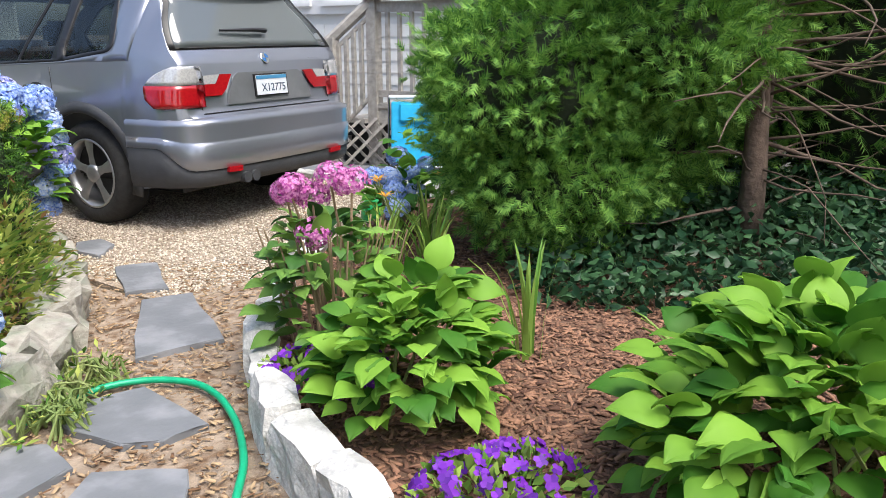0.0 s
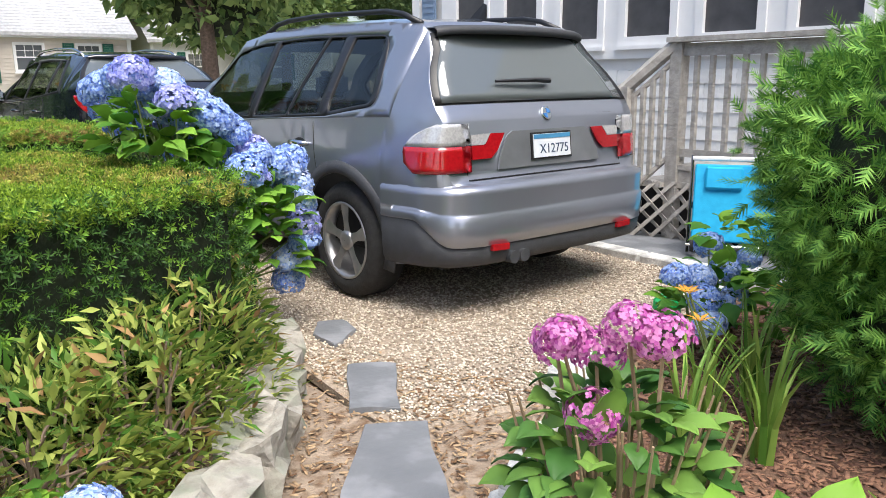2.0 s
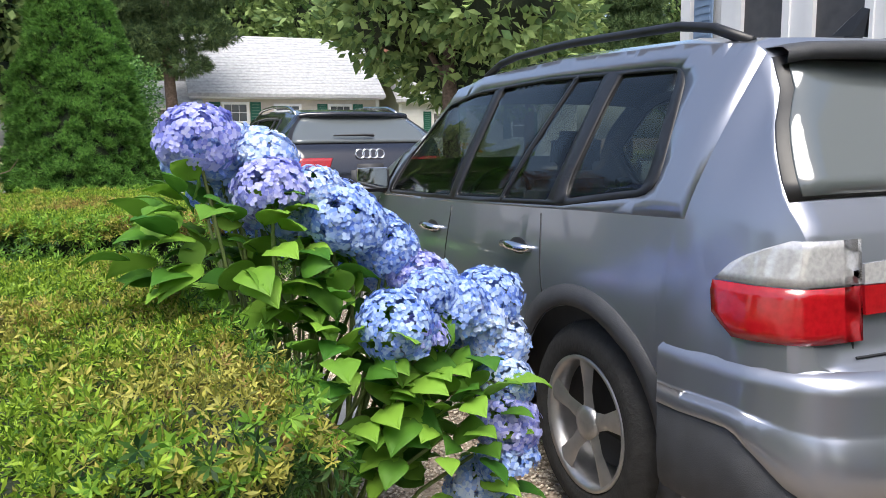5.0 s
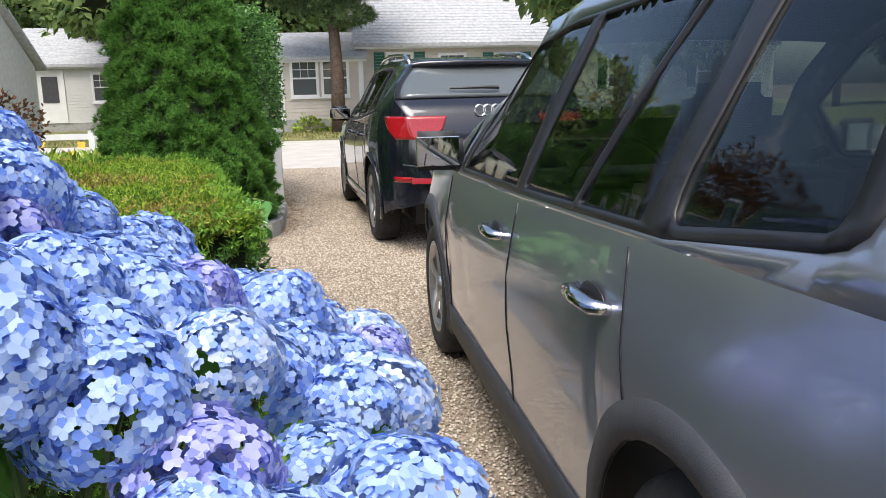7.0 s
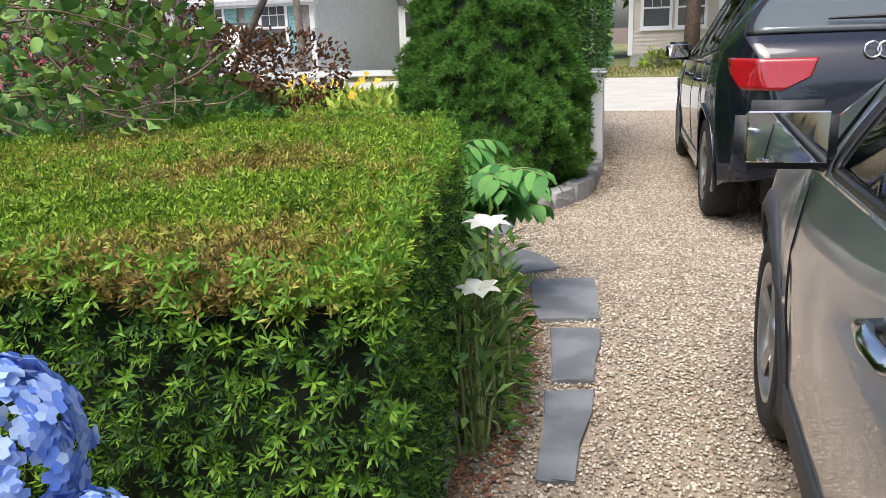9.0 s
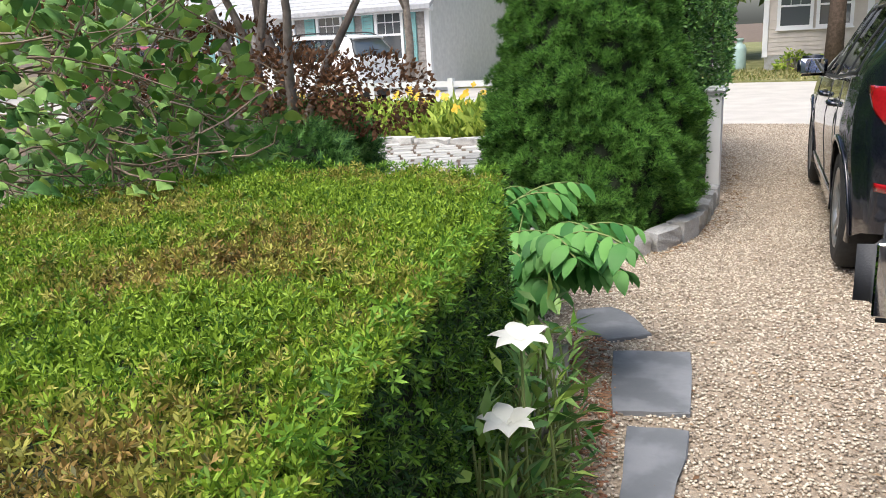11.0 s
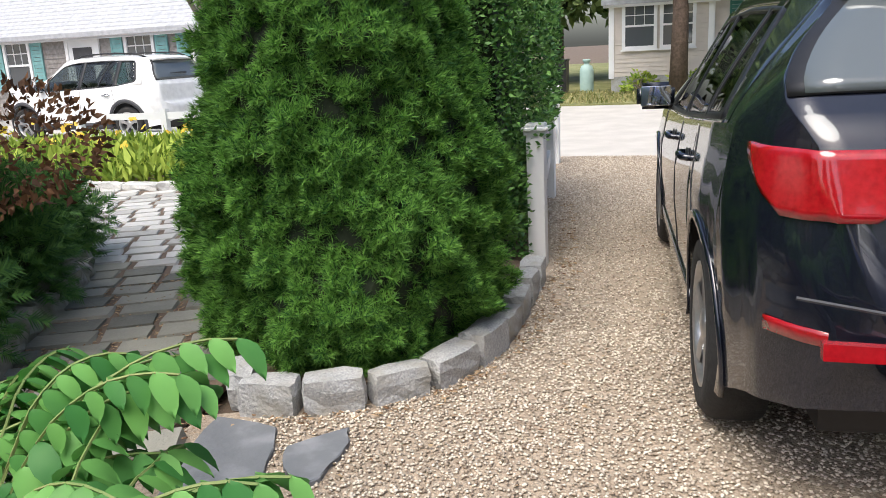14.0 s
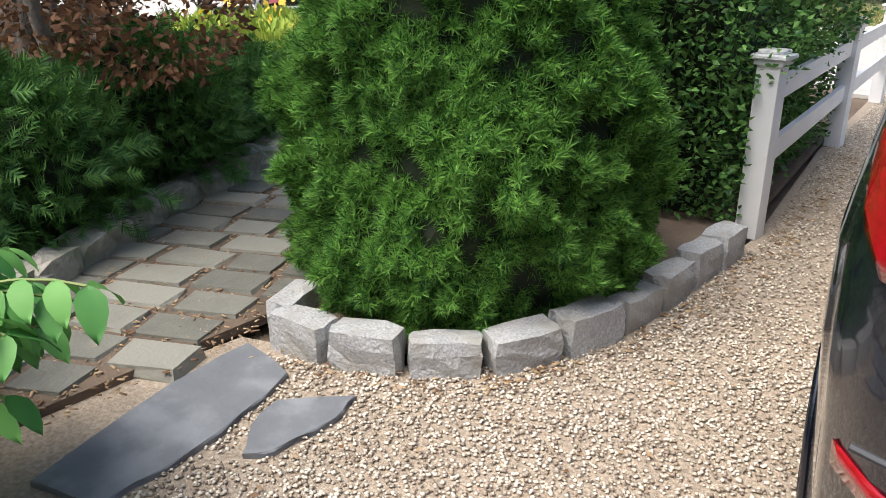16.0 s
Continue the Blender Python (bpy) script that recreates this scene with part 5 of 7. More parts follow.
def text_on(body, string, m, size, mat, name="lettering"):
    cu = bpy.data.curves.new(name, 'FONT')
    cu.body = string
    cu.size = size
    cu.extrude = .0015
    cu.align_x = 'CENTER'
    ob = new(name, cu)
    ob.data.materials.append(mat)
    dg = bpy.context.evaluated_depsgraph_get()
    me = bpy.data.meshes.new_from_object(ob.evaluated_get(dg))
    bpy.data.objects.remove(ob)
    o2 = new(name, me)
    o2.parent = body
    o2.matrix_local = m
    return o2


# silver-blue car
B = dict(L=4.52, arch=.405, hubz=.345, hubs=(.90, 3.69), paint=M_SILVER, clad=M_CLAD, cladw=.075, handlemat=M_CHROME, mirmat=M_CLAD, railmat=M_BLACK, spoilmat=M_CLAD,
         top=[(0, .62), (.015, .70), (.06, .735), (.085, .75), (.10, .80), (.125, 1.06), (.145, 1.10), (.17, 1.135), (.30, 1.34), (.43, 1.545), (.50, 1.60), (.8, 1.635), (1.6, 1.66), (2.3, 1.645), (2.6, 1.60), (3.3, 1.13), (3.4, 1.09), (4.1, .99), (4.4, .86), (4.5, .70), (4.52, .60)],
         belt=[(0, .55), (.05, .66), (.12, 1.02), (.3, 1.09), (.9, 1.07), (2.0, 1.02), (3.2, .985), (4.2, .90), (4.45, .75), (4.52, .55)],
         wid=[(0, .60), (.04, .74), (.1, .80), (.2, .86), (.4, .905), (.8, .925), (1.5, .925), (3.0, .92), (3.8, .915), (4.15, .86), (4.4, .70), (4.52, .5)],
         low=[(0, .40), (.12, .33), (.5, .27), (1.4, .25), (3.2, .25), (4.1, .26), (4.4, .30), (4.52, .42)],
         roofw=[(0, .70), (.15, .74), (.45, .60), (.8, .60), (2.5, .60), (3.3, .70), (4.5, .6)],
         green=(.44, 3.16), surround=(.60, .72, 3.06, 3.06, .05, .09, .012), panes=[(.66, .76, 1.10, 1.08, .05, .10, .035, .085), (1.20, 1.18, 1.56, 1.36, 0, .02, .03, .085), (1.585, 1.385, 2.04, 2.0, 0, .02, .03, .085), (2.12, 2.08, 3.0, 3.0, 0, .02, .03, .085)],
         cut=(1.22, 2.06, 3.18), handles=[(1.35, .90), (2.25, .885)], mirror=(3.08, 1.09), rails=(.55, 2.35), railh=.055, rear=(.185, .425), shield=(2.68, 3.26))
bmw, bbody, bside, bsidez, bmir, bshell, bsec = car("parked_suv", pose(0.0, 0.10, 0, 0, 0, 1.8) @ Matrix.Diagonal((.975, .985, .975, 1)), "silver-blue estate car with grey cladding parked on gravel", B, M_SMOKE)
def wrap_lamp(z0, z1, n):
    """A lens that runs from the tailgate's edge round the corner on to the side."""
    rws = []
    for z in np.linspace(z0, z1, n):
        yt = .10 + .025 * (z - .8) / .26 - .014
        end = float(np.interp(z, (.80, .85, .93, 1.0, 1.055), (.25, .31, .33, .27, .15)))
        rws.append([(-.62, yt, z), (-.68, yt, z), (-.735, yt + .003, z), (-.785, yt + .014, z)] + [bsidez(y, z, .008) for y in np.linspace(.13, end, 9)])
    return bshell(rws, .012)


bmir("tail_lamp", wrap_lamp(.80, .938, 6), M_RED, bbody, "red tail lamp lens")
bmir("lamp_lens", wrap_lamp(.942, 1.055, 6), M_CLEAR, bbody, "clear lamp lens")
for sg in (-1, 1):
    bm = flat(bmesh.new(), [(sg * x, z) for x, z in ((.605, .865), (.47, .865), (.42, .905), (.36, .995), (.46, .997), (.505, .938), (.605, .938))], .090, .10)
    part("tail_lamp", bm, M_RED, bbody, "red tail lamp lens")
    bm = flat(bmesh.new(), [(sg * x, z) for x, z in ((.605, .992), (.605, .941), (.508, .941), (.466, .997))], .090, .10)
    part("lamp_lens", bm, M_CLEAR, bbody, "clear lamp lens")
    bm = flat(bmesh.new(), [(sg * x, z) for x, z in ((.46, .385), (.58, .39), (.58, .425), (.46, .42))], -.048, .0, .03)
    part("reflector", bm, M_RED, bbody, "red bumper reflector")
# Recess is the car's silver paint, coloured darker for its downward-facing shade.
bm = flat(bmesh.new(), [(-.42, .80), (.42, .80), (.40, .87), (.34, .98), (.30, 1.0), (-.30, 1.0), (-.34, .98), (-.40, .87)], .092, .10, .01)
part("plate_recess", bm, material("shaded_silver_paint", (0.20, 0.21, 0.23), None, 0.4, metal=.5, coat=1), bbody)
bm = flat(bmesh.new(), [(-.165, .835), (.165, .835), (.165, .985), (-.165, .985)], .082, .10, .008)
part("plate_frame", bm, M_BLACK, bbody)
bm = flat(bmesh.new(), [(-.152, .845), (.152, .845), (.152, .975), (-.152, .975)], .077, .10, .006)
pl = part("number_plate", bm, M_PLATE, bbody, "white and blue number plate")
bm = flat(bmesh.new(), [(-.15, .95), (.15, .95), (.15, .974), (-.15, .974)], .0745, .10, .003)
part("plate_band", bm, M_PLATEBLUE, pl)
text_on(pl, "X12775", pose(.015, .073, .868, 84, 0, 0), .075, M_TEXT)
bm = bmesh.new()
box(bm, -.14, .13, .0748, .0765, .85, .858)
part("plate_caption", bm, M_TEXT, pl)
bm = bmesh.new()
lathe(bm, [(.041, 0), (.041, .008), (.036, .011), (.002, .012)], 28)
rd = part("badge", bm, M_CHROME, bbody, "round chrome badge")
rd.matrix_local = pose(0, .137, 1.085, 70)
for a0 in (0, math.pi):
    bm = bmesh.new()
    prism(bm, [(0, 0)] + [(.029 * math.cos(a0 + a), .029 * math.sin(a0 + a)) for a in np.linspace(0, math.pi / 2, 8)], .0115, .0135)
    part("badge_quarter", bm, M_BLUESPOT, rd)
bm = bmesh.new()
for x in (.47, .52, .57):
    box(bm, x - .017, x + .017, .1335, .139, 1.052, 1.078)
part("badge_bars", bm, M_CHROME, bbody)
bm = bmesh.new()
for x, w in ((-.62, .01), (.62, .01)):
    tube(bm, [(x * 1.02, .095, .755), (x * 1.02, .098, .82), (x * 1.0, .12, 1.03)], .003, 5)
tube(bm, [(-.63, .085, .757), (.63, .085, .757)], .004, 5)
part("tailgate_seam", bm, M_BLACK, bbody)
def wrap_bumper(nm, levels, mat, label):
    """A bumper skin that follows the tail's plan from one rear wheel arch to the other."""
    w = curve(B["wid"])
    rws = []

    def lift(y):
        u = min(1, max(0, (y - .06) / .20))
        return .14 * u * u * (3 - 2 * u)
    for z, o, k in levels:
        even = .03 if .43 < z < .70 and nm == "rear_bumper" else o
        left = [(-(w(y) + (o + (even - o) * min(1, y / .08)) * (1 - .5 * min(1, y / .34))), y - o * max(0, 1 - y / .35), z + k * lift(y)) for y in np.linspace(.485, 0, 18)]
        mid = [(x, -o - .012 * (1 - (x / .6) ** 2), z) for x in np.linspace(-.54, .54, 11)]
        rws.append(left + mid + [(-x, y, zz) for x, y, zz in left[::-1]])
    bm = bmesh.new()
    grid_surface(bm, rws)
    bmesh.ops.recalc_face_normals(bm, faces=bm.faces[:])
    return part(nm, bm, mat, bbody, label, smooth=True)


wrap_bumper("bumper_skirt", ((.30, -.03, 0), (.315, .004, .1), (.35, .020, .4), (.415, .024, 1), (.425, .004, 1)), M_CLAD, "dark grey plastic lower bumper")
wrap_bumper("rear_bumper", ((.412, .012, 1), (.42, .034, 1), (.50, .038, .6), (.575, .040, .3), (.585, .030, .2), (.60, .028, .2), (.69, .030, 0), (.72, .030, 0), (.738, -.02, 0)), M_SILVER, "silver-blue rear bumper")
for x in (-.42, -.34):
    bm = bmesh.new()
    lathe(bm, [(.036, -.02), (.036, .12), (.030, .12), (.030, -.015)], 20)
    ex = part("exhaust_pipe", bm, M_CLAD, bbody)
    ex.matrix_local = pose(x, -.03, .335, -90)
bm = bmesh.new()
grid_surface(bm, [[(-.03, .75, 1.645), (0, .75, 1.67), (.03, .75, 1.645)], [(-.02, .68, 1.64), (0, .66, 1.73), (.02, .68, 1.64)], [(-.01, .64, 1.63), (0, .63, 1.72), (.01, .64, 1.63)]])
part("antenna_fin", bm, M_BLACK, bmw)

# navy car
A = dict(L=4.55, arch=.41, hubz=.36, hubs=(.93, 3.70), paint=M_NAVY, clad=M_NAVY, cladw=.035, handlemat=M_NAVY, mirmat=M_NAVY, railmat=M_CHROME, spoilmat=M_NAVY,
         top=[(0, .55), (.02, .66), (.05, .82), (.08, .96), (.13, 1.15), (.19, 1.22), (.24, 1.26), (.42, 1.42), (.60, 1.57), (.70, 1.585), (1.0, 1.625), (1.7, 1.65), (2.3, 1.63), (2.6, 1.58), (3.3, 1.10), (3.4, 1.06), (4.1, .96), (4.4, .82), (4.52, .66), (4.55, .58)],
         belt=[(0, .52), (.06, .76), (.12, 1.10), (.3, 1.19), (1.0, 1.13), (2.0, 1.05), (3.2, 1.0), (4.2, .90), (4.45, .72), (4.55, .52)],
         wid=[(0, .50), (.04, .64), (.12, .755), (.25, .855), (.5, .918), (.9, .94), (1.5, .935), (3.0, .93), (3.8, .925), (4.2, .86), (4.4, .72), (4.55, .5)],
         low=[(0, .46), (.12, .40), (.35, .35), (.5, .29), (.9, .25), (1.4, .24), (3.2, .24), (4.1, .25), (4.4, .28), (4.55, .4)],
         roofw=[(0, .70), (.2, .74), (.6, .60), (1.0, .60), (2.5, .60), (3.3, .70), (4.5, .6)],
         green=(.62, 3.16), surround=(.74, .98, 3.06, 3.06, 0, .05, .012), panes=[(.82, 1.04, 1.20, 1.20, 0, .03, .035, .085), (1.25, 1.25, 2.03, 2.0, 0, .02, .03, .085), (2.10, 2.07, 3.0, 3.0, 0, .02, .03, .085)],
         cut=(1.30, 2.06, 3.18), handles=[(1.55, .93), (2.42, .92)], mirror=(3.02, 1.10), rails=(.75, 2.45), railh=.045, rear=(.255, .585), shield=(2.68, 3.26))
AUDI_M = pose(-0.20, 6.02, 0, 0, 0, 5.2) @ Matrix.Diagonal((.97, .985, .975, 1))
audi, abody, aside, asidez, amir, ashell, asec = car("navy_suv", AUDI_M, "glossy dark navy estate car parked on the gravel drive", A, M_SMOKE)
def wide_lamp(z0, z1, n):
    """A lens from the tailgate round the corner on to the wing."""
    wing = curve(A["wid"])
    ytop = lambda z: float(np.interp(z, [q[1] for q in A["top"][:6]], [q[0] for q in A["top"][:6]]))
    rws = []
    for z in np.linspace(z0, z1, n):
        yt = ytop(z) - .012
        inner = float(np.interp(z, (.95, 1.03, 1.135), (.60, .44, .40)))
        end = float(np.interp(z, (.95, 1.03, 1.10, 1.135), (.18, .27, .36, .37)))
        xe = wing(yt + .02) * .96
        rws.append([(-inner - (xe - inner) * q, yt + .006 * q, z) for q in (0, .3, .6, .85, 1)] + [asidez(y, z, .008) for y in np.linspace(yt + .03, end, 10)])
    return ashell(rws, .012)


amir("tail_lamp", wide_lamp(.95, 1.135, 8), M_RED, abody, "wrap-round red tail lamp")
for sg in (-1, 1):
    bm = flat(bmesh.new(), [(sg * x, z) for x, z in ((.40, .60), (.72, .61), (.72, .655), (.40, .64))], .002, .12, .03)
    part("reflector", bm, M_RED, abody, "red bumper reflector strip")
for k in range(4):
    bm = bmesh.new()
    n = 24
    tube(bm, [(-.105 + .07 * k + .044 * math.cos(2 * math.pi * i / n), .125 + .25 * (.044 * math.sin(2 * math.pi * i / n)), 1.17 + .044 * math.sin(2 * math.pi * i / n)) for i in range(n + 1)], .005, 6)
    part("badge_ring", bm, M_CHROME, abody, "chrome badge ring")
bm = bmesh.new()
for x in (-.52, -.47):
    box(bm, x - .018, x + .018, .03, .055, .79, .81)
part("badge_bars", bm, M_CHROME, abody)
bm = flat(bmesh.new(), [(-.155, .83), (.155, .83), (.155, .965), (-.155, .965)], .085, .22, .008)
apl = part("number_plate", bm, M_PLATE, abody, "white number plate")
text_on(apl, "24 PS", pose(0, .068, .86, 78, 0, 0), .07, M_TEXT)
bm = bmesh.new()
tube(bm, [(-.78, .03, .76), (-.4, -.005, .70), (0, -.008, .685), (.4, -.005, .70), (.78, .03, .76)], .006, 6)
part("bumper_strip", bm, M_CLAD, abody)
lens = [[asidez(y, z, .006) for y in np.linspace(.07, .22, 8)] for z in (.605, .63, .65)]
amir("side_reflector", ashell(lens), M_RED, abody, "red bumper reflector")

# far parked cars
far = dict(B)
far.update(paint=material("white_paint_car", (0.7, 0.7, 0.7), None, .3, coat=1.0), spoilmat=M_WHITE)
far1, *_ = car("white_suv", pose(-10.6, 17.6, -.02, 0, 0, 84), "white car parked on the far side of the road", far, M_SMOKE)
far2 = dict(B)
far2.update(paint=material("maroon_paint", (0.28, 0.05, 0.07), None, .3, coat=1.0))
car("maroon_suv", pose(-15.6, 16.9, -.02, 0, 0, 86), "pale red car parked before the grey cottage", far2, M_SMOKE)


# ---- plants ----
def hedge(name, poly, z0, z1, label, n_top, n_side, brown=0.1, lit_share=.26):
    """A clipped yew hedge over a plan outline, counter-clockwise."""
    h = thing(name, pose(0, 0, 0), label, "hedge")
    cx, cy = np.mean([p[0] for p in poly]), np.mean([p[1] for p in poly])
    bm = bmesh.new()
    ins = []
    for x, y in poly:
        d = Vector((cx - x, cy - y))
        ins.append((x + d.x / d.length * .09, y + d.y / d.length * .09))
    # Dark block stands for the unlit inside of the hedge.
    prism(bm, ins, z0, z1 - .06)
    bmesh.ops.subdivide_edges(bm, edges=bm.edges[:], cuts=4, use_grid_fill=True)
    part("shade_core", bm, M_CORE, h)
    xs, ys = [p[0] for p in poly], [p[1] for p in poly]
    P = np.c_[RNG.uniform(min(xs), max(xs), n_top * 2), RNG.uniform(min(ys), max(ys), n_top * 2)]
    P = P[inside(poly, P)]
    n = len(P)
    lump = np.array([noise.noise((x * 5, y * 5, 0)) * .03 + noise.noise((x * 15, y * 15, 4)) * .026 for x, y in P])
    pos = np.c_[P, z1 - .045 + lump + RNG.uniform(-.045, .012, n)]
    d = np.c_[RNG.normal(0, .9, (n, 2)), RNG.uniform(.25, 1.3, n)]
    patch = np.array([noise.noise((x * 1.7 + 9, y * 1.7, 3)) for x, y in P]) + RNG.normal(0, .22, n)
    sz = RNG.uniform(.022, .044, n)
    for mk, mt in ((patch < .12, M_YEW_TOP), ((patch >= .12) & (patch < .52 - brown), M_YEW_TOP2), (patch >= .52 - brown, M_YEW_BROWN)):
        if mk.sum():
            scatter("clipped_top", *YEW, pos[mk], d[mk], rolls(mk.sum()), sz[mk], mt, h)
    pp, dd = [], []
    per = sum(math.dist(a, b) for a, b in zip(poly, poly[1:] + poly[:1]))
    for a, b in zip(poly, poly[1:] + poly[:1]):
        ln = math.dist(a, b)
        k = int(n_side * ln / per)
        u = RNG.uniform(0, 1, k)
        nx, ny = (b[1] - a[1]) / ln, -(b[0] - a[0]) / ln
        z = RNG.uniform(z0, z1, k)
        jit = RNG.uniform(-.06, .005, k) + .03 * np.array([noise.noise((q * ln * 9, w * 9, ln)) for q, w in zip(u, z)])
        pp.append(np.c_[a[0] + (b[0] - a[0]) * u + nx * jit, a[1] + (b[1] - a[1]) * u + ny * jit, z])
        dd.append(np.c_[nx + RNG.normal(0, .7, k), ny + RNG.normal(0, .7, k), RNG.uniform(-.2, 1.0, k)])
    pp, dd = np.concatenate(pp), np.concatenate(dd)
    # More pale young tips towards the top and on lit sides: brightness put into colour.
    young = RNG.uniform(0, 1, len(pp)) < lit_share + .5 * np.clip((pp[:, 2] - z1 + .14) / .14, 0, 1)
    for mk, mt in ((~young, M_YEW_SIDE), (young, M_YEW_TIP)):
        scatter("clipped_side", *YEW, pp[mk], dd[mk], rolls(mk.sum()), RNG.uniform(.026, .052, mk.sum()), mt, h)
    return h


hedge("yew_hedge", [(-1.98, -.20), (-2.02, .25), (-2.14, .9), (-2.25, 1.66), (-4.6, 2.2), (-4.6, -1.3), (-2.73, -.50)], .05, .92, "flat-clipped green yew hedge with yellow-green top", 34000, 16000, -.12, .13)
hedge("yew_hedge", [(-1.66, 2.12), (-1.86, 2.9), (-2.02, 3.72), (-2.3, 4.40), (-3.2, 4.34), (-3.75, 3.65), (-3.6, 2.3), (-2.45, 2.12)], .05, .99, "clipped yew hedge with rusty browned patches on top", 32000, 17000, .02, .5)


def cone_tree(name, x, y, z0, Hh, prof, n, label, tmpl, size, mat, core_k=.86, up=.5):
    t = thing(name, pose(x, y, z0), label, "tree")
    zs, rs = zip(*prof)
    rad = lambda z, a: np.interp(z, zs, rs) * (1 + .05 * math.sin(a * 5 + z * 9) + .04 * math.sin(a * 3 - z * 5))
    # Black inner cone, coloured as the shade behind the needles.
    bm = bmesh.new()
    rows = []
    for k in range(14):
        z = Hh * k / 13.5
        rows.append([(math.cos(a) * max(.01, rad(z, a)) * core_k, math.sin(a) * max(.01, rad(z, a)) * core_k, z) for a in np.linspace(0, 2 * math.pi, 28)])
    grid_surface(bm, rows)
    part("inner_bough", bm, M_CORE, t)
    bm = bmesh.new()
    tube(bm, [(0, 0, -z0 + .01), (0, 0, .5)], .06)
    part("trunk", bm, M_BARK, t)
    z = Hh * (1 - np.sqrt(RNG.uniform(0, 1, n)))
    a = rolls(n)
    lump = np.array([noise.noise((math.cos(q) * 5.0 * rad(w, q) / .6, math.sin(q) * 5.0 * rad(w, q) / .6, w * 7.5)) + .5 * noise.noise((math.cos(q) * 11, math.sin(q) * 11, w * 15)) for q, w in zip(a, z)])
    r = np.array([rad(w, q) for w, q in zip(z, a)]) * (.90 + .19 * lump) + RNG.uniform(-.05, .02, n)
    r = np.maximum(r, .01)
    pos = np.c_[np.cos(a) * r, np.sin(a) * r, z + .02]
    d = np.c_[np.cos(a) + RNG.normal(0, .45, n), np.sin(a) + RNG.normal(0, .45, n), up + RNG.normal(0, .45, n)]
    scatter("foliage", *tmpl, pos, d, rolls(n), RNG.uniform(*size, n), mat, t)
    return t


cone_tree("dwarf_spruce", -2.84, 7.42, .05, 3.5, [(0, .70), (.2, .80), (.6, .78), (1.1, .69), (1.7, .58), (2.5, .40), (3.5, .02)], 60000, "dense conical dwarf spruce ringed by granite blocks", TUFT, (.03, .058), M_SPRUCE)

# tall holly hedge behind the spruce
hh = thing("holly_hedge", pose(-2.80, 9.35, .04, 0, 0, 7.5), "tall dense hedge of glossy dark green leaves", "hedge")
n = 26000
pos = np.c_[RNG.uniform(-.5, .5, n), RNG.uniform(-.75, 1.9, n), RNG.uniform(.05, 2.15, n)]
face = RNG.integers(0, 4, n)
pos[face == 0, 0] = .46 + RNG.uniform(-.1, .08, (face == 0).sum()) + .17 * np.clip((pos[face == 0, 2] - .6) / .3, 0, 1)
pos[face == 1, 1] = -.72 + RNG.uniform(-.08, .08, (face == 1).sum())
pos[face == 2, 2] = 2.1 + RNG.uniform(-.12, .12, (face == 2).sum())
pos[face == 3, 0] = .40 + RNG.uniform(-.1, .1, (face == 3).sum())
d = np.c_[RNG.normal(.5, .7, n), RNG.normal(-.3, .7, n), RNG.normal(.1, .5, n)]
scatter("leaves", *LEAF, pos, d, rolls(n), RNG.uniform(.03, .055, n), M_HOLLY, hh)
# Plain dark box added behind the leaves as the hedge's inner shade.
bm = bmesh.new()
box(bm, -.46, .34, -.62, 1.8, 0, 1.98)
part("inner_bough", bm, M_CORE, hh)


def tree_mass(name, x, y, z0, blobs, n, tmpl, size, mat, label, category, trunks, core=True, out=.4, bark=None, sub=.82):
    """A crown of leaf clumps over several lobes (x, y, z, rx, ry, rz), with trunks as lists of points."""
    t = thing(name, pose(x, y, z0), label, category)
    for pts, r0, r1 in trunks:
        bm = bmesh.new()
        k = len(pts)
        tube(bm, pts, [r0 + (r1 - r0) * i / (k - 1) for i in range(k)], 8)
        part("trunk" if r0 > .04 else "branch", bm, bark or M_BARK, t, smooth=True)
    vol = np.array([b[3] * b[4] + b[4] * b[5] + b[3] * b[5] for b in blobs])
    pick = RNG.choice(len(blobs), n, p=vol / vol.sum())
    Bl = np.array(blobs)[pick]
    dr = sphere_dirs(n, RNG)
    lump = np.array([noise.noise((q[0] * 3.1 + b, q[1] * 3.1, q[2] * 3.1)) for q, b in zip(dr, pick)])
    rr = np.clip(.90 + .28 * lump + RNG.normal(0, .09, n), .3, 1.3)[:, None]
    pos = Bl[:, :3] + dr * Bl[:, 3:] * rr
    d = dr + RNG.normal(0, out, (n, 3)) + np.array([0, 0, .1])
    ob = scatter("foliage", *tmpl, pos, d, rolls(n), RNG.uniform(*size, n), mat, t)
    # Dark lumps within each lobe paint the shade seen through leaf gaps.
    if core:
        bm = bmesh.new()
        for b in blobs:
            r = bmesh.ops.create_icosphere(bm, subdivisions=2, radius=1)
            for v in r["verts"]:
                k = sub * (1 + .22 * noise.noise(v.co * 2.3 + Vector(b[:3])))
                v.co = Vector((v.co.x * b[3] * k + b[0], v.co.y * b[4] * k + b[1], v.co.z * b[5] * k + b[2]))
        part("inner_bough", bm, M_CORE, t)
    return t


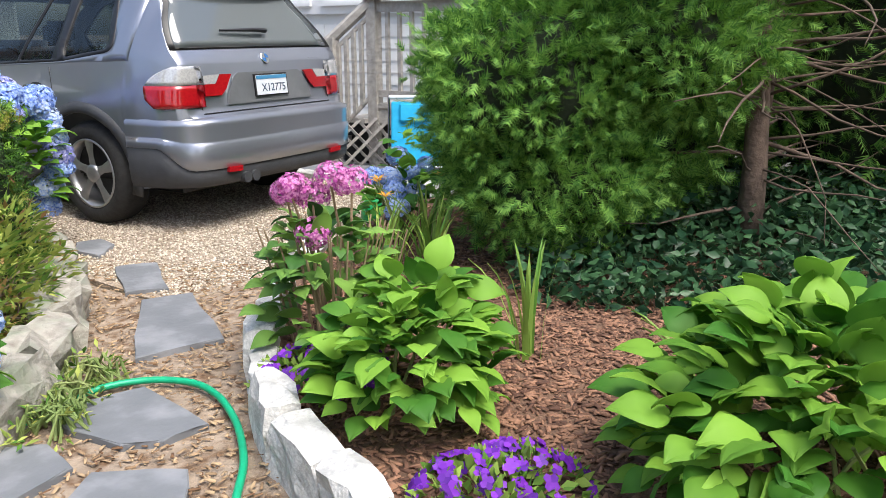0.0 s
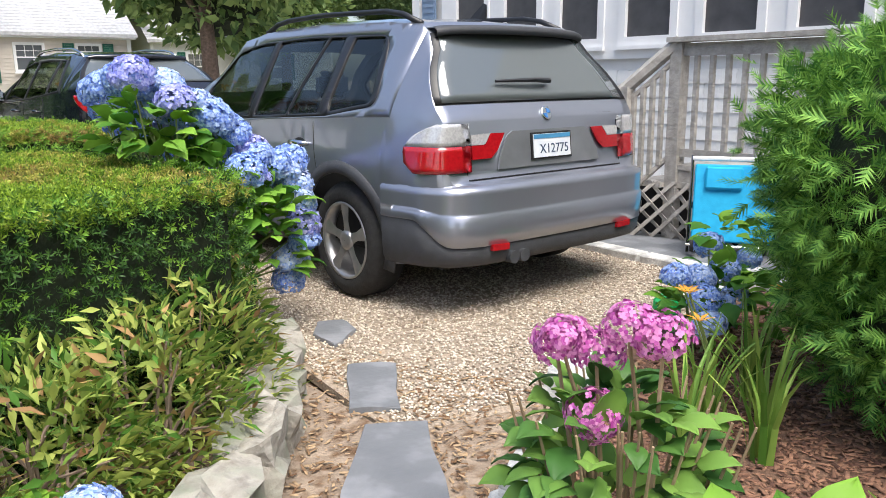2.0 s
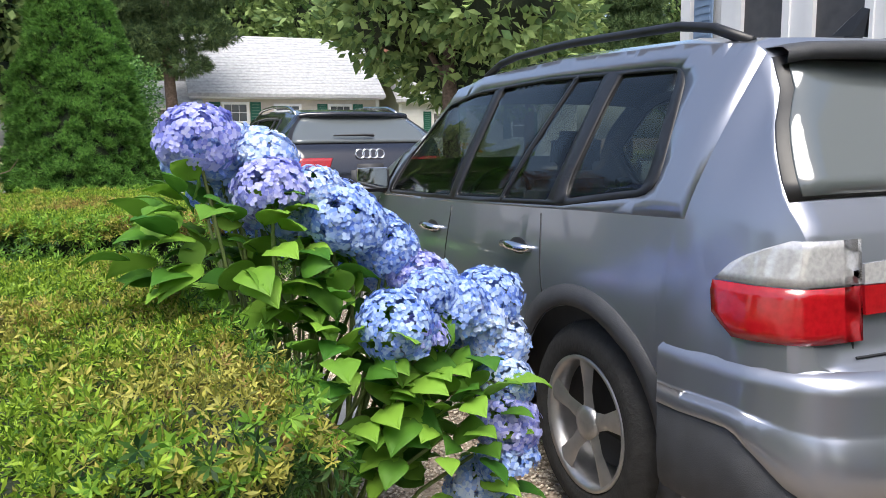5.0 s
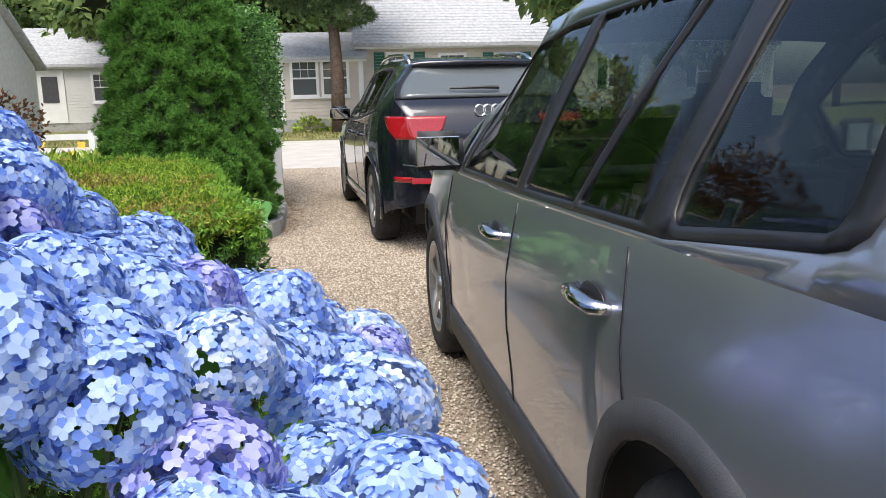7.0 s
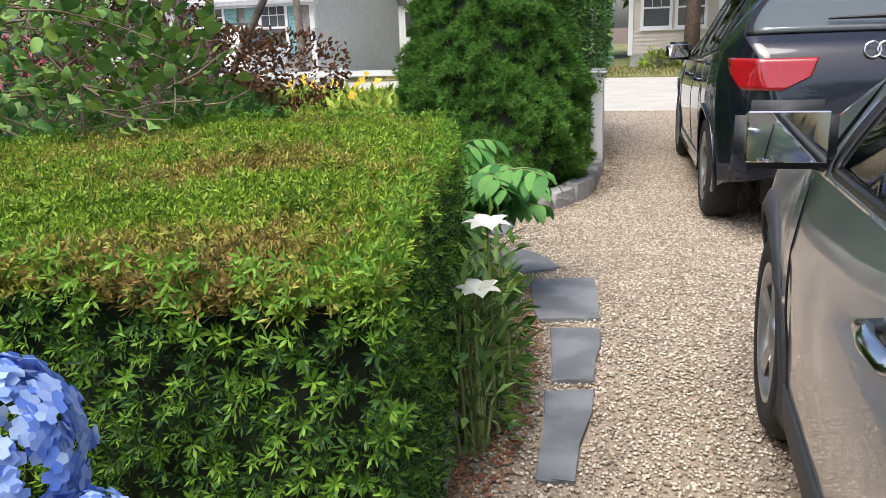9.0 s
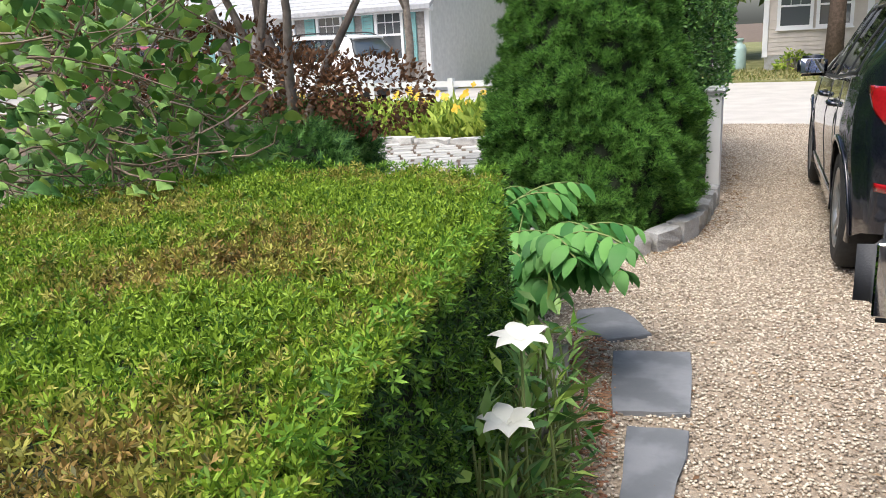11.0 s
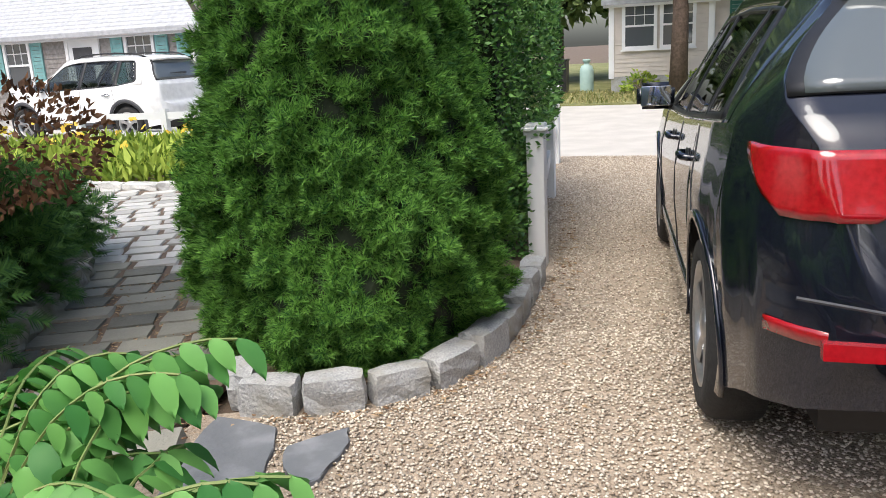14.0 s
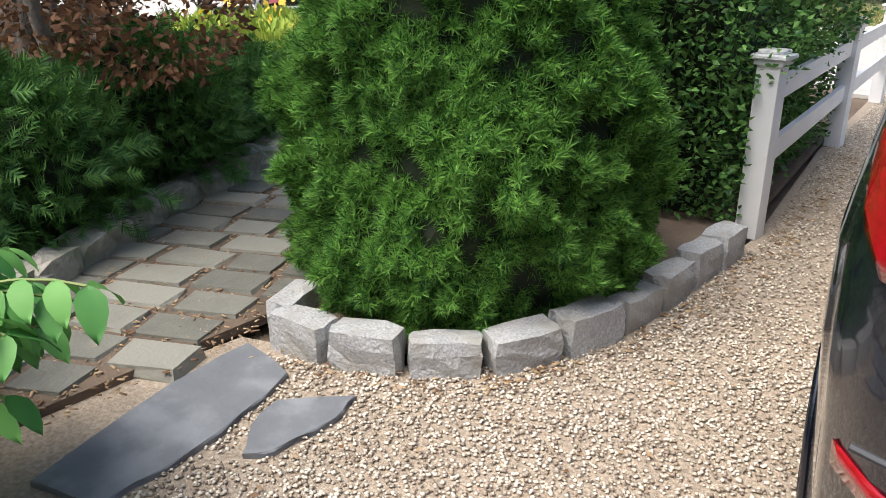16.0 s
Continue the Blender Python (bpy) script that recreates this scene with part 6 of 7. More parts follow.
# big cedar beside the bed
tree_mass("cedar_tree", -.15, -2.0, .05, [(-.25, .05, .90, .52, .55, .50), (-.22, -.05, .48, .45, .5, .34), (.3, -.2, .62, .6, .55, .42), (.45, -.15, 1.05, .72, .70, .56), (1.15, -.45, 1.45, .8, .75, .85), (.1, -.55, 1.12, .55, .45, .38), (.7, -.75, 1.9, .6, .5, .5), (1.7, -.2, 1.1, .6, .8, .8)], 50000, FAN, (.04, .095), M_JUNIPER, "large feathery green cedar spreading over the bed", "tree", [([(.35, -.15, -.05), (.33, -.15, .6), (.3, -.1, 1.6)], .07, .03)], out=.55, sub=.78)
# bare-limbed cedar
limbs = [([(0, 0, -.05), (.02, 0, .5), (0, .03, 1.2), (-.05, .05, 2.2)], .075, .03), ([(.07, .03, -.05), (.1, .02, .6), (.14, 0, 1.3), (.2, 0, 2.2)], .06, .03)]
lr = random.Random(11)
for k in range(60):
    z = lr.uniform(.15, 1.9)
    a = lr.uniform(2.2, 6.2)
    p = [Vector((lr.uniform(0, .15), 0, z))]
    st = Vector((math.cos(a), math.sin(a), lr.uniform(-.2, .25)))
    for j in range(5):
        st = (st + Vector((lr.uniform(-.3, .3), lr.uniform(-.3, .3), lr.uniform(-.25, .25)))).normalized()
        p.append(p[-1] + st * lr.uniform(.12, .26))
    limbs.append(([tuple(v) for v in p], lr.uniform(.004, .012), .002))
tree_mass("bare_cedar", .05, -2.95, .07, [(.3, .3, 2.2, 1.0, .7, .5), (-.5, .2, 1.95, .5, .4, .3), (1.2, -.4, 2.0, .8, .8, .6), (.9, .8, 1.0, .8, .6, 1.0), (1.5, -.3, 1.2, .9, .9, 1.2), (1.3, -1.4, 1.2, .9, .9, 1.3), (1.0, -2.2, 1.0, .9, .7, 1.3), (2.0, -.8, 1.6, .8, 1.4, 1.6)], 16000, FAN, (.06, .13), M_JUNIPER, "old cedar with bare tangled twigs and forked trunk", "tree", limbs, sub=.84)
# ivy
iv = thing("ivy", pose(0, 0, 0), "dark glossy ivy covering the ground under the cedars", "ivy", kind="stuff")
n = 11000
P = np.c_[RNG.uniform(-1.2, 1.6, n), RNG.uniform(-4.2, -1.9, n)]
keep = P[:, 1] < -2.15 + .25 * (P[:, 0] + .5) + .15 * np.sin(P[:, 0] * 6)
P = P[keep & (P[:, 0] > -1.05 - .25 * (P[:, 1] + 2.2))]
n = len(P)
hgt = .12 + .30 * np.clip((P[:, 0] + 1.0) / 1.2, 0, 1)
scatter("leaves", *LEAF, np.c_[P, .07 + RNG.uniform(0, 1, n) * hgt], np.c_[RNG.normal(-.4, .7, n), RNG.normal(-.1, .7, n), RNG.normal(-.1, .4, n)], rolls(n), RNG.uniform(.045, .085, n), M_IVY, iv)


def bloom_mesh(mat, n, fs):
    dr = sphere_dirs(n, RNG, -.55)
    pos = dr * (np.array([[.092, .092, .078]]) * RNG.uniform(.9, 1.06, (n, 1)))
    ob = scatter("bloom", *FLORET, pos, dr + RNG.normal(0, .22, (n, 3)), rolls(n), RNG.uniform(*fs, n), mat)
    me = ob.data
    bpy.data.objects.remove(ob)
    return me


BLOOMS = [bloom_mesh(m, 400, (.0105, .0142)) for m in (M_BLUEFL, M_BLUEFL, M_BLUEFL2, M_BLUEFL3, M_BLUEFL, M_BLUEFL3)]
PINKS = [bloom_mesh(M_PINKFL, 150, (.012, .016)) for _ in range(2)]


def stalks(parent, base, tips, mat, r=.006):
    for t in tips:
        b = Vector(base) + Vector((RNG.uniform(-.1, .1), RNG.uniform(-.1, .1), 0))
        t = Vector(t)
        m = b.lerp(t, .5) + Vector((0, 0, .06))
        bm = bmesh.new()
        tube(bm, [b, m, t], [r * 1.3, r, r * .7], 5)
        part("stem", bm, mat, parent)


def hydrangea(name, base, heads, leaves, leaf_mat, label, sizes, blooms=None, cane=M_STEM, rnd=None):
    rnd = rnd or random.Random(5)
    h = thing(name, pose(*base), label, "hydrangea")
    b = Vector(base)
    tips = [tuple(Vector(p) - b) for p in heads]
    stalks(h, (0, 0, 0), [(x, y, z - .03) for x, y, z in tips] or [(.1, .1, .3), (-.1, 0, .3), (0, -.1, .35)], cane)
    if blooms:
        for t, sc in zip(tips, [rnd.uniform(*sizes[1]) for _ in tips]):
            ob = new("bloom", rnd.choice(blooms))
            ob.parent = h
            ob.matrix_local = pose(*t, rnd.uniform(-25, 25), rnd.uniform(-25, 25), rnd.uniform(0, 360)) @ Matrix.Diagonal((sc, sc, sc, 1))
    pos, d, sz = [], [], []
    for (x, y, z), spread, n in leaves:
        c = np.array((x, y, z)) - np.array(base)
        dr = sphere_dirs(n, RNG, -.5)
        pos.append(c + dr * np.array(spread) * RNG.uniform(.55, 1.0, (n, 1)))
        dd = dr * np.array([1, 1, .25]) + np.array([0, 0, .12]) + RNG.normal(0, .25, (n, 3))
        d.append(dd)
        sz.append(RNG.uniform(*sizes[0], n))
    pos, d, sz = np.concatenate(pos), np.concatenate(d), np.concatenate(sz)
    scatter("leaves", *BROAD, pos, d, RNG.normal(0, .35, len(pos)), sz, leaf_mat, h, smooth=True)
    return h


def measured_heads(n, rnd):
    """Flower heads over a low mound that falls towards the drive."""
    out = []
    tries = 0
    while len(out) < n and tries < 6000:
        tries += 1
        u, v = rnd.uniform(0, 1), rnd.uniform(0, 1)
        x = -2.12 + .74 * u
        y = .62 + .95 * v
        z = 1.28 - .44 * u - .12 * v * v + rnd.uniform(-.05, .04)
        if all((Vector((x, y, z)) - Vector(o)).length > .125 for o in out):
            out.append((x, y, z))
    return out


rb = random.Random(21)
heads = measured_heads(44, rb)
heads += [(-1.37, .63, .75), (-1.39, .54, .66), (-1.40, .50, .57), (-1.40, .50, .47), (-1.44, .58, .37), (-1.45, .60, .26), (-1.62, .54, .79), (-1.68, .52, .84), (-1.58, .58, .90), (-1.67, .66, 1.01), (-1.75, .62, 1.07), (-1.85, .64, 1.15), (-1.95, .72, 1.23), (-2.02, .82, 1.24), (-2.08, .90, 1.27), (-1.50, .60, .85), (-1.44, .62, .80)]
hydrangea("blue_hydrangea", (-1.86, .85, .05), heads, [((-2.02, .68, 1.02), (.25, .18, .20), 80), ((-1.55, .55, .56), (.22, .16, .22), 60), ((-1.75, 1.0, .75), (.4, .5, .22), 110), ((-1.52, .60, .40), (.16, .14, .22), 46), ((-1.78, .60, .66), (.26, .16, .28), 80), ((-1.9, .75, .90), (.2, .15, .2), 50)], M_HYDLEAF, "tall blue mophead hydrangea leaning over the drive", ((.08, .13), (.78, 1.08)), BLOOMS, rnd=rb)
hydrangea("blue_hydrangea", (-3.08, -1.2, .05), [(-2.89, -1.39, .41), (-3.03, -1.36, .39), (-2.94, -1.43, .32), (-3.10, -1.30, .36)], [((-3.08, -1.2, .22), (.26, .22, .14), 60)], M_HYDLEAF, "low blue hydrangea by the stepping stones", ((.09, .15), (.7, .85)), BLOOMS)
hydrangea("blue_hydrangea", (-3.1, .2, .5), [(-3.12, .05, 1.05)], [((-3.05, .1, .98), (.15, .15, .06), 12)], M_HYDLEAF, "single blue hydrangea head above the hedge", ((.1, .15), (.9, 1.0)), BLOOMS)
hydrangea("pink_hydrangea", (-1.86, -1.88, .07), [(-1.97, -1.77, .68), (-1.93, -1.85, .67), (-1.98, -1.89, .55), (-1.86, -1.97, .72), (-1.91, -1.92, .74), (-2.0, -1.82, .70)], [((-1.88, -1.86, .42), (.22, .22, .18), 120), ((-1.88, -1.86, .24), (.24, .24, .13), 60)], M_HYDDARK, "pink lacy hydrangea on tan woody canes", ((.07, .12), (.55, .72)), PINKS, M_CANE)
bm = bmesh.new()
cr = random.Random(6)
for k in range(26):
    a, r = cr.uniform(0, 6.28), cr.uniform(0, .16)
    x, y = -1.86 + math.cos(a) * r, -1.88 + math.sin(a) * r
    tube(bm, [(x, y, .05), (x + math.cos(a) * .05, y + math.sin(a) * .05, .3), (x + math.cos(a) * .12, y + math.sin(a) * .12, .55)], [.006, .005, .003], 5)
single("hydrangea_canes", bm, M_CANE, "dense tan dead canes under the pink hydrangea", "stem_cluster")
hydrangea("green_hydrangea", (-2.12, -2.42, .07), [], [((-2.14, -2.42, .25), (.27, .27, .22), 260), ((-2.02, -2.36, .36), (.18, .18, .16), 70)], M_HYDLEAF, "bright green leafy hydrangea without open flowers", ((.08, .135), (1, 1)), None)
hydrangea("green_hydrangea", (-2.15, -3.62, .07), [], [((-2.05, -3.55, .28), (.48, .44, .32), 420), ((-1.9, -3.5, .40), (.28, .28, .22), 110)], M_HYDLEAF, "large bright green hydrangea with young buds", ((.09, .15), (1, 1)), None)
hydrangea("blue_hydrangea", (-.25, -1.05, .07), [(-.45, -1.0, .43), (-.36, -1.05, .42), (-.42, -1.12, .35), (-.5, -1.2, .27), (0, -.85, .48), (-.1, -1.0, .40), (.1, -1.0, .43), (-.25, -1.15, .33)], [((-.2, -1.05, .27), (.32, .22, .18), 120), ((0, -.9, .52), (.12, .12, .12), 16)], M_HYDLEAF, "pale blue hydrangea behind the pink one", ((.07, .12), (.6, .8)), BLOOMS)


# petunias
def petunia(x, y):
    p = thing("petunia", pose(x, y, .06), "low mound of deep purple petunias in mulch", "flowers", group="petunias")
    n = 260
    dr = sphere_dirs(n, RNG, .0)
    scatter("leaves", *LEAF, dr * np.array([.17, .17, .10]), dr + RNG.normal(0, .4, (n, 3)), rolls(n), RNG.uniform(.03, .055, n), M_STRAP, p)
    n = 62
    dr = sphere_dirs(n, RNG, .1)
    scatter("blooms", *FLORET, dr * np.array([.19, .19, .13]), dr + np.array([[-.3, -.4, .1]]) + RNG.normal(0, .2, (n, 3)), rolls(n), RNG.uniform(.018, .026, n), M_PURPLE, p)


petunia(-2.14, -1.98)
petunia(-2.05, -2.05)
petunia(-2.46, -2.83)
petunia(-2.36, -2.90)


def clump(name, x, y, z, n, L, mat, label, category, lean=.45, w=.05):
    """Strap leaves that arch from one root."""
    t = thing(name, pose(x, y, z), label, category)
    bm = bmesh.new()
    r = random.Random(int(abs(x * 100) + abs(y * 10)))
    for k in range(n):
        a = r.uniform(0, 6.28)
        l = L * r.uniform(.6, 1.0)
        le = r.uniform(.1, 1) * lean
        d = Vector((math.cos(a), math.sin(a), 0))
        s = Vector((-d.y, d.x, 0)) * w * .25
        b = d * r.uniform(0, .05)
        rows = []
        for u in (0, .3, .6, .85, 1.0):
            c = b + d * (l * le * u * u) + Vector((0, 0, l * (u - .35 * le * u ** 3)))
            k2 = (1 - u) ** .5
            rows.append([c - s * k2, c + Vector((0, 0, -.004)), c + s * k2])
        grid_surface(bm, rows)
    part("leaves", bm, mat, t)
    return t


clump("iris_clump", -1.55, -2.52, .07, 14, .55, M_STRAP, "pale green strap-leaved clump in the mulch", "plant")
clump("iris_clump", -1.60, -3.15, .07, 10, .42, M_STRAP, "thin strap-leaved clump in the mulch", "plant", .7)
for k, (x, y) in enumerate(((-1.15, -1.55), (-.95, -1.5), (-.75, -1.6), (-1.0, -1.75), (-.6, -1.45))):
    clump("daylily", x, y, .07, 14, .5, M_STRAP, "leafy daylily clump beside the cedar", "daylily", .6)
dl = thing("daylily_flowers", pose(-.72, -1.5, .07), "orange daylily flowers and curled pods on stems", "daylily")
ft = [(-.22, .1, .46), (-.1, .2, .42), (.12, -.05, .44), (-.30, .0, .40), (.2, .15, .38)]
for t in ft:
    bm = bmesh.new()
    tube(bm, [(t[0] * .3, t[1] * .3, 0), (t[0] * .7, t[1] * .7, t[2] * .6), t], .004, 5)
    part("stem", bm, M_STEM, dl)
for t in ft[:4]:
    a = np.linspace(0, 2 * math.pi, 7)[:6]
    ob = scatter("flower", *NARROW, np.tile(t, (6, 1)), np.c_[np.cos(a), np.sin(a), np.full(6, .5)], np.zeros(6), np.full(6, .055), M_ORANGEFL, dl)


# shrub in front of the hedge
def leafy_shrub(name, x, y, z0, R3, n, tmpl, size, mats, label, stems=M_TWIG, droop=.0, category="shrub", zmin=-.3):
    t = thing(name, pose(x, y, z0), label, category)
    tips = sphere_dirs(26, RNG, .0) * np.array(R3) * .85
    stalks(t, (0, 0, 0), [tuple(v) for v in tips], stems, .005)
    for mt, k in mats:
        dr = sphere_dirs(k, RNG, zmin)
        lump = np.array([noise.noise(Vector(q) * 2.6) for q in dr])
        pos = dr * np.array(R3) * (np.clip(RNG.uniform(.55, 1.02, k) ** .6 * (1 + .25 * lump), .3, 1.2)[:, None])
        pos[:, 2] = np.abs(pos[:, 2])
        d = dr * np.array([1, 1, .3]) + RNG.normal(0, .45, (k, 3)) + np.array([0, 0, .35 - droop])
        scatter("leaves", *tmpl, pos, d, rolls(k) * .2, RNG.uniform(*size, k), mt, t)
    return t


for x, y, r in ((-2.24, -.34, .27), (-2.52, -.56, .32), (-2.86, -.72, .34), (-1.99, .02, .17), (-3.2, -.9, .3)):
    leafy_shrub("mottled_shrub", x, y, .06, (r, r, .50), 500, NARROW, (.05, .09), [(M_SHRUB, int(4400 * r)), (M_SHRUBRED, int(420 * r))], "low shrub with yellow-green and bronze tipped leaves")
for x, y in ((-2.62, -1.35), (-2.45, -1.22), (-2.75, -1.45)):
    leafy_shrub("weed_tuft", x, y, 0, (.12, .1, .13), 40, NARROW, (.03, .06), [(M_SHRUB, 70)], "small green weeds beside the stones", M_STEM, category="weeds")
# rhododendron
rh = leafy_shrub("rhododendron", -3.92, 4.05, .06, (.85, .85, 1.9), 500, BROAD, (.05, .095), [(M_RHODO, 2600), (M_STRAP, 800)], "leggy rhododendron with sparse large leaves and bare twigs", M_TWIG)
tr = random.Random(8)
for k in range(260):
    a = tr.uniform(0, 6.28)
    p = Vector((math.cos(a) * tr.uniform(.1, .7), math.sin(a) * tr.uniform(.1, .6), tr.uniform(.4, 1.5)))
    pts = [p]
    st = Vector((tr.uniform(-1, 1), tr.uniform(-1, 1), tr.uniform(-.3, .8))).normalized()
    for j in range(3):
        st = (st + Vector((tr.uniform(-.5, .5), tr.uniform(-.5, .5), tr.uniform(-.4, .4)))).normalized()
        pts.append(pts[-1] + st * tr.uniform(.08, .2))
    bm = bmesh.new()
    tube(bm, pts, [.005, .004, .003, .002], 4)
    part("twig", bm, M_TWIG, rh)
# lilies before the second hedge
for x, y in ((-1.90, 3.30), (-1.90, 3.55), (-1.95, 3.8), (-1.99, 4.05)):
    leafy_shrub("lily_plant", x, y, .05, (.13, .17, .56), 90, NARROW, (.06, .11), [(M_RHODO, 130), (M_STRAP, 60)], "leafy lily plants between hedge and kerb", M_STEM, category="lily")
ly = thing("white_lily", pose(-1.84, 3.40, .05), "white lily flowers above narrow leaves", "lily")
fl = [(0, 0, .68), (-.02, -.05, .48)]
stalks(ly, (-.06, 0, 0), fl, M_STEM, .005)
for c in fl:
    a = np.linspace(0, 2 * math.pi, 7)[:6]
    scatter("flower", *BROAD, np.tile(c, (6, 1)), np.c_[np.cos(a) * .9, np.sin(a) * .9 - .25, np.full(6, .35)], np.zeros(6), np.full(6, .08), M_WHITEFL, ly, smooth=True)
# solomon's seal: arching stems with paired leaves
ss = thing("solomons_seal", pose(-2.45, 4.85, .05), "arching stems of broad paired green leaves", "plant")
pos, d = [], []
sr = random.Random(9)
for k in range(22):
    a = sr.uniform(-2.2, 1.9) if k > 8 else sr.uniform(-.8, .7)
    Lh, Lz = sr.uniform(.40, .70), sr.uniform(.42, .66)
    D = Vector((math.cos(a), math.sin(a), 0))
    sd = Vector((-D.y, D.x, 0))
    pts = []
    for i in range(15):
        u = i / 14
        pts.append(D * (Lh * u ** 1.5) + Vector((sr.uniform(-.004, .004), 0, Lz * math.sin(min(1.9, u * 1.8)))))
        if u > .22:
            for sg in (-1, 1):
                pos.append(tuple(pts[-1]))
                d.append(tuple(sd * sg * .85 + D * .42 + Vector((0, 0, -.5 + sr.uniform(-.15, .15)))))
    bm = bmesh.new()
    tube(bm, pts, .004, 4)
    part("stem", bm, M_STEM, ss)
scatter("leaves", *OBLONG, pos, d, RNG.normal(0, .2, len(pos)), RNG.uniform(.085, .135, len(pos)), M_SEAL, ss, smooth=True)
copy_thing(ss, pose(-2.85, 5.12, .05, 0, 0, 75))
copy_thing(ss, pose(-3.15, 5.0, .05, 0, 0, 160))
# spreading junipers
for x, y, rx, rz in ((-4.72, 6.25, .55, .7), (-5.25, 7.2, .6, .75), (-6.0, 8.1, .8, .6), (-5.1, 5.4, .8, .7), (-6.4, 6.6, 1.0, .8)):
    tree_mass("spreading_juniper", x, y, .06, [(0, 0, rz * .5, rx, rx, rz * .6), (rx * .3, -rx * .2, rz * .7, rx * .6, rx * .6, rz * .5)], 3000, FAN, (.06, .13), M_LOWJUN, "low spreading feathery green juniper", "shrub", [([(0, 0, -.05), (0, 0, .3)], .03, .02)])
# japanese maple
mt = []
mr = random.Random(12)
for k in range(9):
    a = mr.uniform(0, 6.28)
    p = Vector((mr.uniform(-.06, .06), mr.uniform(-.06, .06), 0))
    pts = [tuple(p)]
    st = Vector((math.cos(a) * .35, math.sin(a) * .35, 1)).normalized()
    for j in range(6):
        st = (st + Vector((mr.uniform(-.25, .25), mr.uniform(-.25, .25), mr.uniform(-.02, .12)))).normalized()
        p = p + st * .42
        pts.append(tuple(p))
    mt.append((pts, .095 if k < 5 else .055, .018))
# The last three high lobes are unseen, added to shade the spruce's left side.
tree_mass("japanese_maple", -5.1, 6.7, .06, [(.4, -.3, 1.1, .55, .5, .25), (-.6, .2, 1.2, .7, .6, .4), (.75, .2, 1.0, .45, .4, .3), (-1.2, -.3, 1.5, .7, .6, .5), (-.4, .3, 2.6, 1.3, 1.1, .5), (.2, -.4, 2.3, .9, .8, .3), (-1.6, -.8, 2.2, 1.0, .9, .6), (-1.4, .6, 3.2, 1.3, 1.2, .7), (.7, .4, 3.0, 1.1, 1.0, .35), (1.1, -.5, 3.1, 1.0, .9, .35), (.9, 1.4, 3.1, .9, .9, .35)], 38000, LEAF, (.035, .065), M_MAPLE, "dark red-leaved japanese maple with many grey trunks", "tree", mt, False, .6, M_GREYBARK)
tree_mass("young_tree", -8.6, 15.2, 0, [(0, 0, 4.2, 1.4, 1.4, .9), (.8, .5, 3.6, .9, .9, .6), (-1.0, 0, 3.7, .9, .9, .6)], 2600, LEAF, (.10, .18), M_TREE, "slender young street tree with pale bark", "tree", [([(0, 0, -.05), (.03, 0, 1.4), (-.05, .05, 2.6), (0, 0, 4.0)], .10, .04), ([(-.02, 0, 2.0), (-.5, .1, 2.8), (-.9, .1, 3.5)], .05, .02), ([(0, 0, 2.2), (.5, .2, 2.9), (.8, .3, 3.5)], .045, .02)], False, .6, M_GREYBARK)

# daylily bed by the road
st = thing("flower_bed_plants", pose(0, 0, 0), "sunny bed of yellow-green daylily leaves", "plants", kind="stuff")
n = 9000
P = np.c_[RNG.uniform(-13, -4.7, n), RNG.uniform(11.5, 14.0, n)]
scatter("leaves", *NARROW, np.c_[P, RNG.uniform(0, .32, n)], np.c_[RNG.normal(0, .5, (n, 2)), RNG.uniform(.3, 1.2, n)], rolls(n), RNG.uniform(.12, .30, n), M_MEADOW, st)
n = 80
P = np.c_[RNG.uniform(-13, -4.8, n), RNG.uniform(11.8, 14.0, n)]
scatter("blooms", *FLORET, np.c_[P, RNG.uniform(.38, .7, n)], np.c_[RNG.normal(0, .4, n), RNG.normal(-.6, .3, n), RNG.uniform(.2, .9, n)], rolls(n), RNG.uniform(.05, .08, n), M_YELLOWFL, st)
# grass and flowers beyond the road
gs = thing("verge_grass", pose(0, 0, 0), "dry tufted grass of the verge", "grass", kind="stuff")
n = 16000
P = np.c_[RNG.uniform(-14, 12, n), RNG.uniform(22.6, 27.0, n)]
scatter("blades", *NARROW, np.c_[P, np.full(n, .0)], np.c_[RNG.normal(0, .4, (n, 2)), RNG.uniform(.3, 1, n)], rolls(n), RNG.uniform(.05, .16, n), leafy("dry_grass", (.14, .17, .04), (.42, .38, .18)), gs)
for x, y in ((-1.2, 26.3), (-2.4, 26.2), (0.3, 26.6), (1.8, 26.7), (3.6, 26.6)):
    leafy_shrub("foundation_shrub", x, y, .05, (.55, .4, .5), 200, LEAF, (.1, .18), [(M_MEADOW, 260)], "light green shrub against the cottage wall")
bd = thing("street_flowers", pose(3.2, 23.0, 0), "orange daylilies along the white picket fence", "flowers", kind="stuff")
n = 900
P = np.c_[RNG.uniform(-1, 5, n), RNG.uniform(-.4, .3, n)]
scatter("leaves", *NARROW, np.c_[P, RNG.uniform(0, .5, n)], np.c_[RNG.normal(0, .4, (n, 2)), np.ones(n)], rolls(n), RNG.uniform(.2, .4, n), M_MEADOW, bd)
n = 60
scatter("blooms", *FLORET, np.c_[RNG.uniform(-1, 5, n), RNG.uniform(-.4, .2, n), RNG.uniform(.8, 1.2, n)], np.c_[RNG.normal(0, .4, n), RNG.normal(-.6, .3, n), RNG.uniform(.2, .9, n)], rolls(n), RNG.uniform(.07, .10, n), M_ORANGEFL, bd)

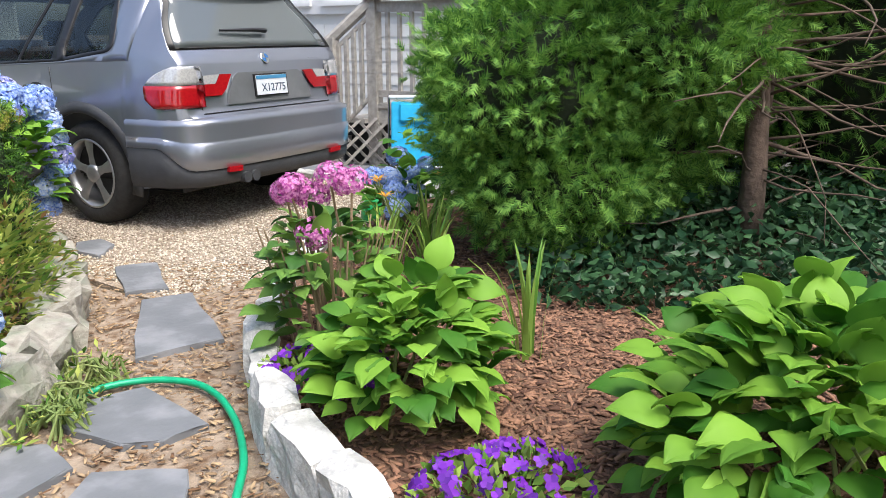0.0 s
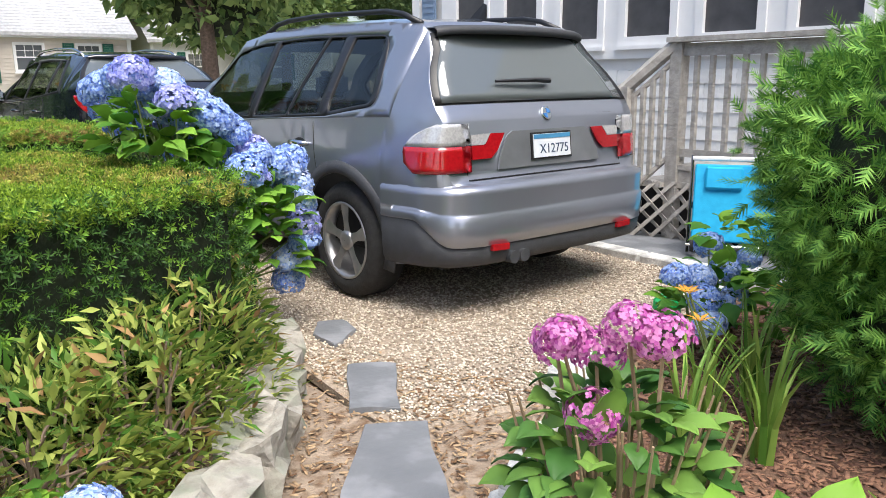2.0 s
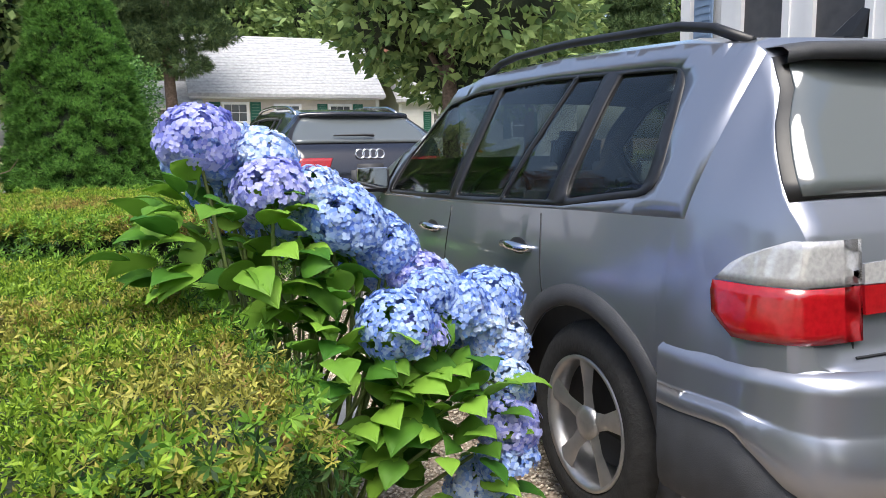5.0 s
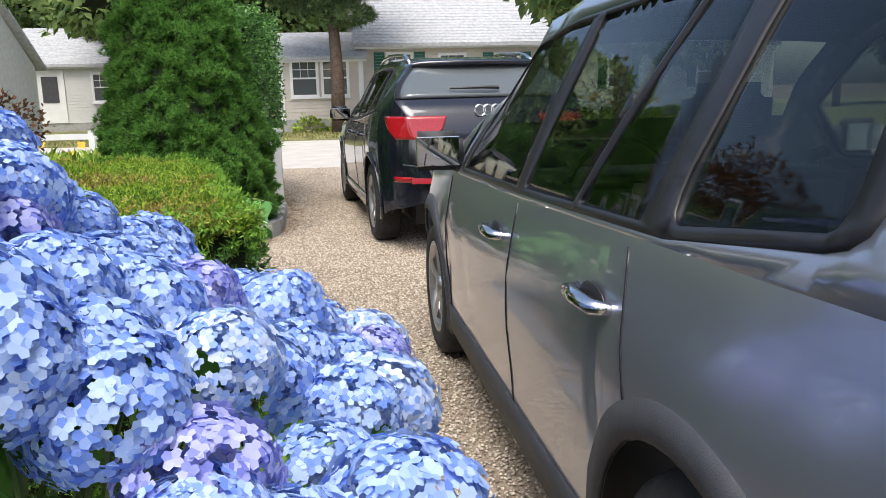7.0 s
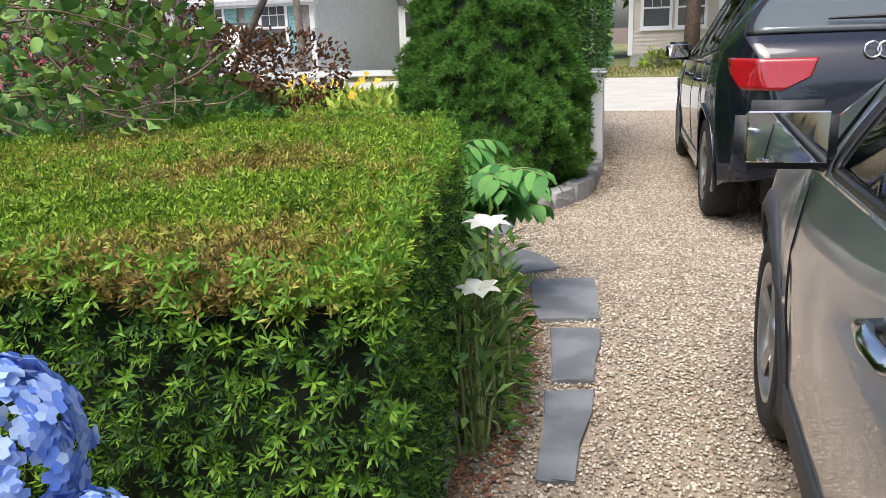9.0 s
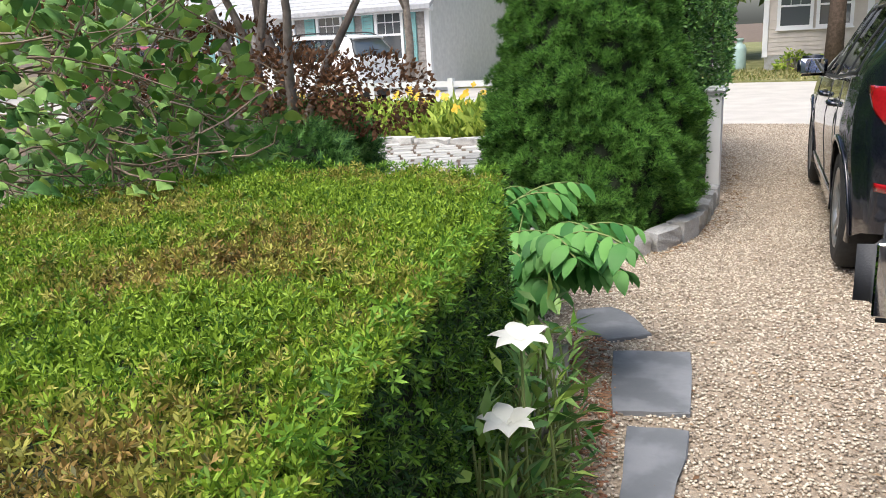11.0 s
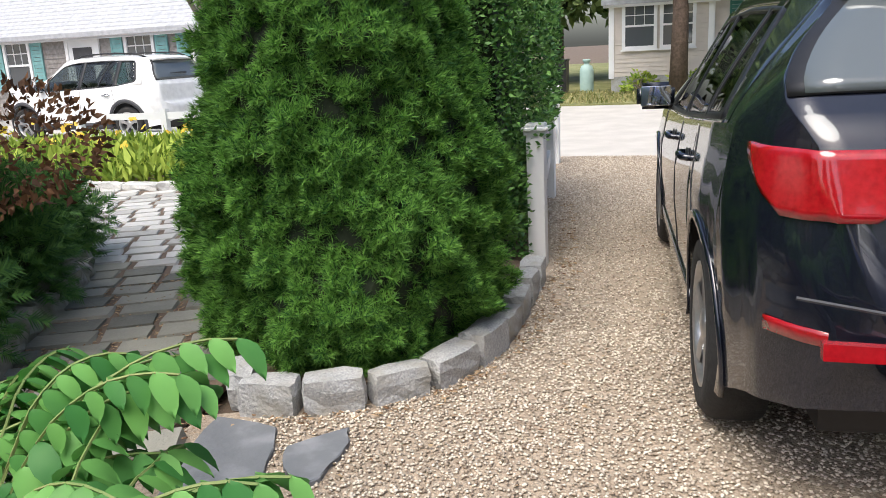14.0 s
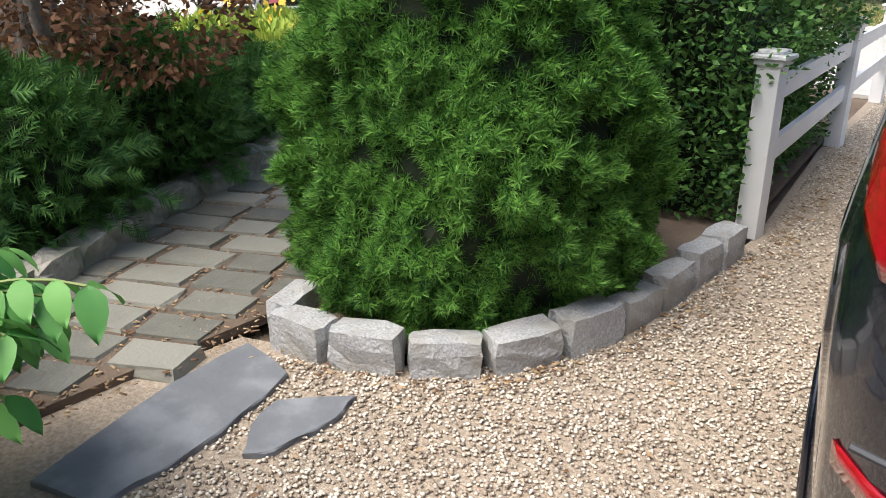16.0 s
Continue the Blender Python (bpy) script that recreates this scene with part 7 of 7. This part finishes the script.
# trees of the distance
tr1 = tree_mass("pine_tree", -1.45, 25.2, 0, [(-.9, -.2, 4.3, 1.1, 1.0, .5), (.8, -.3, 4.6, 1.2, 1.0, .5), (.5, -.4, 3.6, .7, .6, .3), (0, 0, 6.2, 2.2, 2.0, 1.0), (-1.6, 0, 5.2, 1.3, 1.2, .6)], 5200, TUFT, (.16, .30), M_PINE, "scrubby pine with a thick brown trunk on the verge", "tree", [([(0, 0, -.1), (.03, 0, 2.0), (-.05, 0, 4.0), (0, 0, 6.2)], .24, .10), ([(0, 0, 3.2), (.5, -.2, 3.5), (.9, -.4, 3.7)], .05, .02)], False, .6)
trA = tree_mass("shade_tree", 5.5, 41, 0, [(0, 0, 6.5, 3.2, 3.0, 2.2), (2.0, 0, 5.0, 2.2, 2.2, 1.6), (-2.2, .5, 5.0, 2.2, 2.2, 1.7), (0, 0, 9.0, 2.4, 2.4, 1.8), (.5, -1, 3.4, 2.2, 1.6, 1.2)], 8500, LEAF, (.28, .5), M_TREE, "tall leafy green shade tree behind the cottages", "tree", [([(0, 0, -.1), (.1, 0, 3), (0, 0, 7)], .28, .12), ([(0, 0, 2.6), (1.2, .3, 4.6)], .12, .06)], True, .6, sub=.7)
trB = tree_mass("pine_tree", 10, 38, 0, [(0, 0, 7, 2.2, 2.2, 1.0), (1, 0, 5.4, 2.0, 1.8, .8), (-1.2, .3, 5.8, 1.8, 1.8, .8), (0, 0, 9, 1.8, 1.8, 1.2), (.6, -.6, 4.0, 1.4, 1.2, .5)], 6500, TUFT, (.28, .5), M_PINE, "tall dark pine behind the cottages", "tree", [([(0, 0, -.1), (.1, 0, 4), (0, 0, 9)], .22, .08)], True, .6, sub=.62)
fr = random.Random(31)
for k, (x, y) in enumerate([(-30, 36), (-25, 34), (-20, 38), (-16, 40), (-10, 36), (-6, 34.5), (-2, 39), (2, 42), (14, 40), (19, 42), (24, 38), (30, 40), (36, 34), (-36, 28), (-34, 16), (-30, 8), (-28, -2), (-26, -12), (-14, -22), (-4, -24), (8, -22), (18, -16), (22, 26), (14, 31), (-8.2, 30.5), (6.5, 36), (12, -8), (8, -12), (6, 20), (-24, 28)]):
    copy_thing(fr.choice((trA, trA, trB)), pose(x, y, 0, 0, 0, fr.uniform(0, 360)) @ Matrix.Diagonal((1, 1, 1, 1)))
